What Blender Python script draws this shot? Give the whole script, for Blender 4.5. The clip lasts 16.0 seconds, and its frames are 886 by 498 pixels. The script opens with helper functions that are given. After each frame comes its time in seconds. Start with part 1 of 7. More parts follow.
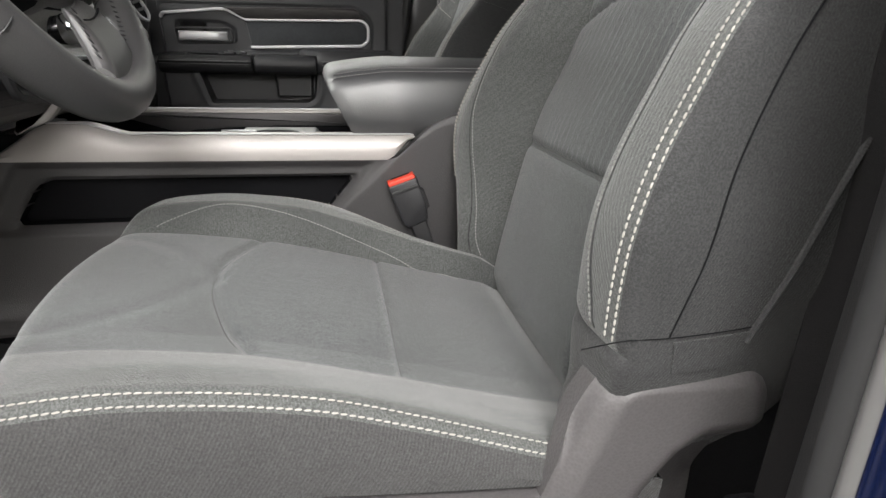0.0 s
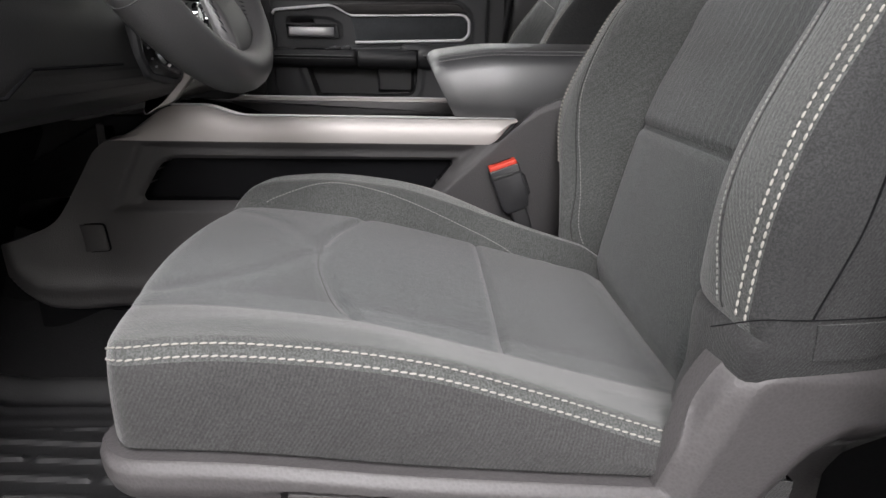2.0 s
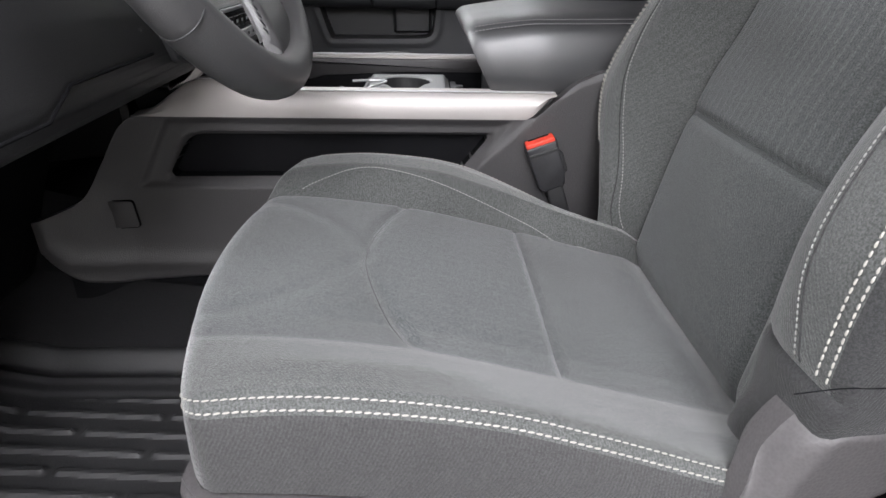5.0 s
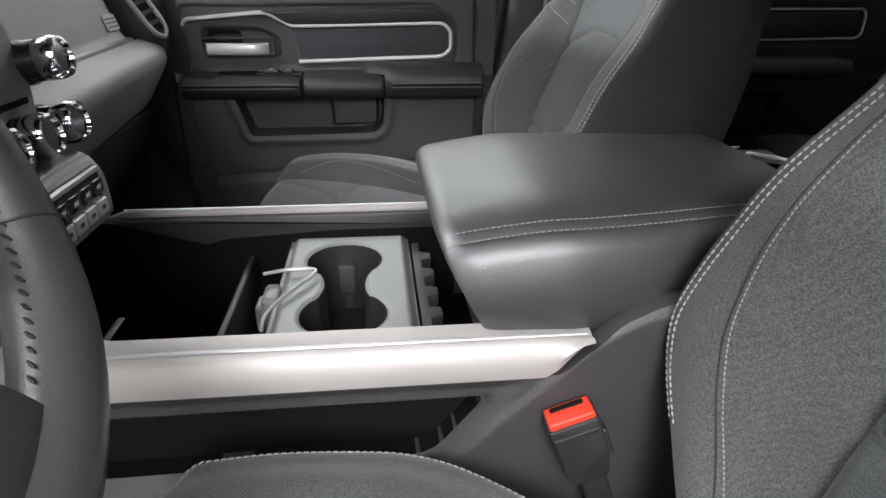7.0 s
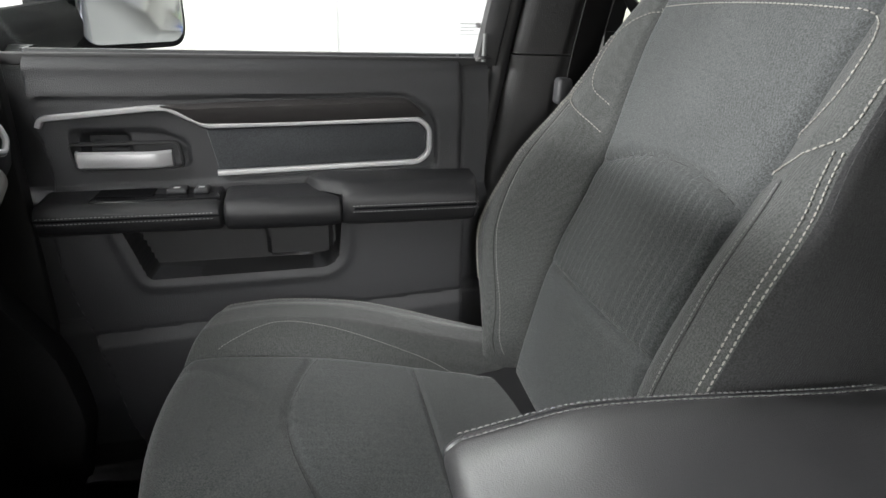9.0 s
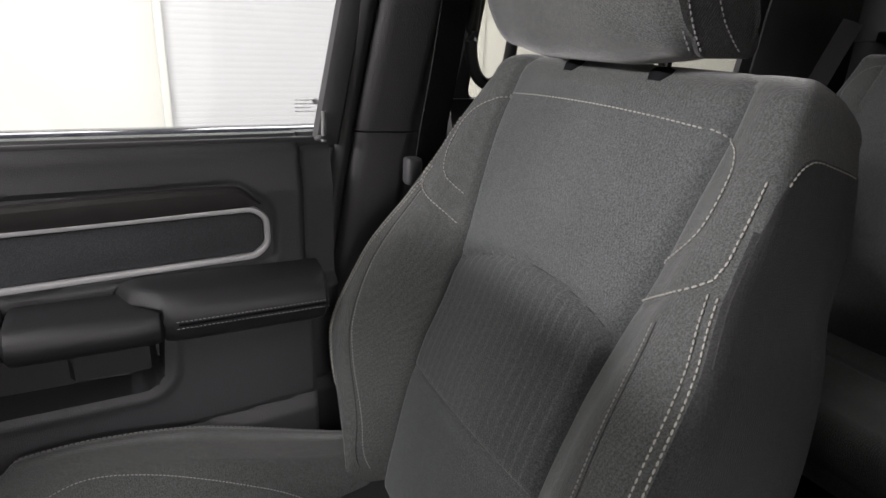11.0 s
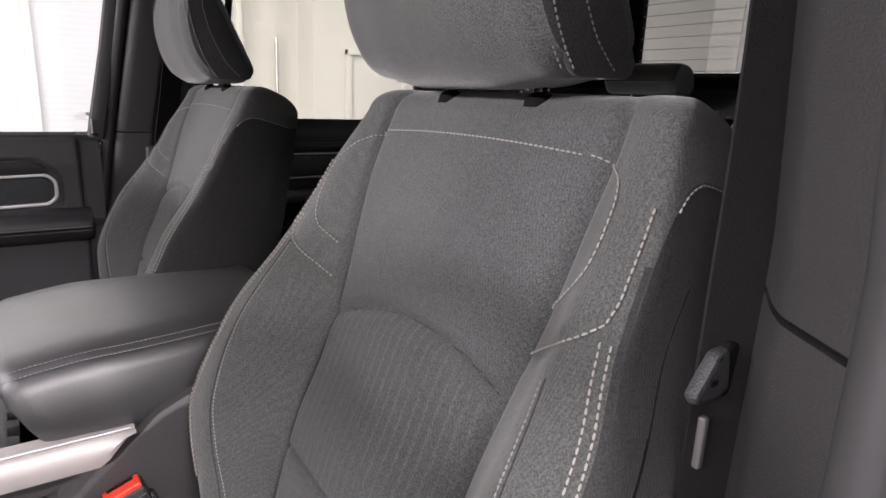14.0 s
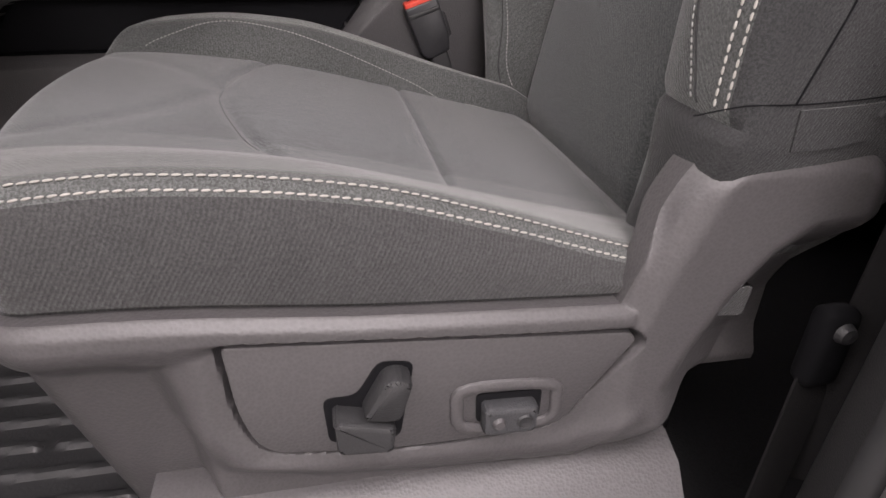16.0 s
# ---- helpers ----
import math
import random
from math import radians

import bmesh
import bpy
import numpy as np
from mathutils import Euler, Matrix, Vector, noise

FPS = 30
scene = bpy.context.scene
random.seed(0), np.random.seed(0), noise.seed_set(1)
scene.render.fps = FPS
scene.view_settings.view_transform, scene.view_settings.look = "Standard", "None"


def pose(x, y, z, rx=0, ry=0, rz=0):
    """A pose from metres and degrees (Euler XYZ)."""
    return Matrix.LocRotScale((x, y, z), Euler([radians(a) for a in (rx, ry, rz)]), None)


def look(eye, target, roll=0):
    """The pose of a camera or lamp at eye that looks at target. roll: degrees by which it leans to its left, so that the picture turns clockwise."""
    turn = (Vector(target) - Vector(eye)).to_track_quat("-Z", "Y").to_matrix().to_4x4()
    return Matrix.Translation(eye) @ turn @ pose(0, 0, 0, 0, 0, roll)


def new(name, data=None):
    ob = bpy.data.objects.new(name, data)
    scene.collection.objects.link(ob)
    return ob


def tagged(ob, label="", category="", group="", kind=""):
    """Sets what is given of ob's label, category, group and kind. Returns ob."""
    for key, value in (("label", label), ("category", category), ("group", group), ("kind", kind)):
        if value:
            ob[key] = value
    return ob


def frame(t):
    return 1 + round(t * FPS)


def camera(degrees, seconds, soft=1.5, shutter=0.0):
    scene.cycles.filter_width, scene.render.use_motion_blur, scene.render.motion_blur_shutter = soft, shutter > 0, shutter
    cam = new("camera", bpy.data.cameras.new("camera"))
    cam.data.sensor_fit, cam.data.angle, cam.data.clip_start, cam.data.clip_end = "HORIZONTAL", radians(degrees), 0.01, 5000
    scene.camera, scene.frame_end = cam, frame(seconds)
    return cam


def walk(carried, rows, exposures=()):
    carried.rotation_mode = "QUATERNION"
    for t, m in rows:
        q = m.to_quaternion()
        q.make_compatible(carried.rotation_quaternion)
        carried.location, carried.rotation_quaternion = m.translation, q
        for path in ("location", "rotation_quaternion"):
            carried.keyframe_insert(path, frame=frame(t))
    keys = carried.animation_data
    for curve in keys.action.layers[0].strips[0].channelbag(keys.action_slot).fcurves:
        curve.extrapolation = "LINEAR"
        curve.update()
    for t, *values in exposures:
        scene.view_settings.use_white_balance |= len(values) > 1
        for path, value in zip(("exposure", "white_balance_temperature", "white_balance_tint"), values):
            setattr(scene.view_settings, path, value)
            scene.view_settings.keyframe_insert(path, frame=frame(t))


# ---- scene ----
cam = camera(72.6, 16.0)
PATH = [
    (0, (-0.143, -0.625, 0.714), (0.207, 1.235, 0.065), 1.6),
    (0.5, (-0.134, -0.628, 0.702), (0.047, 1.258, 0.06), 1.3),
    (1, (-0.125, -0.614, 0.685), (-0.011, 1.28, 0.051), 1.4),
    (1.5, (-0.129, -0.599, 0.686), (-0.048, 1.297, 0.056), 1.2),
    (2, (-0.158, -0.618, 0.685), (-0.093, 1.275, 0.043), 1.0),
    (2.5, (-0.176, -0.625, 0.683), (-0.121, 1.255, 0.002), 0.9),
    (3, (-0.17, -0.627, 0.663), (-0.121, 1.22, -0.104), 1.1),
    (3.2, (-0.171, -0.626, 0.661), (-0.126, 1.205, -0.14), 1.2),
    (5.3, (-0.205, -0.549, 0.777), (-0.145, 1.243, -0.109), 1.0),
    (5.5, (-0.19, -0.522, 0.788), (-0.136, 1.271, -0.098), 0.8),
    (6, (-0.174, -0.451, 0.81), (-0.122, 1.344, -0.07), 0.8),
    (6.5, (-0.191, -0.291, 0.843), (-0.128, 1.512, -0.021), 0.7),
    (7, (-0.199, -0.161, 0.856), (0.01, 1.647, 0.028), 0.7),
    (7.5, (-0.221, -0.033, 0.878), (0.124, 1.774, 0.094), 1.6),
    (8, (-0.217, 0.08, 0.904), (0.153, 1.893, 0.145), 1.0),
    (8.2, (-0.227, 0.125, 0.907), (0.162, 1.94, 0.163), 1.2),
    (10.3, (-0.216, 0.365, 0.96), (0.351, 2.126, 0.201), 1.5),
    (10.5, (-0.196, 0.375, 0.963), (0.442, 2.125, 0.235), 1.6),
    (11, (-0.182, 0.369, 0.997), (0.689, 2.038, 0.323), 2.7),
    (11.5, (-0.174, 0.328, 1.045), (0.85, 1.935, 0.437), 3.1),
    (12, (-0.169, 0.228, 1.074), (0.932, 1.816, 0.557), 3.2),
    (12.5, (-0.165, 0.072, 1.082), (0.957, 1.651, 0.586), 3.1),
    (13, (-0.142, -0.138, 1.078), (0.982, 1.444, 0.593), 2.7),
    (13.5, (-0.103, -0.32, 1.046), (1.025, 1.261, 0.57), 2.7),
    (14, (-0.108, -0.461, 0.969), (1.025, 1.115, 0.485), 2.4),
    (14.5, (-0.127, -0.516, 0.88), (0.957, 1.095, 0.399), 2.2),
    (15, (-0.164, -0.557, 0.772), (0.697, 1.162, 0.224), 1.6),
    (15.5, (-0.167, -0.571, 0.677), (0.398, 1.157, -0.157), 1.2),
    (16, (-0.179, -0.581, 0.624), (0.181, 1.128, -0.352), 1.3),
]
EXPOSURE = [(0, 0.22, 6520, 11), (0.5, 0.06, 6480, 12), (1.0, -0.08, 6430, 12), (1.5, -0.08, 6400, 13), (3, -0.2, 6350, 16), (5.5, 0.3, 6150, 14), (7.0, 0.4, 6200, 12), (8.0, 0.62, 6270, 9), (10.5, 0.25, 6430, 14), (11.5, -0.2, 6480, 18), (12.5, -0.15, 6500, 19), (13, -0.32, 6520, 20), (13.5, -0.18, 6520, 22), (14, 0.1, 6500, 23), (15, 0.1, 6300, 21), (15.5, 0.0, 6420, 22), (16.0, -0.3, 6650, 22)]
walk(cam, [(t, look(eye, target, roll)) for t, eye, target, roll in PATH], EXPOSURE)

# ---- light ----
world = bpy.data.worlds.new("world")
scene.world = world
world.use_nodes = True
world.node_tree.nodes["Background"].inputs[0].default_value = (0.8, 0.85, 0.9, 1)
world.node_tree.nodes["Background"].inputs[1].default_value = 0.05


def area_lamp(name, eye, target, sx, sy, watts, colour=(1, 0.985, 0.96)):
    lamp = bpy.data.lights.new(name, "AREA")
    lamp.shape, lamp.size, lamp.size_y, lamp.energy, lamp.color = "RECTANGLE", sx, sy, watts, colour
    ob = new(name, lamp)
    ob.matrix_world = look(eye, target)
    return ob


# unseen area lamps added to light the cab and walls, two hung low ahead
for lx, ly, lz, w in ((-1.2, -1.7, 3.6, 100), (0.6, -1.9, 3.6, 230), (-0.4, -4.2, 3.6, 300), (-0.3, -7.0, 3.3, 330), (-3.3, -0.5, 3.6, 250), (-3.1, 1.3, 3.6, 120), (-6.8, -0.8, 2.45, 320), (-6.8, 1.6, 2.45, 900), (-1.6, 4.6, 3.6, 145), (1.4, 4.6, 3.6, 190), (5.0, 3.0, 3.6, 250), (6.4, 0.2, 3.6, 110)):
    area_lamp("unseen_lamp", (lx, ly, lz), (lx * 0.8, ly * 0.75, 0), 2.5, 1.8 if lz > 3 else 0.5, w)

# ---- materials ----


def material(name, base, rough=0.6, metal=0.0, grain=None, bump=0.0, bscale=600.0, spots=0.12, sscale=9.0, sheen=0.0, coat=0.0, spec=0.5, kind="noise"):
    """base colour with variation at two scales, and a fine relief."""
    m = bpy.data.materials.new(name)
    m.use_nodes = True
    nt = m.node_tree
    n, l = nt.nodes, nt.links
    p = n["Principled BSDF"]
    p.inputs["Roughness"].default_value = rough
    p.inputs["Metallic"].default_value = metal
    p.inputs["Specular IOR Level"].default_value = spec
    p.inputs["Sheen Weight"].default_value = sheen
    p.inputs["Sheen Roughness"].default_value = 0.5
    p.inputs["Coat Weight"].default_value = coat
    p.inputs["Coat Roughness"].default_value = rough * 0.85
    p.inputs["Coat IOR"].default_value = 1.7
    tc = n.new("ShaderNodeTexCoord")
    big = n.new("ShaderNodeTexNoise")
    big.inputs["Scale"].default_value = sscale
    big.inputs["Detail"].default_value = 5
    l.new(tc.outputs["Object"], big.inputs["Vector"])
    if kind == "voronoi":
        fine = n.new("ShaderNodeTexVoronoi")
        fine.inputs["Scale"].default_value = bscale
        fout = fine.outputs["Distance"]
    else:
        fine = n.new("ShaderNodeTexNoise")
        fine.inputs["Scale"].default_value = bscale
        fine.inputs["Detail"].default_value = 3
        fout = fine.outputs["Fac"]
    l.new(tc.outputs["Object"], fine.inputs["Vector"])
    add = n.new("ShaderNodeMath")
    add.operation = "MULTIPLY_ADD"
    l.new(big.outputs["Fac"], add.inputs[0])
    add.inputs[1].default_value = 2 * spots
    add.inputs[2].default_value = 1 - spots
    mul = n.new("ShaderNodeMath")
    mul.operation = "MULTIPLY_ADD"
    l.new(fout, mul.inputs[0])
    g = 0.0 if grain is None else grain
    mul.inputs[1].default_value = 2 * g
    mul.inputs[2].default_value = 1 - g
    both = n.new("ShaderNodeMath")
    both.operation = "MULTIPLY"
    l.new(add.outputs[0], both.inputs[0])
    l.new(mul.outputs[0], both.inputs[1])
    col = n.new("ShaderNodeVectorMath")
    col.operation = "SCALE"
    col.inputs[0].default_value = base
    l.new(both.outputs[0], col.inputs["Scale"])
    l.new(col.outputs[0], p.inputs["Base Color"])
    rmix = n.new("ShaderNodeMath")
    rmix.operation = "MULTIPLY_ADD"
    l.new(big.outputs["Fac"], rmix.inputs[0])
    rmix.inputs[1].default_value = 0.14
    rmix.inputs[2].default_value = rough - 0.07
    l.new(rmix.outputs[0], p.inputs["Roughness"])
    if bump:
        b = n.new("ShaderNodeBump")
        b.inputs["Strength"].default_value = bump
        b.inputs["Distance"].default_value = 0.001
        l.new(fout, b.inputs["Height"])
        l.new(b.outputs[0], p.inputs["Normal"])
    return m


def fabric(name, base, light, twill=0.0022, ribs=0.0, rough=0.85, sheen=0.35, cord=0.16):
    """woven cloth: heathered threads in two tones, a diagonal twill, and fine pale ribs where the cloth has them."""
    m = bpy.data.materials.new(name)
    m.use_nodes = True
    nt = m.node_tree
    n, l = nt.nodes, nt.links
    p = n["Principled BSDF"]
    p.inputs["Roughness"].default_value = rough
    p.inputs["Sheen Weight"].default_value = sheen
    p.inputs["Sheen Roughness"].default_value = 0.4
    p.inputs["Specular IOR Level"].default_value = 0.2

    def math_node(op, a, b, c=None):
        k = n.new("ShaderNodeMath")
        k.operation = op
        for i, v in enumerate((a, b, c)):
            if v is None:
                continue
            if isinstance(v, (int, float)):
                k.inputs[i].default_value = v
            else:
                l.new(v, k.inputs[i])
        return k.outputs[0]

    tc = n.new("ShaderNodeTexCoord")
    heather = n.new("ShaderNodeTexNoise")
    heather.inputs["Scale"].default_value = 680
    heather.inputs["Detail"].default_value = 3
    heather.inputs["Roughness"].default_value = 0.7
    l.new(tc.outputs["Object"], heather.inputs["Vector"])
    soil = n.new("ShaderNodeTexNoise")
    soil.inputs["Scale"].default_value = 9
    soil.inputs["Detail"].default_value = 6
    l.new(tc.outputs["Object"], soil.inputs["Vector"])
    turn = n.new("ShaderNodeMapping")
    turn.inputs["Scale"].default_value = (1.0, 0.7, -0.6)
    l.new(tc.outputs["Object"], turn.inputs["Vector"])
    wave = n.new("ShaderNodeTexWave")
    wave.wave_type, wave.bands_direction = "BANDS", "DIAGONAL"
    wave.inputs["Scale"].default_value = 6.28 / (10 * twill * 1.2)
    wave.inputs["Distortion"].default_value = 0.5
    wave.inputs["Detail"].default_value = 1
    l.new(turn.outputs[0], wave.inputs["Vector"])
    ramp = n.new("ShaderNodeValToRGB")
    ramp.color_ramp.elements[0].position, ramp.color_ramp.elements[1].position = 0.39, 0.62
    ramp.color_ramp.elements[0].color, ramp.color_ramp.elements[1].color = (*base, 1), (*light, 1)
    l.new(heather.outputs["Fac"], ramp.inputs[0])
    k = math_node("MULTIPLY_ADD", soil.outputs["Fac"], 0.5, 0.75)
    k = math_node("MULTIPLY", k, math_node("MULTIPLY_ADD", wave.outputs["Fac"], cord * 1.4, 1 - cord * 0.7))
    h = math_node("MULTIPLY_ADD", wave.outputs["Fac"], cord * 2.0, heather.outputs["Fac"])
    if ribs:
        rib = n.new("ShaderNodeTexWave")
        rib.wave_type, rib.bands_direction = "BANDS", "Y"
        rib.inputs["Scale"].default_value = 6.28 / 0.0128 / 20
        rib.inputs["Distortion"].default_value = 1.1
        rib.inputs["Detail"].default_value = 2
        rib.inputs["Detail Scale"].default_value = 9
        l.new(tc.outputs["Object"], rib.inputs["Vector"])
        fade = n.new("ShaderNodeTexNoise")
        fade.inputs["Scale"].default_value = 14
        fade.inputs["Detail"].default_value = 2
        l.new(tc.outputs["Object"], fade.inputs["Vector"])
        line = math_node("MULTIPLY", math_node("POWER", rib.outputs["Fac"], 5.0), math_node("MULTIPLY_ADD", fade.outputs["Fac"], 1.9, -0.1))
        h = math_node("MULTIPLY_ADD", line, ribs * 0.4, h)
        k = math_node("MULTIPLY", k, math_node("MULTIPLY_ADD", line, 0.30 * ribs, 1 - 0.05 * ribs))
    col = n.new("ShaderNodeVectorMath")
    col.operation = "SCALE"
    l.new(ramp.outputs[0], col.inputs[0])
    l.new(k, col.inputs["Scale"])
    l.new(col.outputs[0], p.inputs["Base Color"])
    b = n.new("ShaderNodeBump")
    b.inputs["Strength"].default_value = 0.65
    b.inputs["Distance"].default_value = 0.001
    l.new(h, b.inputs["Height"])
    l.new(b.outputs[0], p.inputs["Normal"])
    return m


M = {}
M["bolster"] = fabric("bolster_cloth", (0.047, 0.0492, 0.048), (0.102, 0.1065, 0.1035), cord=0.10)
M["insert"] = fabric("insert_cloth", (0.047, 0.0498, 0.0502), (0.104, 0.110, 0.1103), twill=0.0018, sheen=0.28, cord=0.08)
M["ribbed"] = fabric("ribbed_cloth", (0.047, 0.0498, 0.0502), (0.104, 0.110, 0.1103), twill=0.0018, ribs=1.0, sheen=0.28, cord=0.08)
M["soft_ribbed"] = fabric("soft_ribbed_cloth", (0.043, 0.046, 0.0468), (0.110, 0.117, 0.118), twill=0.0018, ribs=0.3, sheen=0.28, cord=0.08)
M["side"] = fabric("side_cloth", (0.023, 0.0233, 0.0238), (0.043, 0.0436, 0.0446), twill=0.0024, sheen=0.2, cord=0.07)
M["door_cloth"] = fabric("door_insert_cloth", (0.036, 0.038, 0.041), (0.060, 0.064, 0.068), twill=0.0024, sheen=0.2, cord=0.05)
M["vinyl"] = material("dark_vinyl", (0.016, 0.016, 0.0175), 0.5, bump=0.25, bscale=900, kind="voronoi", grain=0.1)
M["thread"] = material("pale_thread", (0.31, 0.30, 0.275), 0.7, spots=0.15, sscale=60)
M["thread_pale"] = material("greyish_thread", (0.24, 0.24, 0.23), 0.7, spots=0.15, sscale=60)
M["thread_grey"] = material("grey_thread", (0.20, 0.20, 0.20), 0.7, spots=0.15, sscale=60)
M["plastic"] = material("grained_plastic", (0.036, 0.0365, 0.039), 0.55, bump=0.35, bscale=700, kind="voronoi", grain=0.12)
M["base"] = material("seat_base_plastic", (0.060, 0.0565, 0.058), 0.46, bump=0.2, bscale=420, kind="voronoi", grain=0.15)
M["dark"] = material("black_plastic", (0.021, 0.021, 0.022), 0.5, bump=0.2, bscale=700, kind="voronoi", grain=0.1)
# for matt black parts; also paints the shade in the console bin
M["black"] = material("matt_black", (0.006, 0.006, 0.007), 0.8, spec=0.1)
M["gloss"] = material("gloss_black", (0.010, 0.010, 0.011), 0.16, spots=0.05)
M["console"] = material("console_plastic", (0.043, 0.041, 0.042), 0.48, bump=0.35, bscale=650, kind="voronoi", grain=0.12)
M["grey_trim"] = material("satin_grey_trim", (0.13, 0.128, 0.13), 0.36, metal=0.3, spots=0.05)
M["cup"] = material("grey_painted_plastic", (0.20, 0.204, 0.20), 0.42, spots=0.06)
M["silver"] = material("satin_silver_paint", (0.41, 0.385, 0.37), 0.46, metal=0.25, spots=0.05, sscale=4)
M["bezel"] = material("satin_chrome", (0.50, 0.50, 0.51), 0.38, metal=0.4, spots=0.05)
M["chrome"] = material("chrome", (0.75, 0.76, 0.78), 0.1, metal=1.0, spots=0.04)
M["leather"] = material("black_leather", (0.034, 0.034, 0.036), 0.42, spec=1.0, coat=0.3, bump=0.22, bscale=900, kind="voronoi", grain=0.12, spots=0.15, sscale=25)
M["wheel"] = material("wheel_leather", (0.048, 0.047, 0.048), 0.43, spec=0.7, coat=0.12, bump=0.12, bscale=900, kind="voronoi", grain=0.1)
M["dull_yellow"] = material("dull_yellow_print", (0.42, 0.35, 0.02), 0.6, spots=0.1)
M["wood"] = material("dark_metallic_strip", (0.04, 0.037, 0.037), 0.42, metal=0.2, spots=0.3, sscale=30)
M["red"] = material("red_plastic", (0.62, 0.045, 0.02), 0.45, spots=0.05)
M["buckle"] = material("scuffed_buckle", (0.022, 0.022, 0.024), 0.5, spots=0.5, sscale=70, bump=0.4, bscale=160)
M["belt"] = material("belt_webbing", (0.014, 0.0135, 0.014), 0.75, spec=0.15, bump=0.5, bscale=900, grain=0.2)
M["cushion_side"] = fabric("cushion_side_cloth", (0.033, 0.033, 0.033), (0.056, 0.056, 0.056), twill=0.0024, sheen=0.2, cord=0.17)
M["carpet"] = material("floor_carpet", (0.016, 0.016, 0.017), 0.95, spec=0.1, bump=0.8, bscale=500, grain=0.4)
M["mat"] = material("rubber_mat", (0.026, 0.026, 0.027), 0.5, bump=0.3, bscale=300, spots=0.35, sscale=14)
M["headliner"] = material("headliner", (0.03, 0.03, 0.031), 0.95, bump=0.3, bscale=700, grain=0.2)
M["pillar"] = material("pillar_trim", (0.023, 0.0225, 0.023), 0.55, bump=0.3, bscale=650, kind="voronoi", grain=0.12)
M["strip"] = material("pale_seal_strip", (0.085, 0.083, 0.083), 0.38, spots=0.1)
M["rubber"] = material("weatherstrip", (0.030, 0.030, 0.031), 0.6, spots=0.2)
M["paint"] = material("blue_car_paint", (0.001, 0.004, 0.024), 0.14, metal=0.0, coat=0.5, spots=0.06)
M["dash"] = material("dash_vinyl", (0.20, 0.194, 0.184), 0.5, bump=0.4, bscale=500, kind="voronoi", grain=0.12)
M["wall"] = material("white_wall", (0.62, 0.61, 0.575), 0.8, bump=0.15, bscale=40, spots=0.04, sscale=1.2)
M["shutter"] = material("roller_shutter", (0.52, 0.515, 0.525), 0.5, spots=0.04, sscale=2)
M["concrete"] = material("concrete_floor", (0.2, 0.2, 0.195), 0.6, bump=0.3, bscale=90, spots=0.25, sscale=2.0)
M["door"] = material("painted_door", (0.58, 0.57, 0.54), 0.6, spots=0.03, sscale=3)
M["steel"] = material("brushed_steel", (0.5, 0.5, 0.5), 0.35, metal=1.0)
M["screen"] = material("screen_glass", (0.02, 0.02, 0.025), 0.12)
M["blue_cloth"] = material("blue_cloth", (0.02, 0.10, 0.45), 0.9)
M["table"] = material("dark_table_top", (0.10, 0.09, 0.08), 0.6)
M["green"] = material("green_label", (0.25, 0.5, 0.05), 0.5)
M["yellow"] = material("yellow_label", (0.8, 0.6, 0.03), 0.5)
M["sky_blue"] = material("light_blue_bottle", (0.15, 0.45, 0.7), 0.3)
M["mark"] = material("window_print", (0.5, 0.5, 0.51), 0.7)
M["icon"] = material("white_print", (0.6, 0.6, 0.6), 0.7)


def glass(name, tint):
    m = bpy.data.materials.new(name)
    m.use_nodes = True
    n, l = m.node_tree.nodes, m.node_tree.links
    n.remove(n["Principled BSDF"])
    tr, gl, mix, fr = n.new("ShaderNodeBsdfTransparent"), n.new("ShaderNodeBsdfGlossy"), n.new("ShaderNodeMixShader"), n.new("ShaderNodeLayerWeight")
    pw, sc = n.new("ShaderNodeMath"), n.new("ShaderNodeMath")
    pw.operation, sc.operation = "POWER", "MULTIPLY_ADD"
    pw.inputs[1].default_value = 4.0
    sc.inputs[1].default_value, sc.inputs[2].default_value = 0.85, 0.03
    tr.inputs[0].default_value = (*tint, 1)
    gl.inputs["Roughness"].default_value = 0.02
    l.new(fr.outputs["Facing"], pw.inputs[0])
    l.new(pw.outputs[0], sc.inputs[0])
    l.new(sc.outputs[0], mix.inputs[0])
    l.new(tr.outputs[0], mix.inputs[1])
    l.new(gl.outputs[0], mix.inputs[2])
    l.new(mix.outputs[0], n["Material Output"].inputs["Surface"])
    return m


M["glass"] = glass("clear_glass", (0.93, 0.95, 0.94))
M["tinted"] = glass("tinted_glass", (0.85, 0.86, 0.82))

# ---- mesh helpers ----


def thing(name, label, category, group="", kind="", at=(0, 0, 0)):
    ob = new(name)
    ob.location = at
    ob.empty_display_size = 0.05
    return tagged(ob, label, category, group, kind)


def hang(ob, parent):
    if parent is not None:
        ob.parent = parent
        ob.matrix_parent_inverse = Matrix.Translation(-Vector(parent.location))
    return ob


def part(name, bm, mat, parent, label="", smooth=True):
    """Links a bmesh as one mesh object under a thing or a part."""
    me = bpy.data.meshes.new(name)
    bm.to_mesh(me)
    bm.free()
    if smooth:
        me.shade_smooth()
        me.set_sharp_from_angle(angle=radians(38))
    for one in mat if isinstance(mat, (list, tuple)) else (mat,):
        me.materials.append(M[one])
    ob = hang(new(name, me), parent)
    if "stitching" in name or name == "lacing":
        tagged(ob, kind="stuff")
    return tagged(ob, label) if label else ob


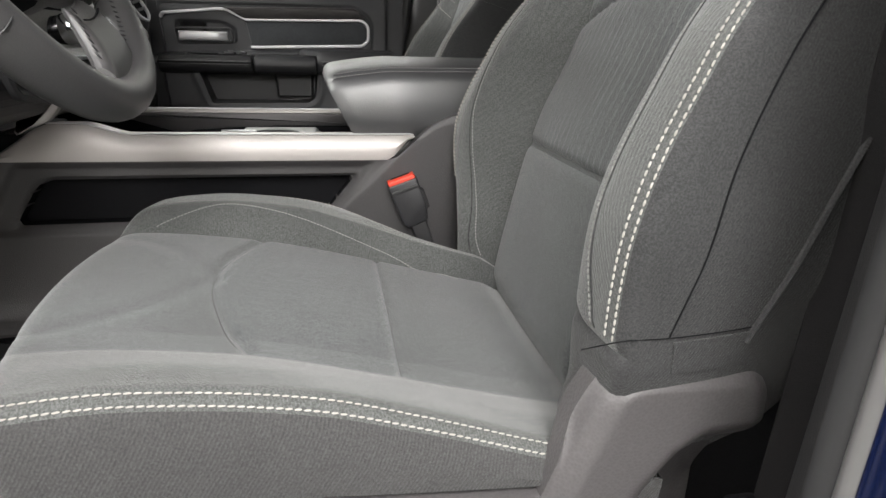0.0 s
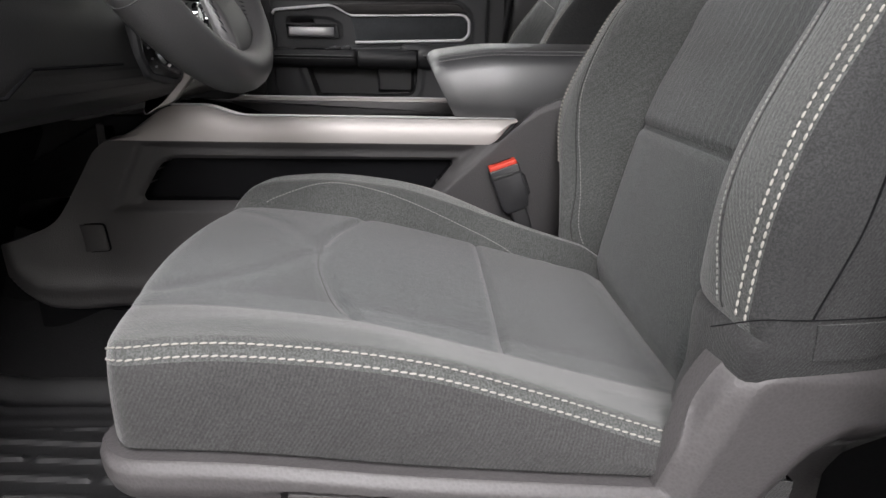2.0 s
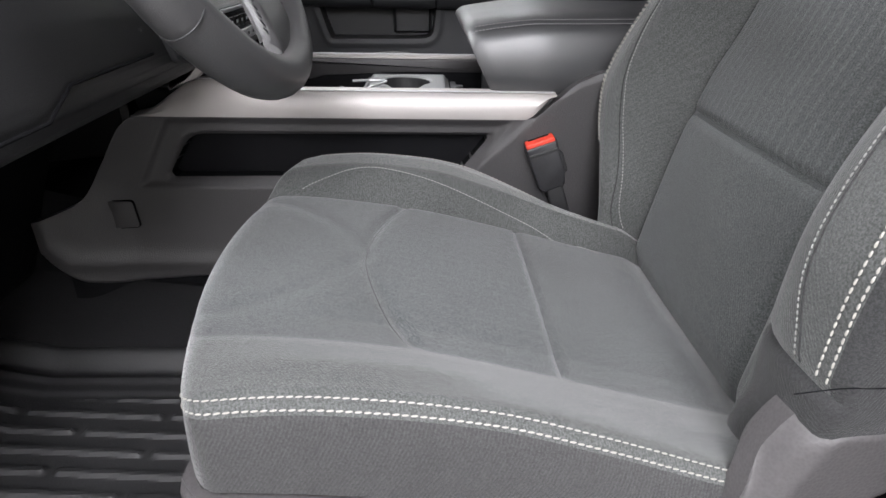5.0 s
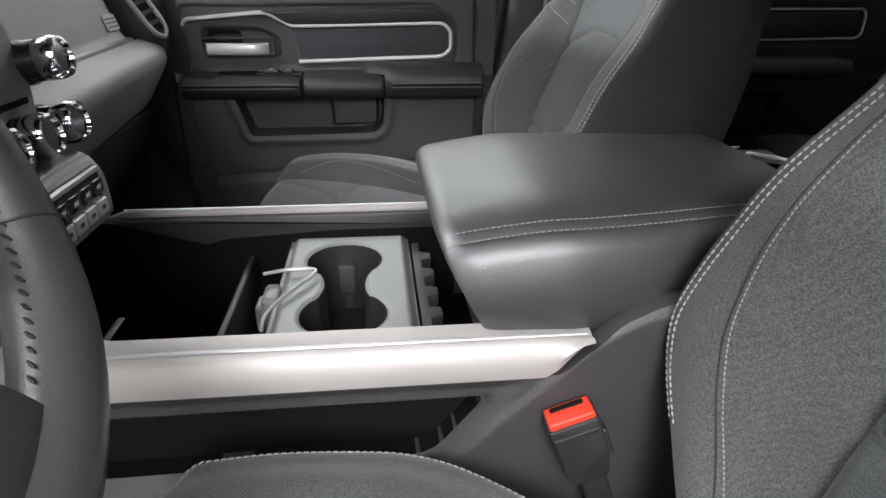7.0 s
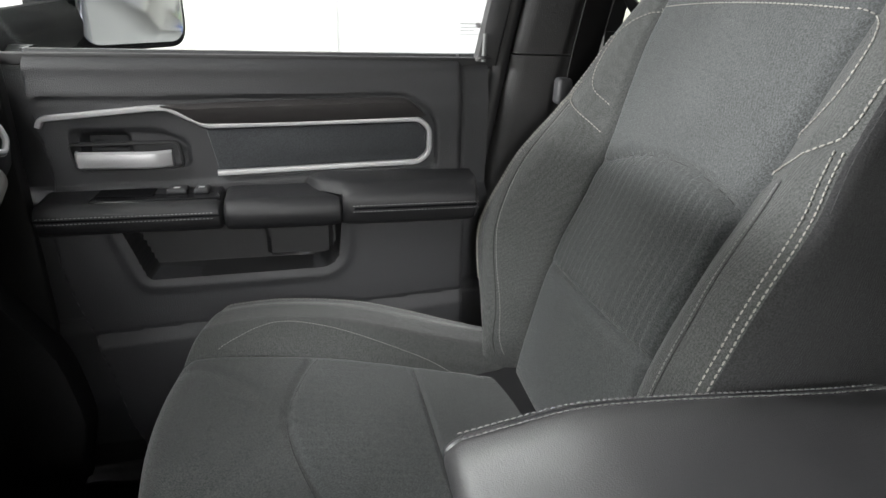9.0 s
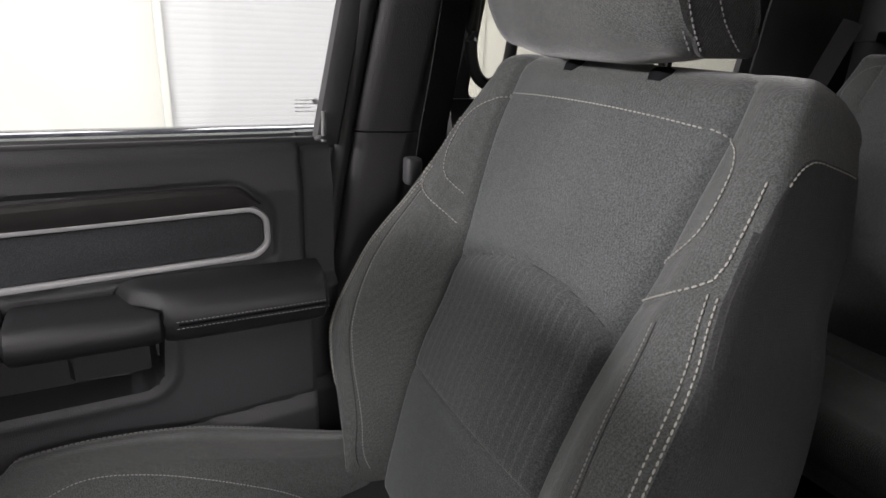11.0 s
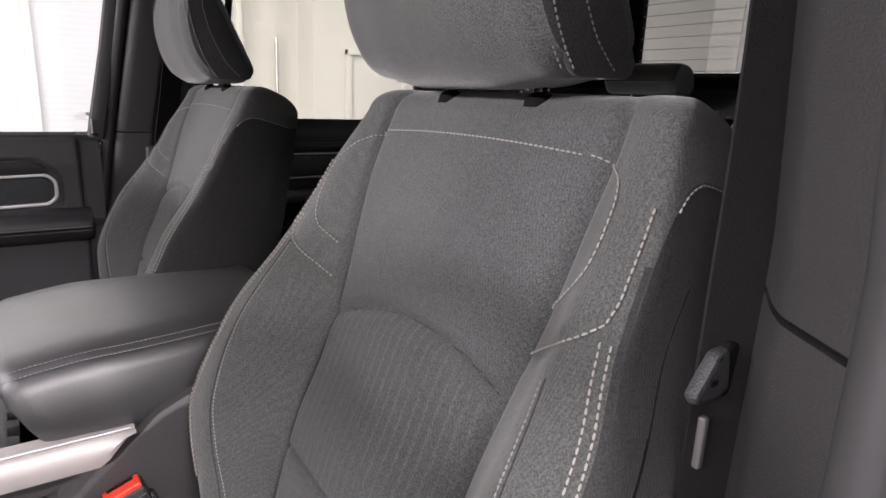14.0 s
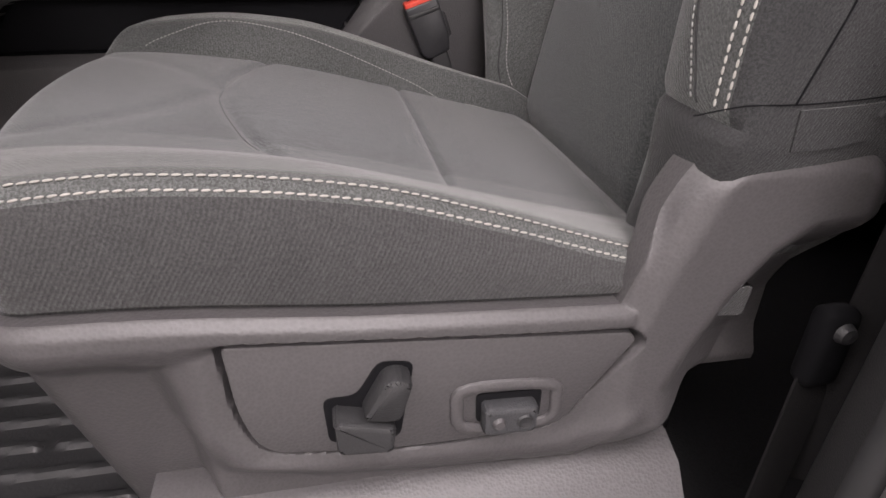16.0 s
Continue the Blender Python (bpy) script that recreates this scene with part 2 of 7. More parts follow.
def from_lists(verts, faces, slots=None):
    bm = bmesh.new()
    vs = [bm.verts.new(v) for v in verts]
    for i, f in enumerate(faces):
        try:
            face = bm.faces.new([vs[k] for k in f])
        except ValueError:
            continue
        if slots is not None:
            face.material_index = slots[i]
    return bm


def loft(rings, cap=(True, True), slot=None):
    """A skin over closed rings of equal length."""
    n = len(rings[0])
    verts = [p for ring in rings for p in ring]
    faces, slots = [], []
    for a in range(len(rings) - 1):
        for b in range(n):
            c = (b + 1) % n
            faces.append((a * n + b, a * n + c, (a + 1) * n + c, (a + 1) * n + b))
            slots.append(slot(a, b) if slot else 0)
    if cap[0]:
        faces.append(tuple(reversed(range(n))))
        slots.append(0)
    if cap[1]:
        k = (len(rings) - 1) * n
        faces.append(tuple(range(k, k + n)))
        slots.append(0)
    bm = from_lists(verts, faces, slots)
    bmesh.ops.recalc_face_normals(bm, faces=bm.faces)
    return bm


def rbox(x0, x1, y0, y1, z0, z1, r=0.004, seg=3, m=None):
    bm = bmesh.new()
    bmesh.ops.create_cube(bm, size=1)
    for v in bm.verts:
        v.co = ((x0 + x1) / 2 + v.co.x * (x1 - x0), (y0 + y1) / 2 + v.co.y * (y1 - y0), (z0 + z1) / 2 + v.co.z * (z1 - z0))
    if r:
        bmesh.ops.bevel(bm, geom=list(bm.edges), offset=r, segments=seg, profile=0.5, affect="EDGES")
    if m is not None:
        bm.transform(m)
    return bm


AX = {"x": (1, 2, 0), "y": (0, 2, 1), "z": (0, 1, 2)}


def prism(poly, axis, a, b, r=0.0, seg=2):
    """A polygon of the two other axes, drawn out along one axis from a to b."""
    i, j, k = AX[axis]
    bm = bmesh.new()
    rings = []
    for d in (a, b):
        ring = []
        for p in poly:
            co = [0, 0, 0]
            co[i], co[j], co[k] = p[0], p[1], d
            ring.append(bm.verts.new(co))
        rings.append(ring)
    n = len(poly)
    bm.faces.new(rings[0])
    bm.faces.new(list(reversed(rings[1])))
    for q in range(n):
        bm.faces.new((rings[0][q], rings[1][q], rings[1][(q + 1) % n], rings[0][(q + 1) % n]))
    bmesh.ops.recalc_face_normals(bm, faces=bm.faces)
    if r:
        bmesh.ops.bevel(bm, geom=list(bm.edges), offset=r, segments=seg, profile=0.5, affect="EDGES")
    return bm


def rounded(poly, r, n=5):
    """A polygon with its corners rounded; r is one radius or one for each corner."""
    out = []
    for i, p in enumerate(poly):
        q = Vector(p)
        a, b = Vector(poly[i - 1]) - q, Vector(poly[(i + 1) % len(poly)]) - q
        k = r[i] if isinstance(r, (list, tuple)) else r
        k = min(k, a.length * 0.48, b.length * 0.48)
        if k <= 0:
            out.append(tuple(q))
            continue
        pa, pb = q + a.normalized() * k, q + b.normalized() * k
        for t in np.linspace(0, 1, n):
            out.append(tuple((1 - t) ** 2 * pa + 2 * t * (1 - t) * q + t * t * pb))
    return out


def smooth_path(pts, n=8, closed=False):
    """Catmull-Rom through the points."""
    P = [Vector(p) for p in pts]
    out = []
    count = len(P) if closed else len(P) - 1
    for i in range(count):
        p1, p2 = P[i], P[(i + 1) % len(P)]
        p0 = P[i - 1] if closed or i > 0 else p1 * 2 - p2
        p3 = P[(i + 2) % len(P)] if closed or i + 2 < len(P) else p2 * 2 - p1
        for k in range(n):
            t = k / n
            out.append(0.5 * (2 * p1 + (p2 - p0) * t + (2 * p0 - 5 * p1 + 4 * p2 - p3) * t * t + (3 * p1 - p0 - 3 * p2 + p3) * t**3))
    if not closed:
        out.append(P[-1])
    return out


def tube(path, ra, rb=None, sides=10, closed=False, up=(0, 0, 1), power=2.0):
    """A rod of elliptic section along a path; ra sideways, rb along up, numbers or lists."""
    P = [Vector(p) for p in path]
    n = len(P)
    rb = ra if rb is None else rb
    rings = []
    for i, p in enumerate(P):
        if closed:
            t = P[(i + 1) % n] - P[i - 1]
        else:
            t = P[min(i + 1, n - 1)] - P[max(i - 1, 0)]
        t.normalize()
        side = t.cross(Vector(up))
        side = side.normalized() if side.length > 1e-4 else t.orthogonal().normalized()
        top = side.cross(t)
        a = ra[i] if isinstance(ra, (list, tuple)) else ra
        b = rb[i] if isinstance(rb, (list, tuple)) else rb
        ring = []
        for k in range(sides):
            w = 2 * math.pi * k / sides
            c, s = math.cos(w), math.sin(w)
            c, s = math.copysign(abs(c) ** (2 / power), c), math.copysign(abs(s) ** (2 / power), s)
            ring.append(p + side * (a * c) + top * (b * s))
        rings.append(ring)
    if closed:
        rings.append(rings[0])
        bm = loft(rings, (False, False))
        bmesh.ops.remove_doubles(bm, verts=bm.verts, dist=1e-6)
        return bm
    return loft(rings)


def lathe(profile, centre, axis=(0, 0, 1), sides=32):
    """Turns a profile of (radius, height) about an axis."""
    q = Vector((0, 0, 1)).rotation_difference(Vector(axis).normalized()).to_matrix()
    rings = [[Vector(centre) + q @ Vector((r * math.cos(2 * math.pi * k / sides), r * math.sin(2 * math.pi * k / sides), h)) for k in range(sides)] for r, h in profile]
    return loft(rings, (profile[0][0] > 1e-5, profile[-1][0] > 1e-5))


def join(bms):
    out = bmesh.new()
    for b in bms:
        me = bpy.data.meshes.new("tmp")
        b.to_mesh(me)
        b.free()
        out.from_mesh(me)
        bpy.data.meshes.remove(me)
    return out


def stitches(points, normals, pitch=0.0056, length=0.0040, r=0.0008, lean=0.0):
    """Thread dashes along a line of points that lies on a surface."""
    P = [Vector(p) for p in points]
    N = [Vector(q) for q in normals]
    cum = [0.0]
    for a, b in zip(P, P[1:]):
        cum.append(cum[-1] + (b - a).length)
    verts, faces = [], []
    d = pitch * 0.5
    j = 0
    while d + length < cum[-1]:
        mid = d + length / 2
        while j < len(cum) - 2 and cum[j + 1] < mid:
            j += 1
        f = (mid - cum[j]) / max(1e-9, cum[j + 1] - cum[j])
        c, nn = P[j].lerp(P[j + 1], f), N[j].lerp(N[j + 1], f).normalized()
        t = (P[j + 1] - P[j]).normalized()
        s = nn.cross(t).normalized()
        t = (t + s * lean).normalized()
        s = nn.cross(t).normalized()
        k = len(verts)
        for e, w in ((-0.5, 0.55), (-0.2, 1.0), (0.2, 1.0), (0.5, 0.55)):
            for q in range(6):
                ang = math.pi / 3 * q
                verts.append(c + t * (e * length) + s * (r * w * math.cos(ang)) + nn * (r * w * math.sin(ang) + r * 0.45 * (1 - abs(e))))
        for a in range(3):
            for q in range(6):
                faces.append((k + a * 6 + q, k + a * 6 + (q + 1) % 6, k + a * 6 + 6 + (q + 1) % 6, k + a * 6 + 6 + q))
        faces.append(tuple(k + q for q in (5, 4, 3, 2, 1, 0)))
        faces.append(tuple(k + 18 + q for q in range(6)))
        d += pitch
    return from_lists(verts, faces)


def ramp(h, xs, ys):
    """Smooth interpolation through (xs, ys)."""
    xs, ys = np.asarray(xs, float), np.asarray(ys, float)
    d = np.diff(ys) / np.diff(xs)
    m = np.zeros_like(ys)
    m[0], m[-1] = d[0], d[-1]
    for i in range(1, len(ys) - 1):
        m[i] = 0 if d[i - 1] * d[i] <= 0 else 2 * d[i - 1] * d[i] / (d[i - 1] + d[i])
    h = np.clip(h, xs[0], xs[-1])
    i = np.clip(np.searchsorted(xs, h, side="right") - 1, 0, len(xs) - 2)
    w = xs[i + 1] - xs[i]
    t = (h - xs[i]) / w
    return (2 * t**3 - 3 * t**2 + 1) * ys[i] + (t**3 - 2 * t**2 + t) * w * m[i] + (-2 * t**3 + 3 * t**2) * ys[i + 1] + (t**3 - t**2) * w * m[i + 1]


def step(v, a, b):
    t = np.clip((v - a) / (b - a), 0, 1)
    return t * t * (3 - 2 * t)


def sd_poly(x, z, poly):
    """Signed distance to a polygon, negative inside."""
    best = np.full(np.shape(x), 1e9)
    sign = np.ones(np.shape(x))
    n = len(poly)
    for i in range(n):
        ax, az = poly[i]
        bx, bz = poly[i - 1]
        ex, ez = bx - ax, bz - az
        wx, wz = x - ax, z - az
        t = np.clip((wx * ex + wz * ez) / (ex * ex + ez * ez), 0, 1)
        best = np.minimum(best, (wx - ex * t) ** 2 + (wz - ez * t) ** 2)
        c1, c2, c3 = z >= az, z < bz, ex * wz > ez * wx
        flip = (c1 & c2 & c3) | (~c1 & ~c2 & ~c3)
        sign = np.where(flip, -sign, sign)
    return sign * np.sqrt(best)


def sd_line(x, z, pts):
    best = np.full(np.shape(x), 1e9)
    for (ax, az), (bx, bz) in zip(pts, pts[1:]):
        ex, ez = bx - ax, bz - az
        wx, wz = x - ax, z - az
        t = np.clip((wx * ex + wz * ez) / (ex * ex + ez * ez + 1e-12), 0, 1)
        best = np.minimum(best, (wx - ex * t) ** 2 + (wz - ez * t) ** 2)
    return np.sqrt(best)


def field(u, v, place, depth, slot=None, warp=None, snap=None):
    """A moulded sheet: a grid over u, v set at place(u, v, depth), with a turned-back rim."""
    U, V = np.meshgrid(u, v, indexing="ij")
    if warp is not None:
        V = warp(U, V)
    if snap is not None:
        e = 1e-4
        for _ in range(2):
            w = snap(U, V)
            gu, gv = (snap(U + e, V) - w) / e, (snap(U, V + e) - w) / e
            cell = 0.55 * max(u[1] - u[0], v[1] - v[0])
            near = np.abs(w) < cell
            U, V = np.where(near, U - w * gu, U), np.where(near, V - w * gv, V)
    D = depth(U, V)
    nu, nv = U.shape
    verts = [place(U[i, j], V[i, j], D[i, j]) for i in range(nu) for j in range(nv)]
    S = slot(U, V) if slot is not None else np.zeros(U.shape, int)
    faces, slots = [], []
    for i in range(nu - 1):
        for j in range(nv - 1):
            faces.append((i * nv + j, (i + 1) * nv + j, (i + 1) * nv + j + 1, i * nv + j + 1))
            slots.append(int(max(S[i, j], S[i + 1, j], S[i, j + 1], S[i + 1, j + 1])))
    bm = from_lists(verts, faces, slots)
    loose = [w for w in bm.verts if not w.link_faces]
    bmesh.ops.delete(bm, geom=loose, context="VERTS")
    rim = [e for e in bm.edges if len(e.link_faces) == 1]
    got = bmesh.ops.extrude_edge_only(bm, edges=rim)
    shift = Vector(place(u[0], v[0], -0.02)) - Vector(place(u[0], v[0], 0.0))
    for w in got["geom"]:
        if isinstance(w, bmesh.types.BMVert):
            w.co += shift
    bmesh.ops.recalc_face_normals(bm, faces=bm.faces)
    return bm

# ---- front seats ----
YD, YP = -0.026, 0.848
TILT = radians(16.2)
ST, CT = math.sin(TILT), math.cos(TILT)


def bx(yc, s, h, d):
    """A place on the backrest: s sideways, h up along it, d ahead of it."""
    return Vector((0.065 + h * ST - d * CT, yc + s, 0.40 + h * CT + d * ST))


def ins(h):
    return ramp(h, [0, 0.15, 0.3, 0.38, 0.44, 0.56, 0.62], [0.142, 0.136, 0.131, 0.139, 0.149, 0.158, 0.156])


def wid(h, s=1):
    """Half width; the bolster at s < 0 keeps its width down to its end, the other draws in."""
    draw = ramp(h, [-0.03, 0.05, 0.10, 0.15, 0.2, 0.3, 0.4, 0.47, 0.53, 0.58, 0.62], [0.140, 0.180, 0.222, 0.256, 0.272, 0.267, 0.250, 0.234, 0.218, 0.2, 0.18])
    full = ramp(h, [-0.03, 0.03, 0.07, 0.115, 0.18, 0.25, 0.316, 0.383, 0.45, 0.50, 0.53, 0.58, 0.62], [0.212, 0.246, 0.271, 0.284, 0.284, 0.276, 0.268, 0.254, 0.232, 0.226, 0.219, 0.203, 0.183])
    return np.where(np.asarray(s) < 0, full, draw)


def crest(h):
    return ramp(h, [-0.03, 0.1, 0.2, 0.3, 0.4, 0.47, 0.55, 0.62], [0.042, 0.055, 0.069, 0.066, 0.040, 0.022, 0.011, 0.004])


def lumbar(h):
    return ramp(h, [-0.03, 0.08, 0.2, 0.32, 0.42, 0.5, 0.58, 0.62], [0.0, 0.014, 0.022, 0.008, 0.0, -0.003, -0.013, -0.016])


def arc_h(s, h=0.5):
    return 0.362 + 0.028 * (1 - ((s + 0.02) / 0.13) ** 2)


def front_d(s, h):
    """How far the cloth stands ahead at (s, h)."""
    a, I, W = np.abs(s), ins(h), wid(h, s)
    t = np.clip((a - I) / (W - I), 0, 1)
    up = ramp(t, [0, 0.12, 0.28, 0.42, 0.53, 0.7, 0.9, 1.0], [0, 0.16, 0.46, 0.77, 0.92, 1.0, 1.0, 0.95])
    d = lumbar(h) + crest(h) * up - 0.004 * t**6
    d = d + 0.006 * np.clip(1 - (a / I) ** 2, 0, 1)
    d = d - 0.0075 * np.exp(-(((a - I) / 0.0055) ** 2))
    inside = step(I - a, 0.0, 0.01)
    d = d - 0.0075 * inside * np.exp(-(((h - arc_h(np.clip(s, -0.13, 0.13))) / 0.005) ** 2))
    d = d + 0.003 * inside * step(h, 0.2, 0.26) * step(arc_h(np.clip(s, -0.13, 0.13)) - h, 0, 0.03)
    d = d - 0.007 * inside * np.exp(-(((h - 0.2) / 0.005) ** 2))
    d = d - 0.016 * step(0.03 - h, 0.0, 0.05)
    # seam across the foot of the fuller bolster
    d = d - 0.004 * (s < 0) * step(t, 0.2, 0.3) * np.exp(-(((h - 0.114) / 0.004) ** 2)) - 0.010 * (s < 0) * step(t, 0.0, 0.3) * step(0.108 - h, 0.0, 0.06)
    # yoke seam on the bolster
    hy = np.where(s < 0, 0.403 + 0.050 * step(t, 0, 0.8), 0.383 + 0.036 * step(t, 0, 0.85))
    d = d - 0.003 * (t > 0.02) * step(1 - t, 0.0, 0.1) * np.exp(-(((h - hy) / 0.005) ** 2))
    return d


def back_normal(yc, s, h):
    e = 0.002
    a = bx(yc, s + e, h, float(front_d(s + e, h))) - bx(yc, s - e, h, float(front_d(s - e, h)))
    b = bx(yc, s, h + e, float(front_d(s, h + e))) - bx(yc, s, h - e, float(front_d(s, h - e)))
    n = a.cross(b).normalized()
    return n if n.x < 0 else -n


HTOP = 0.578


def make_back(yc):
    hs = list(np.linspace(-0.03, HTOP, 124))
    rings = []
    q = np.concatenate([np.linspace(0, 0.5, 26), np.linspace(0.5, 1, 30)[1:]])
    nf = len(q)

    def flank_half(h, k, sg):
        I, full = float(ins(h)), float(wid(h, sg))
        W, T = full * (1 - 0.16 * (1 - k)), float(ramp(h, [-0.03, 0.1, 0.23, 0.43, 0.58], [0.09, 0.10, 0.115, 0.128, 0.124]))
        s = np.where(q < 0.5, I * q / 0.5, I + (W - I) * (q - 0.5) / 0.5)
        d = front_d(sg * np.maximum(s, 1e-6) * (full / W), np.full(s.shape, h))
        half = [(float(a), float(b)) for a, b in zip(s, d)]
        e = half[-1]
        slim = 0.016 * float(step(0.30 - h, 0.0, 0.2))
        half += [(W + 0.003, e[1] - 0.003), (W + 0.005, e[1] - 0.009)]
        for f in (0.25, 0.45, 0.65, 0.85):
            half.append((W + 0.006 * math.sin(math.pi * (0.4 + 0.6 * f)) - slim * f, e[1] + f * (-T + 0.02 - e[1])))
        return half + [(W - 0.006 - slim, -T + 0.006), (W - 0.02 - slim, -T), (W * 0.6, -T - 0.006), (W * 0.3, -T - 0.01)], T

    def ring(h, k, hh):
        (half, T), (other, _) = flank_half(h, k, 1), flank_half(h, k, -1)
        mid = -T * 0.45
        loop = half + [(0, -T - 0.011)] + [(-a, b) for a, b in reversed(other[1:])]
        return [bx(yc, a, hh, mid + (b - mid) * k) for a, b in loop]

    for h in hs:
        rings.append(ring(h, 1.0, h))
    for w in np.linspace(0, math.pi / 2, 12)[1:]:
        rings.append(ring(HTOP, max(0.05, math.cos(w) ** 0.9), HTOP + 0.036 * math.sin(w)))
    n = len(rings[0])

    def slot(a, b):
        j = b if b < n / 2 else n - b - 1
        if j >= nf + 1:
            return 0 if (a >= len(hs) - 1 or hs[a] > 0.45) and j < nf + 6 else 3
        if a >= len(hs) - 1:
            return 0
        h = hs[a]
        if q[min(j, nf - 1)] >= 0.5:
            low = b >= n / 2 and h < 0.113 and q[min(j, nf - 1)] > 0.6
            return 3 if low or (q[min(j, nf - 1)] > 0.97 and h < 0.49) else 0
        s = float(ins(h)) * q[min(j, nf - 1)] / 0.5
        return 2 if 0.2 < h < float(arc_h(min(s, 0.13))) else 1

    bm = loft(rings, (True, True), slot)
    return bm


def on_back(yc, path, lift=0.0):
    P = [Vector((a, b, 0)) for a, b in path]
    P = [(p.x, p.y) for p in smooth_path(P, 10)]
    return [bx(yc, s, h, float(front_d(s, h)) + lift) for s, h in P], [back_normal(yc, s, h) for s, h in P]


def cover_top(u):
    """Height at which the side cover ends: a rounded corner behind the front edge, then level."""
    return ramp(np.asarray(u) * 0.145, [0, 0.003, 0.008, 0.014, 0.023, 0.035, 0.05, 0.145], [0.488, 0.512, 0.528, 0.540, 0.549, 0.5545, 0.556, 0.557])


def cover_point(yc, sg, u, h, out):
    """A place on the side of the backrest, u from its front edge to its rear edge."""
    W, T = float(wid(h, sg)), float(ramp(h, [-0.03, 0.1, 0.23, 0.43, 0.58], [0.09, 0.10, 0.115, 0.128, 0.124]))
    e = float(front_d(sg * W, h))
    pts = [(W + 0.0015, e - 0.0005), (W + 0.003, e - 0.003), (W + 0.005, e - 0.009)]
    pts += [(W + 0.006 * math.sin(math.pi * (0.4 + 0.6 * f)), e + f * (-T + 0.02 - e)) for f in (0.25, 0.45, 0.65, 0.85)]
    pts += [(W - 0.006, -T + 0.006)]
    x = [0.0]
    for a, b in zip(pts, pts[1:]):
        x.append(x[-1] + math.hypot(b[0] - a[0], b[1] - a[1]))
    a = float(np.interp(u * x[-1], x, [p[0] for p in pts]))
    b = float(np.interp(u * x[-1], x, [p[1] for p in pts]))
    return bx(yc, sg * (a + out), h, b + out * 0.3)


def make_cover(yc, sg):
    return field(np.linspace(0, 1, 44), np.linspace(0, 1, 24), lambda u, h, d: cover_point(yc, sg, u, h, d), lambda u, h: 0.0008 + 0 * u, None, lambda u, v: 0.40 + (cover_top(u) - 0.40) * v)


def make_headrest(yc):
    prof = rounded([(0.196, 1.186), (0.170, 1.178), (0.148, 1.10), (0.165, 1.02), (0.196, 0.976), (0.284, 0.982), (0.295, 0.998), (0.222, 1.155)], [0.02, 0.03, 0.05, 0.05, 0.03, 0.014, 0.012, 0.02], 6)
    cx, cz = 0.215, 1.07
    rings = []
    for s in np.concatenate([[-0.133, -0.131, -0.127, -0.12, -0.11], np.linspace(-0.095, 0.095, 15), [0.11, 0.12, 0.127, 0.131, 0.133]]):
        a = abs(s)
        k = 1 - 0.10 * float(step(a, 0.05, 0.125)) - 0.14 * float(step(a, 0.12, 0.134))
        rings.append([Vector((cx + (x - cx) * k, yc + s, cz + (z - cz) * k)) for x, z in prof])
    return loft(rings)




def cw(yc, s):
    """Stretch of the cushion sideways; the driver's is narrower beside the console."""
    return 0.99 if yc < 0.3 and s > 0 else 1.035



def cz_top(x):
    return ramp(x, [-0.43, -0.41, -0.38, -0.33, -0.235, -0.1, 0, 0.09], [0.448, 0.472, 0.489, 0.495, 0.485, 0.452, 0.426, 0.404])


def cz_crest(x):
    return ramp(x, [-0.43, -0.40, -0.36, -0.32, -0.27, -0.2, -0.12, -0.05, 0.03, 0.09], [0.450, 0.482, 0.506, 0.517, 0.520, 0.513, 0.491, 0.469, 0.447, 0.43])


def cz_edge(x):
    return ramp(x, [-0.43, -0.39, -0.36, -0.28, -0.23, -0.16, -0.085, 0.006, 0.09], [0.47, 0.495, 0.504, 0.510, 0.507, 0.497, 0.475, 0.444, 0.42])


def cz_low(x):
    return ramp(x, [-0.43, -0.29, -0.157, 0.09], [0.428, 0.424, 0.412, 0.397])


SEAM1 = smooth_path([(-0.168, -0.198, 0), (-0.10, -0.222, 0), (0, -0.238, 0), (0.10, -0.222, 0), (0.168, -0.198, 0)], 8)
SHOE = smooth_path([(0.0, -0.238, 0), (0.06, -0.268, 0), (0.105, -0.315, 0), (0.125, -0.37, 0), (0.13, -0.41, 0)], 8)


def cush_z(s, x):
    """Height of the seat cushion at (s, x)."""
    a = np.abs(s + 0.018)
    t = np.clip((a - np.where(s < 0, 0.115, 0.148)) / np.where(s < 0, 0.105, 0.075), 0, 1)
    mid = cz_top(x) + 0.004 * np.clip(1 - (a / 0.148) ** 2, 0, 1)
    top = cz_crest(x) - 0.009 * (s < 0)
    z = mid + (top - mid) * np.where(s < 0, ramp(t, [0, 0.25, 0.5, 0.75, 1], [0, 0.16, 0.5, 0.84, 1]), ramp(t, [0, 0.15, 0.55, 1], [0, 0.3, 1, 1])) + (cz_edge(x) - top) * step(np.abs(s), 0.205, 0.24)
    z = z - np.where(s < 0, 0.0006, 0.006) * np.exp(-(((a - 0.148) / 0.006) ** 2))
    inside = step(0.148 - a, 0, 0.01)
    z = z - 0.0042 * inside * np.exp(-((sd_line(s, x, [(p[0], p[1]) for p in SEAM1[::2]]) / 0.0042) ** 2))
    z = z - 0.0011 * inside * np.exp(-((sd_line(a, x, [(p[0], p[1]) for p in SHOE[::2]]) / 0.009) ** 2))
    z = z - 0.0034 * inside * np.exp(-(((x + 0.093) / 0.0036) ** 2))
    z = z - 0.010 * step(x, 0.04, 0.08)
    return z


def seam1_x(s):
    return np.interp(s, [p[0] for p in SEAM1], [p[1] for p in SEAM1])


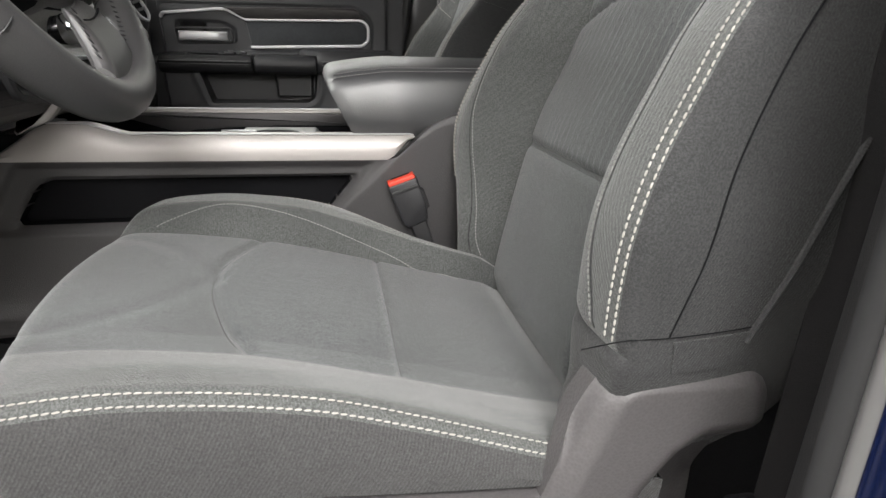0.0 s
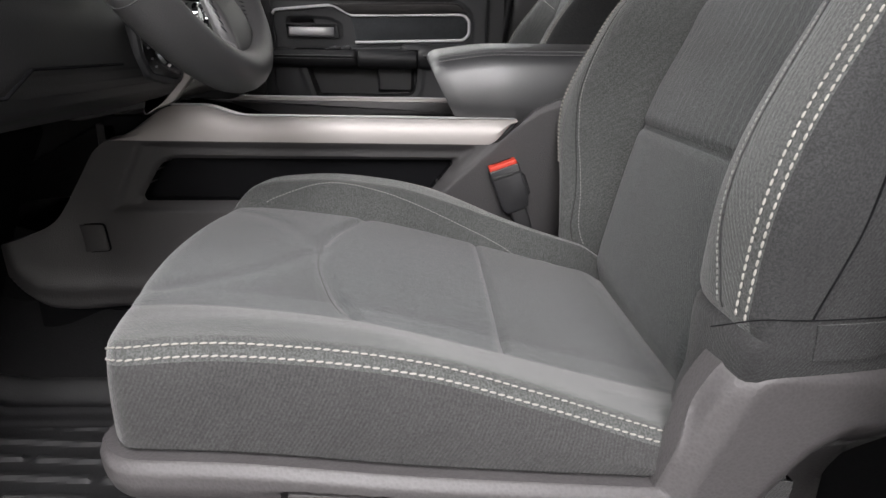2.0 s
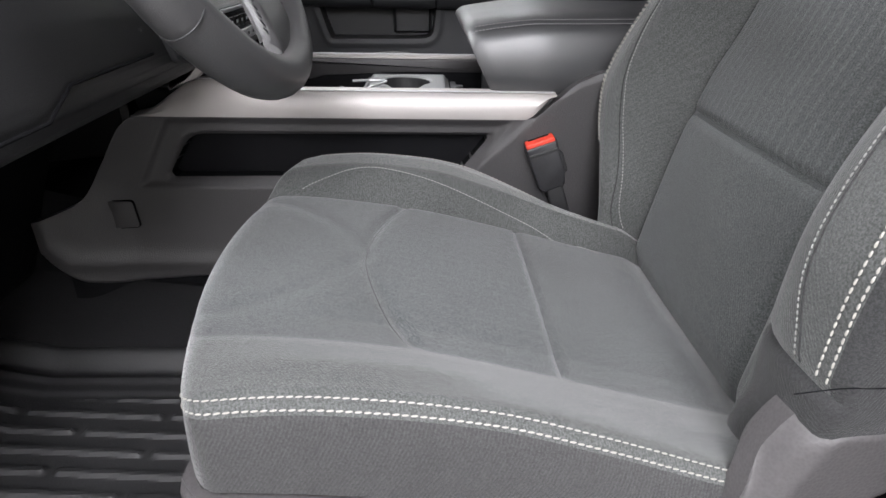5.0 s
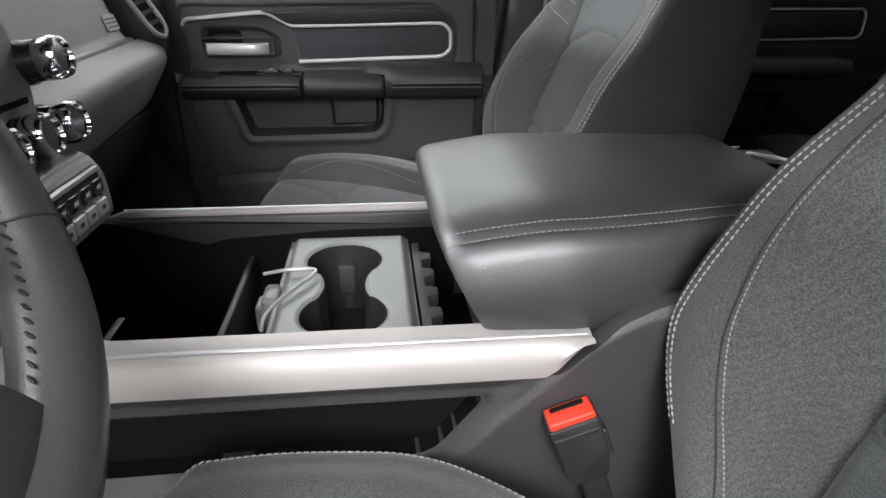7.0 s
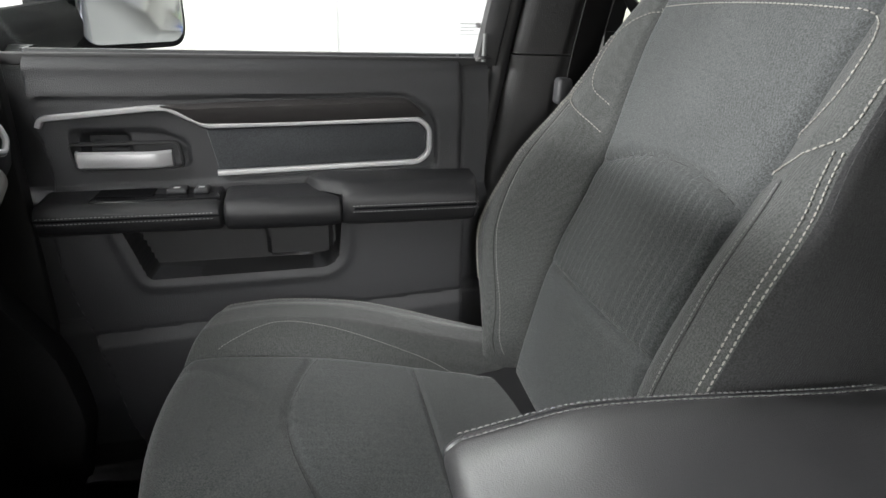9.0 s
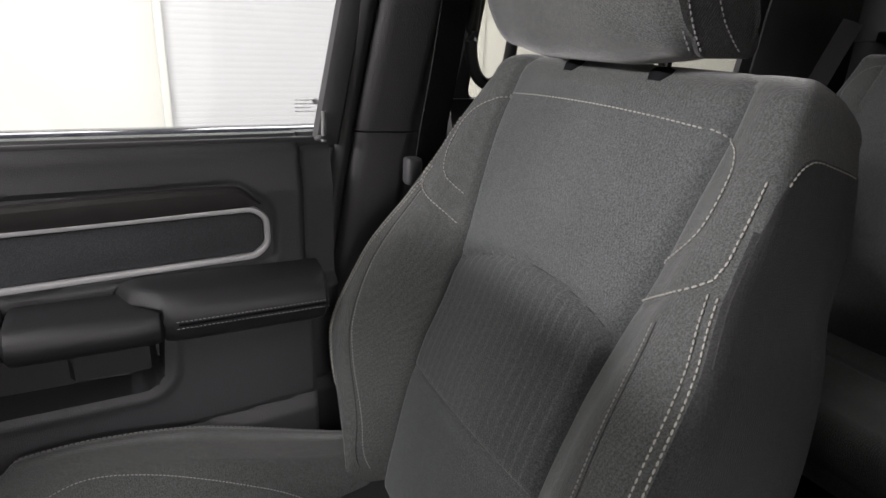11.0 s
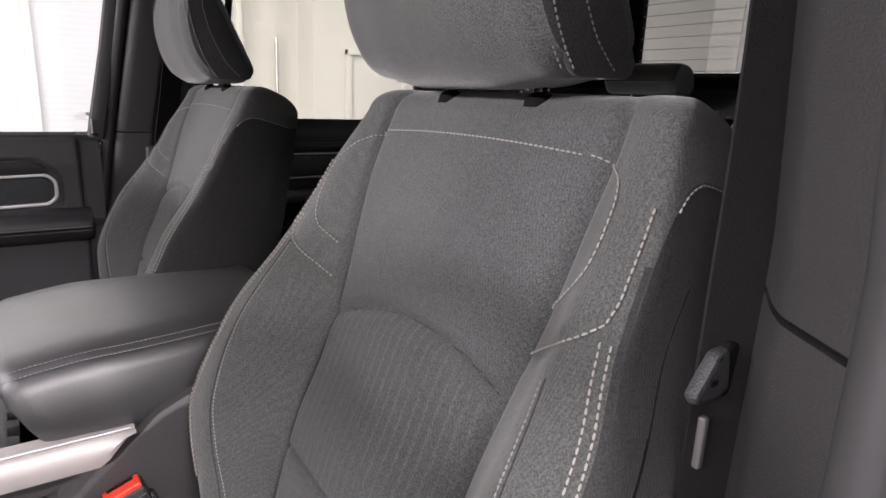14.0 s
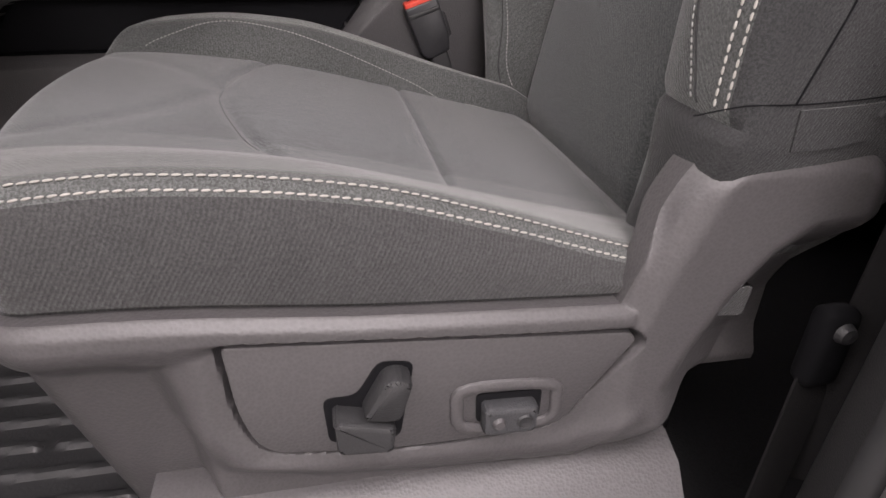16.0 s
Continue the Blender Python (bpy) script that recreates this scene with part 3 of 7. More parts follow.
def taper(yc, s, x):
    """The cushion draws in behind, on the side away from the driver's door."""
    if s <= 0.12 or yc > 0.3:
        return s
    return 0.12 + (s - 0.12) * (1 - 0.68 * float(step(x, -0.2, 0.06)))


def make_cushion(yc):
    xs = np.linspace(-0.336, 0.088, 170)
    st = np.concatenate([np.linspace(0, 0.13, 44), np.linspace(0.13, 0.24, 40)[1:]])
    rings = []

    def ring(x, k, xx):
        z = cush_z(st, np.full(st.shape, x))
        zb, ze = float(cz_low(x)), float(cz_edge(x))
        other = cush_z(-st, np.full(st.shape, x))
        half = [(float(a), float(b)) for a, b in zip(st, z)]
        half += [(0.2455, ze - 0.001), (0.250, ze - 0.0045), (0.2535, ze - 0.010), (0.258, ze - 0.02), (0.2615, (ze + zb) / 2), (0.261, zb + 0.0175), (0.2562, zb + 0.0150), (0.261, zb + 0.0125), (0.259, zb - 0.006), (0.24, zb - 0.016)]
        left = [(float(a), float(b)) for a, b in zip(st, other)] + half[len(st):]
        loop = half + [(0, zb - 0.018)] + [(-a, b) for a, b in reversed(left[1:])]
        zm = (zb + ze) / 2 - 0.005
        c = 1 - (1 - k) * 0.24
        return [Vector((xx - 0.046 * (1 - (a / 0.262) ** 2) * step(-x, 0.1, 0.37), yc + taper(yc, a, x) * c * cw(yc, a), zm + (b - zm) * (k**0.75))) for a, b in loop]

    for w in np.linspace(math.pi / 2, 0, 12)[:-1]:
        rings.append(ring(-0.336, max(0.12, math.cos(w)), -0.336 - 0.030 * math.sin(w)))
    front = len(rings)
    for x in xs:
        rings.append(ring(x, 1.0, x))
    n = len(rings[0])
    nt = len(st)

    def slot(a, b):
        j = b if b < n / 2 else n - b - 1
        if j >= nt + 2:
            return 3
        if j >= nt:
            return 0
        s = st[j] if b < n / 2 else -st[j]
        if abs(s + 0.018) >= 0.148:
            return 0
        if a < front:
            return 1
        x = xs[min(a - front, len(xs) - 1)]
        return 2 if float(seam1_x(s)) < x < -0.093 else 1

    return loft(rings, (True, True), slot)


def bend(x, s):
    return x - 0.046 * (1 - (s / 0.262) ** 2) * float(step(-x, 0.1, 0.37))


def on_cushion(yc, path, lift=0.0):
    P = [(p.x, p.y) for p in smooth_path([Vector((a, b, 0)) for a, b in path], 10)]
    pts = [Vector((bend(x, s), yc + taper(yc, s, x) * cw(yc, s), float(cush_z(s, x)) + lift)) for s, x in P]
    nor = []
    for s, x in P:
        e = 0.003
        dx = float(cush_z(s, x + e) - cush_z(s, x - e)) / (2 * e)
        ds = float(cush_z(s + e, x) - cush_z(s - e, x)) / (2 * e)
        nor.append(Vector((-dx, -ds, 1)).normalized())
    return pts, nor


CLOTH = ["bolster", "insert", "ribbed", "side"]


def front_seat(yc, label, driver):
    seat = thing("front_seat", label, "car seat", "front seats", at=(0, yc, 0.14))
    back = part("backrest", make_back(yc), CLOTH, seat)
    cush = part("seat_cushion", make_cushion(yc), ["bolster", "insert", "soft_ribbed", "cushion_side"], seat)
    rest = part("headrest", make_headrest(yc), ["bolster"], seat, "padded grey cloth headrest with dark side panels")
    thread = []
    for sg in (-1, 1):
        # yoke, inner loop, double rows on the bolster edge
        yoke = [(-0.148, 0.4105), (-0.170, 0.422), (-0.200, 0.438), (-0.2145, 0.451), (-0.2203, 0.465), (-0.2200, 0.483), (-0.2185, 0.507), (-0.2155, 0.529)] if sg < 0 else [(0.151, 0.3865), (0.1738, 0.396), (0.205, 0.408), (0.227, 0.419), (0.234, 0.432), (0.2305, 0.455), (0.223, 0.485), (0.2165, 0.515)]
        thread.append(stitches(*on_back(yc, yoke, 0.0012), r=0.0009))
        turn = [cover_point(yc, sg, u, float(cover_top(u)) - 0.002, 0.0016) for u in np.linspace(0.06, 0.93, 36)]
        thread.append(stitches(turn, [(-0.2, sg, 0.1)] * len(turn), r=0.0008))
        part("side_cover", make_cover(yc, sg), "side", back, "dark cloth side cover")
        loop = [(-0.140, 0.559), (-0.156, 0.556), (-0.176, 0.546), (-0.1855, 0.530), (-0.1882, 0.503), (-0.184, 0.479), (-0.166, 0.458), (-0.152, 0.4455)] if sg < 0 else [(0.146, 0.556), (0.1635, 0.551), (0.185, 0.536), (0.203, 0.515), (0.208, 0.490), (0.205, 0.464), (0.188, 0.438), (0.158, 0.4235)]
        thread.append(stitches(*on_back(yc, loop, 0.0012), r=0.0008))
        for off in ((0.0060, 0.0130) if sg < 0 else (0.0125, 0.0205)):
            thread.append(stitches(*on_back(yc, [(sg * (float(wid(h, sg)) - off), h) for h in np.linspace(0.118, 0.447, 14)], 0.0012), r=0.0008))
    thread.append(stitches(*on_back(yc, [(s, 0.5575 + 0.004 * (1 - (s / 0.146) ** 2)) for s in np.linspace(-0.138, 0.144, 12)], 0.0013), r=0.0008))
    part("stitching", join(thread), "thread", back, "pale double rows of stitching")
    for path in ([(s, float(arc_h(s)) - 0.0005) for s in np.linspace(-0.128, 0.128, 15)], [(s, 0.2) for s in np.linspace(-0.132, 0.132, 9)]):
        part("insert_seam", tube(on_back(yc, path, 0.0003)[0], 0.0007, 0.0007, 6), "side", back)
    for path in ([(p[0] - 0.018, p[1]) for p in SEAM1[4:-4:3]], [(s - 0.018, -0.093) for s in np.linspace(-0.142, 0.142, 9)]):
        part("cushion_seam", tube(on_cushion(yc, path, -0.0002)[0], 0.0007, 0.0005, 6), "side", cush)
    # fine stitch along the inner bolster seam
    fine = []
    for sg in (-1, 1):
        line = [(ramp(h, [0.08, 0.118, 0.168, 0.236, 0.304, 0.372, 0.41], [0.258, 0.250, 0.232, 0.223, 0.214, 0.199, 0.191]) if sg < 0 else ramp(h, [0.03, 0.097, 0.163, 0.23, 0.297, 0.363, 0.41], [0.146, 0.166, 0.188, 0.206, 0.216, 0.216, 0.212]), h) for h in np.linspace(0.118 if sg < 0 else 0.035, 0.41, 18)]
        fine.append(stitches(*on_back(yc, [(sg * float(a), h) for a, h in line], 0.0004), 0.0042, 0.003, 0.00065))
        part("bolster_seam", tube(on_back(yc, [(sg * (float(a) + 0.004), h) for a, h in line], 0.0001)[0], 0.0009, 0.0007, 6), "side", back)
        if sg > 0:
            fine.append(stitches(*on_cushion(yc, [(0.136, -0.322), (0.148, -0.302), (0.160, -0.272), (0.163, -0.24), (0.155, -0.177), (0.145, -0.11), (0.130, -0.035), (0.110, 0.012)], 0.0004), 0.0042, 0.003, 0.00065))
    part("seam_stitching", join(fine), "thread_pale", back)
    rows = []
    for sg in (-1, 1):
        for s0, dz, nz in ((0.2470, -0.0012, 0.7), (0.2520, -0.0072, 0.4)):
            pts, nor = [], []
            ze, zb = float(cz_edge(-0.336)), float(cz_low(-0.336))
            zm = (ze + zb) / 2 - 0.005
            for w in np.linspace(1.0, 0.1, 7):
                k = math.cos(w)
                pts.append(Vector((bend(-0.336, s0) - 0.030 * math.sin(w), yc + sg * s0 * (1 - (1 - k) * 0.24) * cw(yc, sg), zm + (ze + dz - zm) * k**0.75)))
                nor.append(Vector((-math.sin(w), sg * (1 - nz), nz)).normalized())
            for x in np.linspace(-0.336, 0.02, 60):
                pts.append(Vector((bend(x, s0), yc + taper(yc, sg * s0, x) * cw(yc, sg), float(cz_edge(x)) + dz)))
                nor.append(Vector((0, sg * (1 - nz), nz)).normalized())
            rows.append(stitches(pts, nor, 0.0058, 0.0044, 0.0007, lean=0.12))
    part("stitching", join(rows), "thread", cush, "pale double rows of stitching")
    # headrest side panels and posts
    for sg in (-1, 1):
        poly = rounded([(0.192, 1.158), (0.166, 1.128), (0.172, 1.08), (0.184, 1.035), (0.212, 0.987), (0.272, 0.988), (0.279, 0.998), (0.222, 1.112), (0.206, 1.146)], [0.006, 0.012, 0.03, 0.03, 0.01, 0.006, 0.006, 0.02, 0.006], 5)
        y0 = yc + sg * 0.1285
        part("side_panel", prism(poly, "y", y0, y0 + sg * 0.0055, 0.002), "cushion_side", rest, "dark blue-grey cloth panel")
        line = smooth_path([(x, yc + sg * 0.1345, z) for x, z in ((0.206, 1.136), (0.196, 1.127), (0.193, 1.113), (0.197, 1.092), (0.207, 1.06), (0.228, 1.02), (0.243, 1.003), (0.258, 0.990))], 8)
        part("stitching", stitches(line, [(0, sg, 0)] * len(line), 0.005, 0.0034, 0.0007), "thread_grey", rest)
        edge = [smooth_path([(x - dx, yc + sg * yy, z) for x, z in ((0.186, 1.153), (0.1745, 1.142), (0.169, 1.125), (0.170, 1.10), (0.176, 1.07), (0.187, 1.035), (0.199, 1.01), (0.214, 0.989))], 8) for dx, yy in ((0.0, 0.1345), (0.0068, 0.1295))]
        part("stitching", join([stitches(e, [(-0.5, sg, 0)] * len(e), 0.005, 0.0034, 0.0008) for e in edge]), "thread_grey", rest)
        part("headrest_post", tube([(0.252, yc + sg * 0.062, 0.93), (0.252, yc + sg * 0.062, 1.0)], 0.006, sides=12), "gloss", seat)
        part("post_guide", lathe([(0.0, 0.0), (0.014, 0.0), (0.014, 0.008), (0.009, 0.014), (0.0, 0.014)], (0.252, yc + sg * 0.062, 0.962), (ST, 0, CT), 20), "black", seat)
    return seat, back, cush


driver_seat, driver_back, driver_cushion = front_seat(YD, "grey cloth driver seat with pale double stitching", True)
passenger_seat, passenger_back, passenger_cushion = front_seat(YP, "grey cloth passenger seat with ribbed centre panel", False)

# seams of the driver backrest's outer side, and the loop-pile patch under them


def flank(x, z):
    """A place on the outer side of the driver backrest."""
    h = (x - 0.065) * ST + (z - 0.40) * CT
    d = -(x - 0.065) * CT + (z - 0.40) * ST
    W, T = float(wid(h, -1)), float(ramp(h, [-0.03, 0.1, 0.23, 0.43, 0.58], [0.09, 0.10, 0.115, 0.128, 0.124]))
    e = float(front_d(-W, h))
    f = min(0.9, max(0.1, (d - e) / (-T + 0.02 - e)))
    return Vector((x, YD - W - 0.006 * math.sin(math.pi * (0.4 + 0.6 * f)) + 0.016 * float(step(0.30 - h, 0.0, 0.2)) * f - 0.0002, z))


def seam(pts, r=0.0008):
    return tube([flank(p.x, p.y) for p in smooth_path([(a, b, 0) for a, b in pts], 8)], r, r * 0.8, 6)


part("side_seam", seam([(0.063, 0.54), (0.078, 0.588), (0.094, 0.652), (0.121, 0.714), (0.156, 0.765), (0.198, 0.82), (0.225, 0.86)]), "black", driver_back)
part("side_seam", seam([(0.004, 0.537), (0.034, 0.541), (0.066, 0.54), (0.10, 0.540), (0.128, 0.541)], 0.0005), "black", driver_back)
part("rear_edge", seam([(0.124, 0.53), (0.141, 0.57), (0.160, 0.612), (0.187, 0.67), (0.22, 0.73)], 0.003), "side", driver_back)
patch = [flank(x, z) for x, z in ((0.067, 0.537), (0.095, 0.537), (0.126, 0.538), (0.124, 0.516), (0.095, 0.513), (0.069, 0.514))]
part("loop_patch", loft([[p + Vector((0, 0.008, 0)) for p in patch], [p + Vector((0, -0.0012, 0)) for p in patch]]), "side", driver_back, "dark loop-pile patch")

# plastic base of the driver seat, with its power switches
YB = -0.302
PLATE = rounded([(-0.243, 0.416), (-0.240, 0.364), (-0.229, 0.333), (-0.149, 0.322), (-0.040, 0.323), (0.006, 0.390), (0.0, 0.396)], [0.004, 0.02, 0.02, 0.05, 0.016, 0.006, 0.004], 6)


def base_depth(x, z):
    tower = sd_poly(x, z, [(-0.012, 0.30), (-0.006, 0.400), (0.004, 0.435), (0.036, 0.512), (0.15, 0.52), (0.17, 0.30), (0.10, 0.27)])
    d = 0.009 * step(-tower, -0.010, 0.016)
    # lip under the cushion, rounded inward at its top and running out into the front flank
    lo = cz_low(x)
    soft = 0.016 * step(-x, 0.235, 0.275)
    lip = 0.007 * step(z - lo, -0.0065 - soft, 0.0005) - 0.006 * step(z - lo, 0.004, 0.014) ** 2
    d = np.maximum(d, lip * step(-x, -0.016, 0.002))
    plate = sd_poly(x, z, PLATE)
    d = d - 0.014 * step(-plate, -0.0045, -0.0012)
    # the front flank and the foot fall back, leaving a rounded rim round the plate
    front = sd_poly(x, z, [(-0.42, 0.412), (-0.30, 0.411), (-0.273, 0.404), (-0.270, 0.352), (-0.250, 0.322), (-0.186, 0.306), (-0.10, 0.297), (-0.018, 0.290), (0.022, 0.309), (0.05, 0.319), (0.19, 0.317), (0.19, 0.15), (-0.42, 0.15)])
    d = d - 0.012 * step(-front, -0.003, 0.020) - 0.05 * step(-front, 0.03, 0.09) * step(x, -0.25, -0.15)
    d = d - 0.045 * np.clip((0.408 - z) / 0.2, 0, 1) * step(-x, 0.262, 0.285) - 0.09 * step(-x, 0.32, 0.41) ** 2
    rim = sd_line(x, z, [(-0.257, 0.404), (-0.255, 0.35), (-0.238, 0.320), (-0.20, 0.314), (-0.12, 0.310), (-0.03, 0.304), (0.01, 0.325)])
    d = d + 0.003 * np.exp(-((rim / 0.009) ** 2))
    # the tower hollows out behind, and its shoulder is rounded
    scoop = sd_poly(x, z, [(0.030, 0.345), (0.041, 0.377), (0.061, 0.419), (0.083, 0.449), (0.107, 0.465), (0.24, 0.468), (0.24, 0.25), (0.06, 0.25), (0.04, 0.31)])
    d = d - 0.045 * step(-scoop, -0.006, 0.05) - 0.025 * step(-scoop, 0.03, 0.10)
    d = d - 0.014 * step(x, 0.0, 0.016) * (1 - step(base_top(x) - z, 0.0, 0.022)) ** 2
    return d


def base_top(x):
    return np.where(x < -0.008, cz_low(x) + 0.014, ramp(x, [-0.008, 0.006, 0.035, 0.060, 0.13, 0.17, 0.2], [0.418, 0.455, 0.507, 0.515, 0.512, 0.49, 0.44]))


def base_foot(x):
    return 0.215 + 0.095 * step(x, -0.03, 0.045)


def base_place(u, v, d):
    """The front edge of the cover slopes back toward its foot."""
    return (u + 0.13 * max(0.0, 0.40 - v) * float(step(-u, 0.24, 0.36)), YB - d, v)


cover = field(np.linspace(-0.365, 0.150, 290), np.linspace(0, 1, 230), base_place, base_depth, None, lambda u, v: np.minimum(base_foot(u) + (0.52 - base_foot(u)) * v, base_top(u)))
bmesh.ops.remove_doubles(cover, verts=cover.verts, dist=1e-6)
base = part("side_cover", cover, "base", driver_seat, "grained warm-grey plastic seat base cover")
plate = part("switch_plate", prism(PLATE, "y", -0.306, -0.285, 0.0012, 2), "base", driver_seat, "grained plate with the seat switches")
riser = [[Vector((x, y, z)) for y, z in ((-0.286, 0.282), (-0.31, 0.272), (-0.365, 0.20), (-0.365, 0.15), (-0.25, 0.15), (-0.25, 0.282))] for x in (-0.31, -0.28, 0.03, 0.06)]
part("seat_riser", loft(riser, (True, True)), "base", driver_seat, "sloping grey riser under the seat base")
part("front_cover", prism(rounded([(-0.385, 0.425), (-0.375, 0.385), (-0.335, 0.25), (-0.26, 0.25), (-0.28, 0.425)], [0.01, 0.02, 0.01, 0.01, 0.01], 4), "y", YD - 0.20, YD + 0.235, 0.004), "base", driver_seat)
# power switch: a lying bar and a leaning lever
part("switch_recess", prism(rounded([(-0.192, 0.372), (-0.172, 0.372), (-0.158, 0.396), (-0.137, 0.393), (-0.142, 0.362), (-0.146, 0.334), (-0.190, 0.336)], 0.006, 4), "y", -0.3068, -0.303, 0.0), "black", plate)
part("seat_switch", prism(rounded([(-0.186, 0.367), (-0.150, 0.357), (-0.152, 0.338), (-0.185, 0.341)], 0.004, 4), "y", -0.324, -0.303, 0.003), "dark", plate, "grey seat adjuster switch")
part("recline_lever", prism(rounded([(-0.170, 0.364), (-0.156, 0.391), (-0.147, 0.393), (-0.139, 0.388), (-0.147, 0.360)], 0.005, 4), "y", -0.322, -0.303, 0.003), "dark", plate, "grey recline lever")
lum = part("lumbar_switch", prism(rounded([(-0.098, 0.361), (-0.054, 0.359), (-0.054, 0.335), (-0.097, 0.337)], 0.004, 4), "y", -0.3072, -0.30, 0.001), "black", plate)
part("surround", tube(smooth_path([(x, -0.3065, z) for x, z in ((-0.110, 0.352), (-0.103, 0.366), (-0.052, 0.363), (-0.044, 0.352), (-0.050, 0.331), (-0.102, 0.333))], 5, True), 0.0045, 0.003, closed=True, up=(0, 1, 0)), "base", lum)
rock = part("rocker", prism(rounded([(-0.0945, 0.356), (-0.059, 0.354), (-0.059, 0.333), (-0.094, 0.334)], 0.004, 4), "y", -0.318, -0.303, 0.003), "plastic", lum, "grey rocker with two dimples")
part("dimple", lathe([(0.0, 0.002), (0.003, 0.002), (0.0045, 0.0), (0.0045, -0.002)], (-0.085, -0.3185, 0.345), (0, -1, 0), 16), "base", rock)
part("dimple", lathe([(0.0, 0.0005), (0.0035, 0.0005), (0.0045, 0.001), (0.0055, 0.0), (0.0055, -0.002)], (-0.068, -0.3183, 0.344), (0, -1, 0), 16), "dark", rock)
# ---- centre console ----
console = thing("centre_console", "dark plastic centre console with silver side trims", "console", at=(-0.2, 0.415, 0.14))
CY0, CY1 = 0.241, 0.582


BIN = rounded([(-0.530, 0.525), (-0.112, 0.527), (-0.160, 0.467), (-0.570, 0.462)], [0.02, 0.006, 0.02, 0.012], 4)


def console_foot(x):
    """Where the panel ends over the carpet, curving up at its front end."""
    return ramp(x, [-0.785, -0.765, -0.74, -0.705, -0.66, -0.5, 0.3], [0.405, 0.365, 0.325, 0.297, 0.290, 0.300, 0.305])


def side_depth(x, z):
    d = 0 * x
    binr = sd_poly(x, z, BIN)
    frame_ = sd_poly(x, z, [(-0.555, 0.545), (-0.09, 0.545), (-0.155, 0.455), (-0.605, 0.452)])
    d = d - 0.006 * step(-frame_, -0.006, 0.006)
    d = d - 0.09 * step(-binr, -0.001, 0.006)
    foot = sd_line(x, z, [(-0.744, 0.415), (-0.740, 0.372), (-0.716, 0.342), (-0.66, 0.332), (-0.3, 0.328), (0.1, 0.328)])
    d = d + 0.006 * np.exp(-((foot / 0.014) ** 2))
    d = d - 0.05 * step(console_foot(x) + 0.012 - z, 0, 0.03)
    skirt = sd_poly(x, z, [(-0.16, 0.46), (-0.028, 0.583), (0.01, 0.606), (0.05, 0.616), (0.25, 0.62), (0.25, 0.2), (-0.2, 0.2)])
    d = d + 0.004 * step(-skirt, -0.002, 0.006)
    d = d + 0.03 * step(-x, 0.62, 0.75) * step(0.5 - z, 0, 0.1)
    return d


def side_top(x):
    return ramp(x, [-0.76, -0.72, -0.689, -0.654, -0.617, -0.60, -0.58, -0.06, -0.03, 0.005, 0.05, 0.3], [0.405, 0.417, 0.433, 0.486, 0.54, 0.550, 0.552, 0.553, 0.575, 0.603, 0.617, 0.617])


# second slot blackens bin recess and foot of the panel, painting in their shade
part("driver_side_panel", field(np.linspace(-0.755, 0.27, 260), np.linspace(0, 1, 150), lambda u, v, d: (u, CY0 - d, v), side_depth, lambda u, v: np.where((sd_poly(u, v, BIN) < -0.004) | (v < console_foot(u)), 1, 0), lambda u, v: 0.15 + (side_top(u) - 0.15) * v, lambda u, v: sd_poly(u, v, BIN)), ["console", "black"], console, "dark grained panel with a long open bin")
part("passenger_side_panel", rbox(-0.75, 0.27, CY1 - 0.012, CY1, 0.15, 0.56, 0.004), "console", console)
CAP = [(-0.668, 0.43), (-0.622, 0.43), (-0.618, 0.388), (-0.66, 0.385)]
cap_y = CY0 - float(side_depth(np.array(-0.642), np.array(0.41)))
part("socket_gap", prism(rounded(CAP, 0.006, 4), "y", cap_y - 0.0012, cap_y + 0.004), "black", console)
part("socket_cover", prism(rounded([(x * 0.94 - 0.0385, z * 0.94 + 0.0245) for x, z in CAP], 0.005, 4), "y", cap_y - 0.0028, cap_y + 0.004, 0.001), "console", console, "small square cover")
for y0, sg, nm in ((CY0, 1, "driver"), (CY1, -1, "passenger")):
    rings = []
    for x in np.linspace(-0.60, -0.026, 60):
        hump = 0.014 * float(step(-x, 0.41, 0.47)) if sg > 0 else 0.0
        top = 0.586 + hump
        left = float(step(-x, 0.50, 0.60))
        top = top - left * (top - 0.553)
        lo = 0.551 if sg > 0 else top - 0.006
        right = float(step(x, -0.066, -0.028))
        lo = lo + right * (top - lo - 0.003)
        w = 0.036 if sg > 0 else 0.016
        rings.append([Vector((x, y0 + sg * a, b)) for a, b in ((-0.001, lo), (-0.003, lo + (top - lo) * 0.35), (0.002, lo + (top - lo) * 0.8), (0.007, top - 0.002), (0.011, top), (w - 0.003, top), (w, top - 0.003), (w, lo))])
    trim = part("side_trim", loft(rings), "silver", console, "satin silver trim along the console")
    edge = [(x, y0 + sg * 0.0085, 0.5868 + (0.014 * float(step(-x, 0.41, 0.47)) if sg > 0 else 0.0)) for x in np.linspace(-0.51, -0.03, 40)]
    part("bright_edge", tube(edge, 0.0022, 0.0012, 8), "bezel", trim)
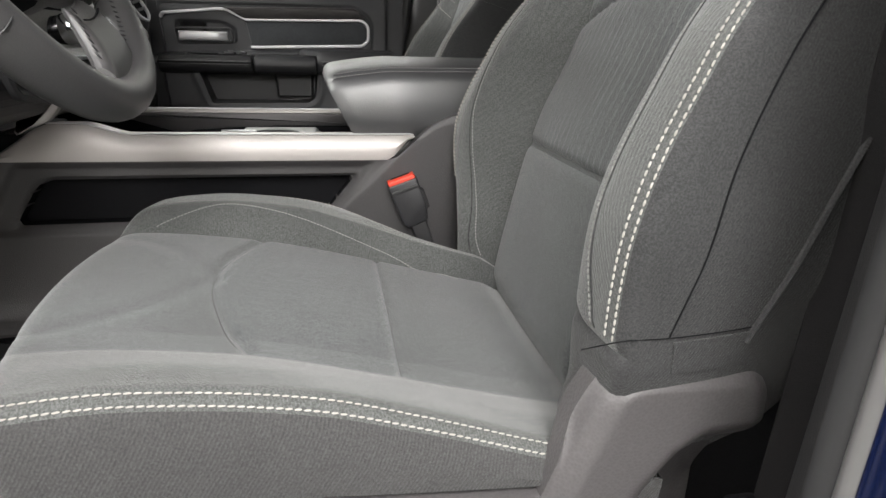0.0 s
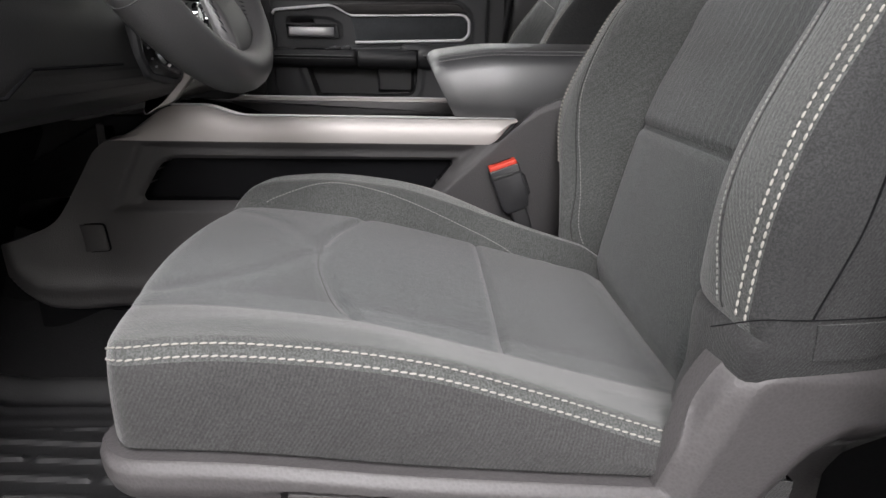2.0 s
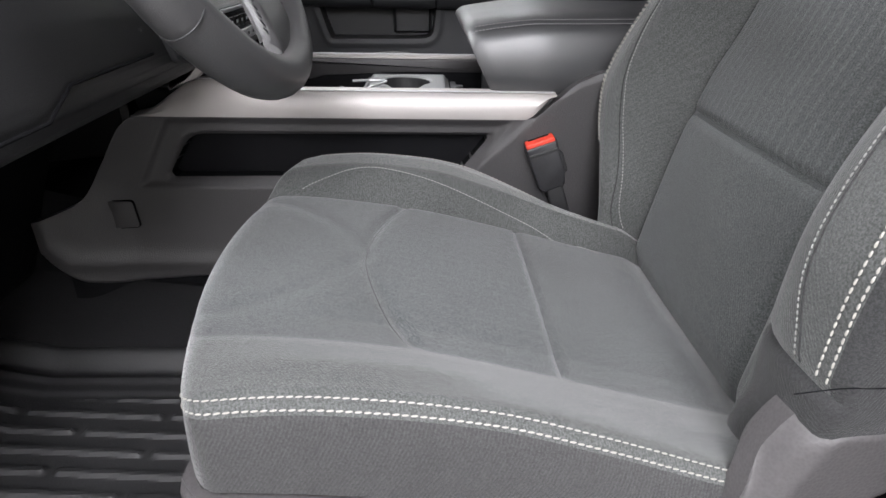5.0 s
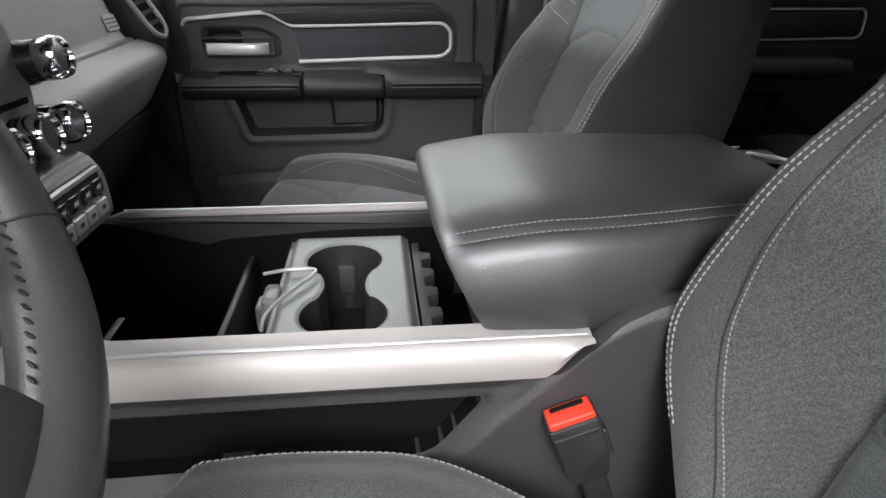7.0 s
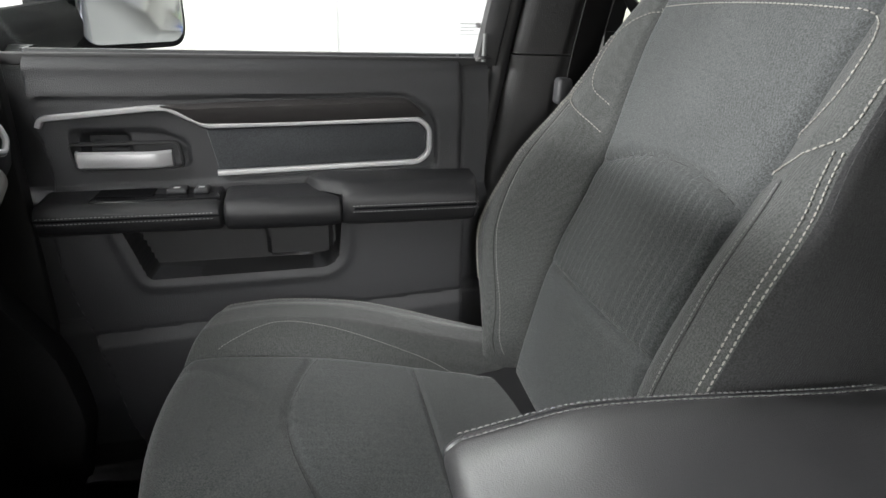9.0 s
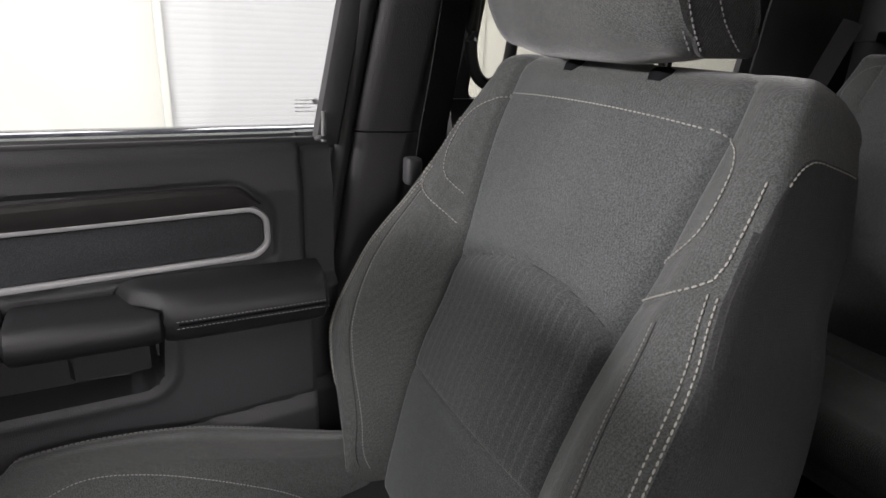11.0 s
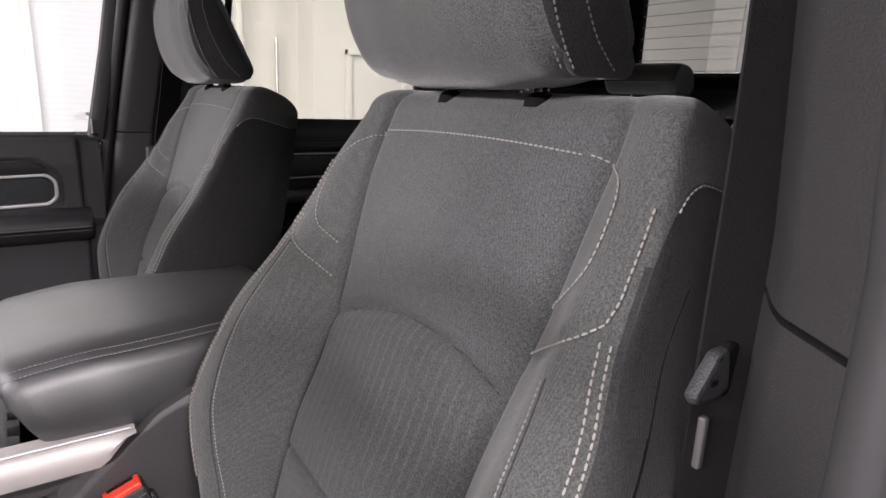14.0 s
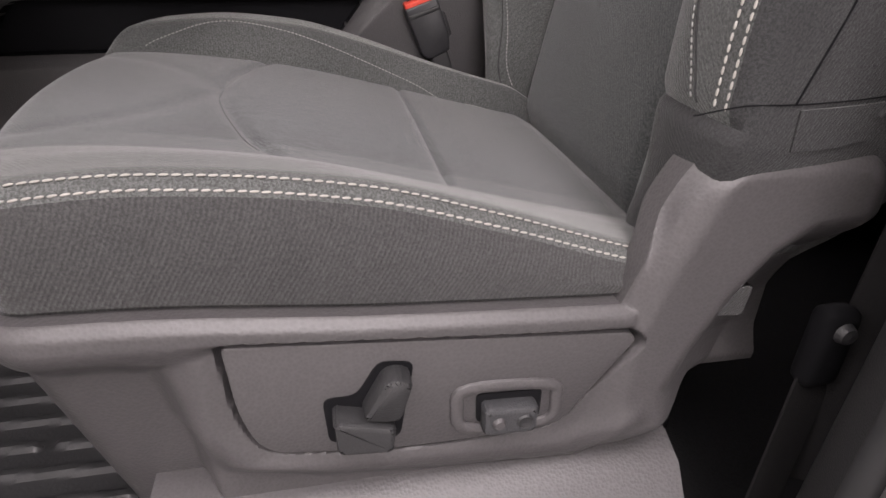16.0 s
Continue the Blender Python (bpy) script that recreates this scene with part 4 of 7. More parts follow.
# inner walls, floor of the open bin, front pocket; black stands in for shade
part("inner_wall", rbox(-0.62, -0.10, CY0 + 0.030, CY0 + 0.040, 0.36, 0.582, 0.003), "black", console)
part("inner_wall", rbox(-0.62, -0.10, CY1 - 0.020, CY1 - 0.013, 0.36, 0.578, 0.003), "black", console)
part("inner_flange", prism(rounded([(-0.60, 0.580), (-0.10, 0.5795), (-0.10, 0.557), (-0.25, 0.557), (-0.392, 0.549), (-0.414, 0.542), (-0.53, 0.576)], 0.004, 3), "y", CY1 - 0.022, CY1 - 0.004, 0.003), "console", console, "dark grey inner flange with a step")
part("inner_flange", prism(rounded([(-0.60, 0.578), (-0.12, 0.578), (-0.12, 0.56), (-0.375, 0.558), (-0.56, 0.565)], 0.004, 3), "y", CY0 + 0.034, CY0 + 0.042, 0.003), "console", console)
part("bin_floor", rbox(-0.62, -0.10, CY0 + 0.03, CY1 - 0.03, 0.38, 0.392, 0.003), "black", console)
part("bin_front", rbox(-0.63, -0.60, CY0 + 0.03, CY1 - 0.03, 0.38, 0.57, 0.003), "dark", console)
part("bin_divider", rbox(-0.36, -0.352, CY0 + 0.04, CY1 - 0.04, 0.38, 0.535, 0.003), "dark", console)
part("bin_lip", prism([(-0.52, 0.47), (-0.47, 0.53), (-0.462, 0.53), (-0.51, 0.47)], "y", CY0 + 0.05, CY0 + 0.17, 0.002), "dark", console)
part("bin_lip", prism([(-0.47, 0.42), (-0.41, 0.48), (-0.40, 0.48), (-0.455, 0.42)], "y", CY0 + 0.05, CY0 + 0.08, 0.002), "dark", console)


# cup holder: a plate with two joined wells
def cup_well(x, y):
    a = np.hypot(x + 0.239, y - 0.474) - 0.0425
    b = np.hypot(x + 0.236, y - 0.352) - 0.0425
    neck = np.maximum(np.abs(x + 0.237) - 0.0215 - 7.0 * (y - 0.412) ** 2, np.abs(y - 0.412) - 0.045)
    return np.minimum(np.minimum(a, b), neck)


def cup_edge(x, y):
    return np.minimum(np.minimum(x + 0.306, -0.163 - x), np.minimum(y - 0.292, 0.546 - y))


def cup_depth(x, y):
    w = cup_well(x, y)
    d = -0.085 * step(-w, 0.0002, 0.004) - 0.010 * (1 - step(cup_edge(x, y), 0.0, 0.014)) ** 2
    return d - 0.0025 * step(0.004 - w, 0, 0.004)


cup = part("cup_holder", field(np.linspace(-0.306, -0.163, 100), np.linspace(0.292, 0.546, 170), lambda u, v, d: (u, v, 0.558 + d), cup_depth, lambda u, v: np.where((cup_well(u, v) < -0.0004) & (cup_edge(u, v) > 0.012), 1, 0), None, cup_well), ["cup", "dark"], console, "light grey twin cup holder with dark wells")
part("front_wall", rbox(-0.308, -0.303, 0.292, 0.546, 0.39, 0.550, 0.002), "cup", cup)
clip = part("tray_latch", rbox(-0.321, -0.303, 0.386, 0.424, 0.520, 0.556, 0.006), "cup", cup, "grey latch with a bright wire")
part("latch_tab", rbox(-0.328, -0.318, 0.389, 0.419, 0.516, 0.545, 0.004), "cup", clip)
part("wire", tube(smooth_path([(-0.322, 0.425, 0.566), (-0.294, 0.436, 0.565), (-0.270, 0.434, 0.565), (-0.272, 0.418, 0.565), (-0.296, 0.378, 0.563), (-0.310, 0.352, 0.558), (-0.314, 0.345, 0.545)], 6), 0.0019, sides=8), "bezel", clip, "bright metal wire")
part("card_comb", prism([(-0.160, 0.300), (-0.150, 0.300)] + [p for k in range(5) for p in ((-0.150, 0.310 + k * 0.045), (-0.138, 0.314 + k * 0.045), (-0.138, 0.330 + k * 0.045), (-0.150, 0.334 + k * 0.045))] + [(-0.150, 0.54), (-0.160, 0.54)], "z", 0.53, 0.545, 0.001), "plastic", console)
part("slot_floor", rbox(-0.162, -0.05, 0.30, 0.54, 0.46, 0.47, 0.002), "black", console)
for x0, x1, y0, y1 in ((-0.252, -0.228, 0.504, 0.518), (-0.281, -0.269, 0.342, 0.364), (-0.205, -0.192, 0.342, 0.364)):
    part("grip_tab", rbox(x0, x1, y0, y1, 0.492, 0.534, 0.0055, 4), "plastic", cup, "rounded rubber grip tab")
plug = thing("charger_plug", "small white and dark charger plug lying in the cup holder", "charger plug", at=(-0.24, 0.4, 0.474))
PA, PD = Vector((-0.222, 0.387, 0.4835)), Vector((-0.033, 0.025, 0.0)).normalized()
part("body", lathe([(0, 0), (0.0078, 0), (0.0092, 0.0015), (0.0092, 0.026), (0.0075, 0.028), (0, 0.028)], tuple(PA), tuple(PD), 20), "icon", plug)
part("collar", lathe([(0, 0), (0.0082, 0), (0.0082, 0.004), (0.006, 0.006), (0, 0.006)], tuple(PA + PD * 0.028), tuple(PD), 20), "bezel", plug)
part("tip", lathe([(0, 0), (0.0062, 0), (0.0062, 0.009), (0.003, 0.012), (0, 0.012)], tuple(PA + PD * 0.034), tuple(PD), 16), "dark", plug)

# padded armrest lid
AY0, AY1 = 0.252, 0.588


def arm_top(x):
    return float(ramp(x, [-0.18, -0.15, -0.10, -0.05, 0.2], [0.668, 0.674, 0.682, 0.687, 0.688]))


def arm_ring(x, k, front):
    """A cross-section of the lid; front: 0 to 1 where it narrows and leans at its nose."""
    back = float(step(x, -0.06, 0.2))
    y0, y1 = AY0 + 0.028 * back, AY1 - 0.022 * back
    yc, hw = (y0 + y1) / 2, (y1 - y0) / 2
    hw = hw * (1 - 0.055 * front)
    top, bot = arm_top(x), 0.578
    prof = [(-hw + 0.012, bot), (-hw + 0.004, bot + 0.010), (-hw - 0.001, bot + 0.030), (-hw + 0.002, top - 0.032), (-hw + 0.010, top - 0.018), (-hw + 0.016, top - 0.0145), (-hw + 0.019, top - 0.0155), (-hw + 0.023, top - 0.0115), (-hw + 0.034, top - 0.006), (-hw + 0.06, top - 0.001), (-hw + 0.10, top + 0.001)]
    prof = prof + [(-a, b) for a, b in reversed(prof)]
    lean_ = 0.042 * float(step(-x, 0.02, 0.14))
    return [Vector((x + lean_ * (1 - (b - bot) / (top - bot)), yc + a, bot + 0.03 + (b - bot - 0.03) * k)) for a, b in prof]


rings = []
for w in np.linspace(math.pi / 2, 0, 10):
    rings.append(arm_ring(-0.138 - 0.016 * math.sin(w), 0.84 + 0.16 * math.cos(w), 0.4 + 0.25 * math.sin(w)))
for x in np.linspace(-0.132, 0.185, 26):
    rings.append(arm_ring(x, 1.0, 0.4 * (1 - float(step(x, -0.15, -0.03)))))
for r in (0.4, 0.8, 1.0):
    rings.append([Vector((0.185 + 0.012 * r, p.y, 0.578 + (p.z - 0.578) * (1 - 0.18 * r * r))) for p in arm_ring(0.185, 1.0, 0)])
arm = part("armrest_lid", loft(rings), "leather", console, "padded black leatherette armrest with stitched edges")
for off, dz in ((0.0145, 0.0146), (0.0255, 0.0102)):
    for sg in (-1, 1):
        line = []
        for x in np.linspace(-0.140, 0.18, 30):
            back = float(step(x, -0.06, 0.2))
            y0, y1 = AY0 + 0.028 * back, AY1 - 0.022 * back
            line.append((x, (y0 + y1) / 2 + sg * ((y1 - y0) / 2 * (1 - 0.022 * (1 - float(step(x, -0.15, -0.03)))) - off), arm_top(x) + 0.0004 - dz))
        part("stitching", stitches(line, [(0, sg * 0.5, 1)] * 30, 0.0048, 0.0034, 0.0007), "thread_grey", arm)
part("armrest_base", rbox(-0.10, 0.2, CY0 + 0.012, CY1 - 0.012, 0.50, 0.582, 0.008), "dark", console)
# rear end: a gloss panel with a cup well inside a chrome frame


def rear_well(x, y):
    return np.hypot(x - 0.253, y - 0.466) - 0.038


rear = part("rear_panel", field(np.linspace(0.198, 0.305, 90), np.linspace(0.29, 0.558, 150), lambda u, v, d: (u, v, 0.653 + d), lambda x, y: -0.055 * step(-rear_well(x, y), 0.0, 0.004), lambda u, v: np.where(rear_well(u, v) < -0.0004, 1, 0), None, rear_well), ["gloss", "black"], console, "gloss black rear panel with a cup well")
part("rear_body", rbox(0.19, 0.30, CY0 + 0.03, CY1 - 0.02, 0.40, 0.59, 0.012), "dark", console)
part("chrome_frame", tube(smooth_path([(0.205, 0.29, 0.656), (0.2085, 0.36, 0.657), (0.206, 0.466, 0.658), (0.195, 0.556, 0.657)], 8), 0.005, 0.003, 8), "chrome", rear, "chrome strip")
part("chrome_frame", tube(smooth_path([(0.195, 0.556, 0.657), (0.23, 0.555, 0.657), (0.263, 0.549, 0.657)], 6), 0.004, 0.003, 8), "chrome", rear, "chrome strip")
part("chrome_frame", tube(smooth_path([(0.203, 0.531, 0.656), (0.262, 0.526, 0.656), (0.267, 0.533, 0.656), (0.297, 0.495, 0.656), (0.303, 0.436, 0.656), (0.303, 0.38, 0.656), (0.29, 0.30, 0.656)], 6), 0.0025, 0.002, 8), "bezel", rear, "thin chrome strip")

# ---- buckle of the driver belt ----


def buckle(x, y, z, tilt, label, scale=1.0):
    ob = thing("belt_buckle", label, "seat belt buckle", "belt buckles", at=(x, y, z - 0.11))
    m = Matrix.Translation((x, y, z)) @ Matrix.Rotation(radians(tilt), 4, "Y") @ Matrix.Scale(scale, 4)
    body = prism(rounded([(-0.022, 0.0), (0.022, 0.0), (0.0215, -0.045), (0.017, -0.066), (-0.013, -0.068), (-0.019, -0.06)], 0.003, 3), "y", -0.013, 0.013, 0.003)
    body.transform(m)
    hull = part("housing", body, "buckle", ob, "scuffed black plastic housing")
    b = rbox(-0.020, 0.020, -0.011, 0.011, -0.006, 0.0055, 0.002, m=m)
    part("release_button", b, "red", ob, "red release button")
    part("slot", rbox(-0.0145, 0.0145, 0.003, 0.0085, 0.0, 0.006, 0.0005, m=m), "black", hull)
    part("ridge", rbox(-0.020, 0.020, -0.0145, -0.012, -0.014, -0.009, 0.001, m=m), "dark", hull)
    part("plate", rbox(0.0195, 0.026, -0.008, 0.008, -0.05, -0.02, 0.003, m=m), "dark", hull)
    st = rbox(-0.010, 0.014, -0.005, 0.005, -0.115, -0.06, 0.003, m=m)
    part("stalk", st, "dark", ob)
    return ob


buckle(-0.047, 0.2235, 0.524, -20, "scuffed black seat belt buckle with red button beside the driver seat")

# ---- cab shell ----
ROOF = 1.335
floor = tagged(part("floor", rbox(-1.3, 1.45, -0.40, 1.28, 0.09, 0.135, 0.004), "carpet", None), "dark carpeted cab floor", "floor", kind="structure")


def mat_depth(x, y):
    """Ribs run fore and aft in staggered lengths; a raised lip goes round."""
    w = (y + 0.06 * x) / 0.036
    rib = 0.5 + 0.5 * np.cos(w * 2 * math.pi)
    odd = np.mod(np.round(w), 2)
    gap = step(np.abs(np.mod(x + 0.11 * odd + 0.05, 0.21) - 0.105), 0.004, 0.012)
    inner = np.minimum(np.minimum(x + 0.93, -0.37 - x), np.minimum(y + 0.27, 0.15 - y))
    d = 0.006 * step(rib, 0.68, 0.9) * gap * step(inner, 0.0, 0.012)
    lip = np.minimum(np.minimum(x + 0.95, -0.34 - x), np.minimum(y + 0.29, 0.232 - y))
    return d + 0.004 * (1 - step(inner, -0.012, 0.0)) + 0.030 * (1 - step(lip, 0.004, 0.03)) + 0.006 * np.exp(-(((y - 0.185) / 0.006) ** 2))


floor_mat = tagged(part("floor_mat", field(np.linspace(-0.95, -0.34, 150), np.linspace(-0.29, 0.232, 170), lambda u, v, d: (u, v, 0.146 + d + 0.05 * max(0.0, (-u - 0.78)) * 4), mat_depth), "mat", None), "worn black rubber floor mat with raised ribs", "floor mat")

roof = tagged(part("ceiling", rbox(-0.75, 1.42, -0.36, 1.2, ROOF, ROOF + 0.04, 0.015), "headliner", None), "dark grey cloth headliner", "ceiling", kind="structure")
# door openings: sills, pillars
tagged(part("sill", rbox(-1.0, 0.14, -0.50, -0.36, 0.06, 0.165, 0.012), "base", None), "dark plastic door sill", "sill", kind="structure")
tagged(part("sill", rbox(-1.0, 1.4, 1.24, 1.32, 0.06, 0.2, 0.012), "dark", None), "dark plastic door sill", "sill", kind="structure")


lean = 0.045
bp = thing("b_pillar", "dark grey plastic door pillar trim with a joint", "door pillar", kind="structure", at=(0.16, -0.36, 0.14))


def pillar_rings(pts, z0, z1, n=16, k=1.0):
    rings = []
    for z in np.linspace(z0, z1, n):
        o = (z - 0.62) * lean * k
        t = max(0.0, z - 0.9) * 0.10
        rings.append([Vector((x + o, y + t, z)) for x, y in pts])
    return rings


trim_plan = rounded([(0.245, -0.285), (0.178, -0.326), (0.162, -0.338), (0.131, -0.384), (0.147, -0.397), (0.28, -0.35)], [0.01, 0.006, 0.006, 0.004, 0.006, 0.01], 4)
part("lower_trim", loft(pillar_rings(trim_plan, 0.16, 0.874)), "pillar", bp)
part("upper_trim", loft(pillar_rings(trim_plan, 0.878, 1.30)), "pillar", bp)
part("joint_gap", loft(pillar_rings([(0.24, -0.295), (0.182, -0.328), (0.138, -0.382), (0.26, -0.35)], 0.87, 0.882)), "black", bp)
seal_plan = rounded([(0.133, -0.380), (0.116, -0.386), (0.110, -0.398), (0.114, -0.409), (0.137, -0.409), (0.162, -0.39)], 0.006, 5)
part("weatherstrip", loft(pillar_rings(seal_plan, 0.15, 1.30, 16, 0.6)), "rubber", bp, "grey rubber door seal")
part("seal_gap", loft(pillar_rings([(0.120, -0.403), (0.119, -0.420), (0.16, -0.420), (0.16, -0.40)], 0.15, 1.30, 16, 0.5)), "black", bp)
seal2 = rounded([(0.116, -0.412), (0.105, -0.4135), (0.1015, -0.419), (0.106, -0.4245), (0.13, -0.426), (0.14, -0.415)], 0.004, 4)
part("jamb_strip", loft(pillar_rings(seal2, 0.15, 1.30, 16, 0.5)), "strip", bp, "pale grey edge strip of the door opening")
jamb = rounded([(0.106, -0.4235), (0.109, -0.432), (0.114, -0.53), (0.15, -0.552), (0.46, -0.55), (0.46, -0.40), (0.15, -0.42)], [0.003, 0.006, 0.02, 0.01, 0.01, 0.01, 0.01], 4)
part("painted_jamb", loft(pillar_rings(jamb, 0.1, 1.30, 16, 0.5)), "paint", bp, "glossy dark blue painted body")
sticker = thing("warning_sticker", "white paper sticker with a yellow edge on the blue door jamb", "sticker", at=(0.1, -0.47, 0.63))
tilt_m = Matrix.Translation((0.1096, -0.463, 0.630)) @ Matrix.Rotation(radians(-8), 4, "X") @ Matrix.Rotation(radians(2.6), 4, "Z")
part("paper", rbox(-0.0008, 0.0008, -0.034, 0.034, -0.04, 0.04, 0.0, m=tilt_m), "icon", sticker)
part("yellow_bar", rbox(-0.0014, 0.0, 0.025, 0.032, -0.037, 0.034, 0.0, m=tilt_m), "dull_yellow", sticker)
for k in range(9):
    part("print_line", rbox(-0.0013, 0.0, -0.026 + 0.004 * (k % 3), 0.019, 0.026 - k * 0.0068, 0.0275 - k * 0.0068, 0.0, m=tilt_m), "cup", sticker)
# A pillar and windscreen frame out of sight ahead, roof rails
tagged(part("a_pillar", tube([(-1.2, -0.40, 0.86), (-0.62, -0.34, 1.33)], 0.05, 0.06), "dark", None), "dark windscreen pillar", "pillar", kind="structure")
tagged(part("a_pillar", tube([(-1.2, 1.24, 0.86), (-0.62, 1.17, 1.33)], 0.05, 0.06), "dark", None), "dark windscreen pillar", "pillar", kind="structure")
tagged(part("roof_rail", tube([(-0.75, -0.37, 1.325), (1.42, -0.37, 1.325)], 0.05, 0.04), "dark", None), "dark roof rail", "roof rail", kind="structure")
tagged(part("roof_rail", tube([(-0.75, 1.20, 1.325), (1.42, 1.20, 1.325)], 0.05, 0.04), "dark", None), "dark roof rail", "roof rail", kind="structure")
tagged(part("firewall", rbox(-1.32, -1.27, -0.4, 1.28, 0.1, 0.85, 0.01), "black", None), "dark firewall ahead of the footwells", "wall", kind="structure")
tagged(part("rear_side_wall", rbox(0.46, 1.42, -0.42, -0.36, 0.1, 0.88, 0.01), "dark", None), "dark rear door seen from inside", "wall", kind="structure")

# unseen rear door glass, its dark tint added to keep lamp light off the bench
M["privacy"] = glass("light_block_glass", (0.16, 0.165, 0.165))
tagged(part("rear_side_window", rbox(0.44, 1.42, -0.40, -0.396, 0.87, 1.33, 0.0), "privacy", None, smooth=False), "unseen rear door window, tinted dark to block light", "window", kind="structure")

# driver belt and its anchors
belt = thing("seat_belt", "grey webbing driver seat belt with a dark guide", "seat belt", "seat belts", at=(0.22, -0.3, 0.2))


def strap(path, w, t=0.0012, along=(1, 0, 0)):
    P = smooth_path(path, 6)
    rings = []
    for i, p in enumerate(P):
        tt = (P[min(i + 1, len(P) - 1)] - P[max(0, i - 1)]).normalized()
        side = Vector(along)
        side = (side - tt * side.dot(tt)).normalized()
        nn = tt.cross(side)
        rings.append([p + side * (w * a) + nn * (t * b) for a, b in ((-0.5, -1), (0.5, -1), (0.5, 1), (-0.5, 1))])
    return loft(rings)


part("webbing", strap([(0.245, -0.275, 1.28), (0.222, -0.296, 1.0), (0.212, -0.302, 0.86), (0.200, -0.308, 0.70), (0.182, -0.316, 0.45), (0.170, -0.318, 0.24)], 0.046, along=(1, -0.5, 0)), "belt", belt)
g = part("belt_guide", prism(rounded([(0.172, 0.820), (0.190, 0.842), (0.201, 0.843), (0.206, 0.818), (0.196, 0.814), (0.176, 0.815)], 0.003, 4), "y", -0.305, -0.296, 0.003), "plastic", belt, "grey triangular belt guide")
part("guide_block", rbox(0.200, 0.222, -0.304, -0.292, 0.812, 0.846, 0.004), "black", belt)
part("guide_slot", rbox(0.184, 0.191, -0.3058, -0.300, 0.824, 0.828, 0.001), "black", g)
part("latch_tongue", rbox(0.187, 0.192, -0.304, -0.299, 0.772, 0.804, 0.0015), "grey_trim", belt, "dull steel tongue")
anc = part("anchor", rbox(0.135, 0.165, -0.318, -0.298, 0.335, 0.40, 0.008, m=None), "black", belt, "black lower belt anchor")
part("anchor_bolt", lathe([(0, 0.006), (0.006, 0.005), (0.008, 0)], (0.15, -0.318, 0.385), (0, -1, 0), 14), "dark", anc)
part("anchor_strap", strap([(0.15, -0.31, 0.34), (0.142, -0.316, 0.28), (0.135, -0.32, 0.2)], 0.03), "belt", anc)

# ---- steering wheel and driver side of the dashboard ----
wheel = thing("steering_wheel", "black leather steering wheel with stitched rim", "steering wheel", at=(-0.41, YD, 0.828))
WB = radians(27)
WC = Vector((-0.41, YD, 0.818))
TURN = -0.6
WU = Vector((-math.sin(WB), 0, math.cos(WB)))
WN = Vector((math.cos(WB), 0, math.sin(WB)))


def wp(a, r, off=0.0):
    """A place on the wheel: angle from the bottom toward the passenger, radius, offset to the driver."""
    return WC + Vector((0, 1, 0)) * (r * math.sin(a)) - WU * (r * math.cos(a)) + WN * off


rim_path, ra, rb = [], [], []
for k in range(72):
    a = 2 * math.pi * k / 72
    rim_path.append(wp(a, 0.178 + 0.002 * math.cos(2 * a)))
    low = float(step(math.cos(a), 0.2, 0.8))
    ra.append(0.0165 + 0.004 * low)
    rb.append(0.0165 + 0.002 * low)
rim = part("rim", tube(rim_path, rb, ra, 16, True, up=tuple(WN)), "wheel", wheel, "black leather rim")


def sector(a0, a1, inner, outer, top, low, n=24, crown=0.0):
    """A curved slab of the wheel between two angles; inner and outer radius follow t = 0 to 1."""
    rings = []
    for t in np.linspace(0, 1, n):
        a, ri, ro = a0 + (a1 - a0) * t, inner(t), outer(t)
        edge = top - crown
        ring = [wp(a, ri, low), wp(a, ri, low + 0.35 * (edge - low)), wp(a, ri + 0.0004, edge - 0.0035), wp(a, ri + 0.0018, edge - 0.001)]
        for u in np.linspace(0.06, 0.94, 9):
            ring.append(wp(a, ri + (ro - ri) * u, top - crown * (2 * u - 1) ** 2))
        rings.append(ring + [wp(a, ro - 0.0018, edge - 0.001), wp(a, ro - 0.0004, edge - 0.0035), wp(a, ro, low + 0.35 * (edge - low)), wp(a, ro, low)])
    return loft(rings)


for sg in (-1, 1):
    part("lower_spoke", sector(TURN + sg * 0.48, TURN + sg * 1.10, lambda t: 0.150 - 0.054 * float(step(t, 0.0, 0.22)), lambda t: 0.180, 0.013, 0.002, crown=0.010), "wheel", wheel, "grey-black leather spoke")
    part("spoke_joint", tube([wp(TURN + sg * a, 0.112, 0.0125) for a in np.linspace(0.58, 1.08, 12)], 0.0012, 0.0008, 6), "black", wheel)
part("hub_skirt", sector(TURN - 0.45, TURN + 0.45, lambda t: 0.06, lambda t: 0.090, -0.008, -0.024), "black", wheel)
for sg in (-1, 1):
    part("side_spoke", sector(TURN + sg * 1.72, TURN + sg * 2.2, lambda t: 0.07, lambda t: 0.172, -0.002, -0.022), "dark", wheel)
hub = part("hub", lathe([(0, 0.031), (0.030, 0.030), (0.055, 0.026), (0.075, 0.017), (0.085, 0.007), (0.089, -0.004), (0.089, -0.02), (0.05, -0.06), (0.0, -0.06)], WC - WN * 0.008, tuple(WN), 48), "wheel", wheel, "black padded hub cover")
arc_r = lambda t: float(ramp(t, [0, 0.12, 0.35, 0.64, 0.85, 1.0], [0.110, 0.106, 0.095, 0.086, 0.090, 0.098]))
part("hub_trim", sector(-1.25, 0.44, lambda t: arc_r(t) - 0.004 - 0.010 * (1 - float(step(t, 0.75, 1.0))), arc_r, 0.008, -0.012, crown=0.003), "grey_trim", wheel, "satin grey trim arc under the hub")
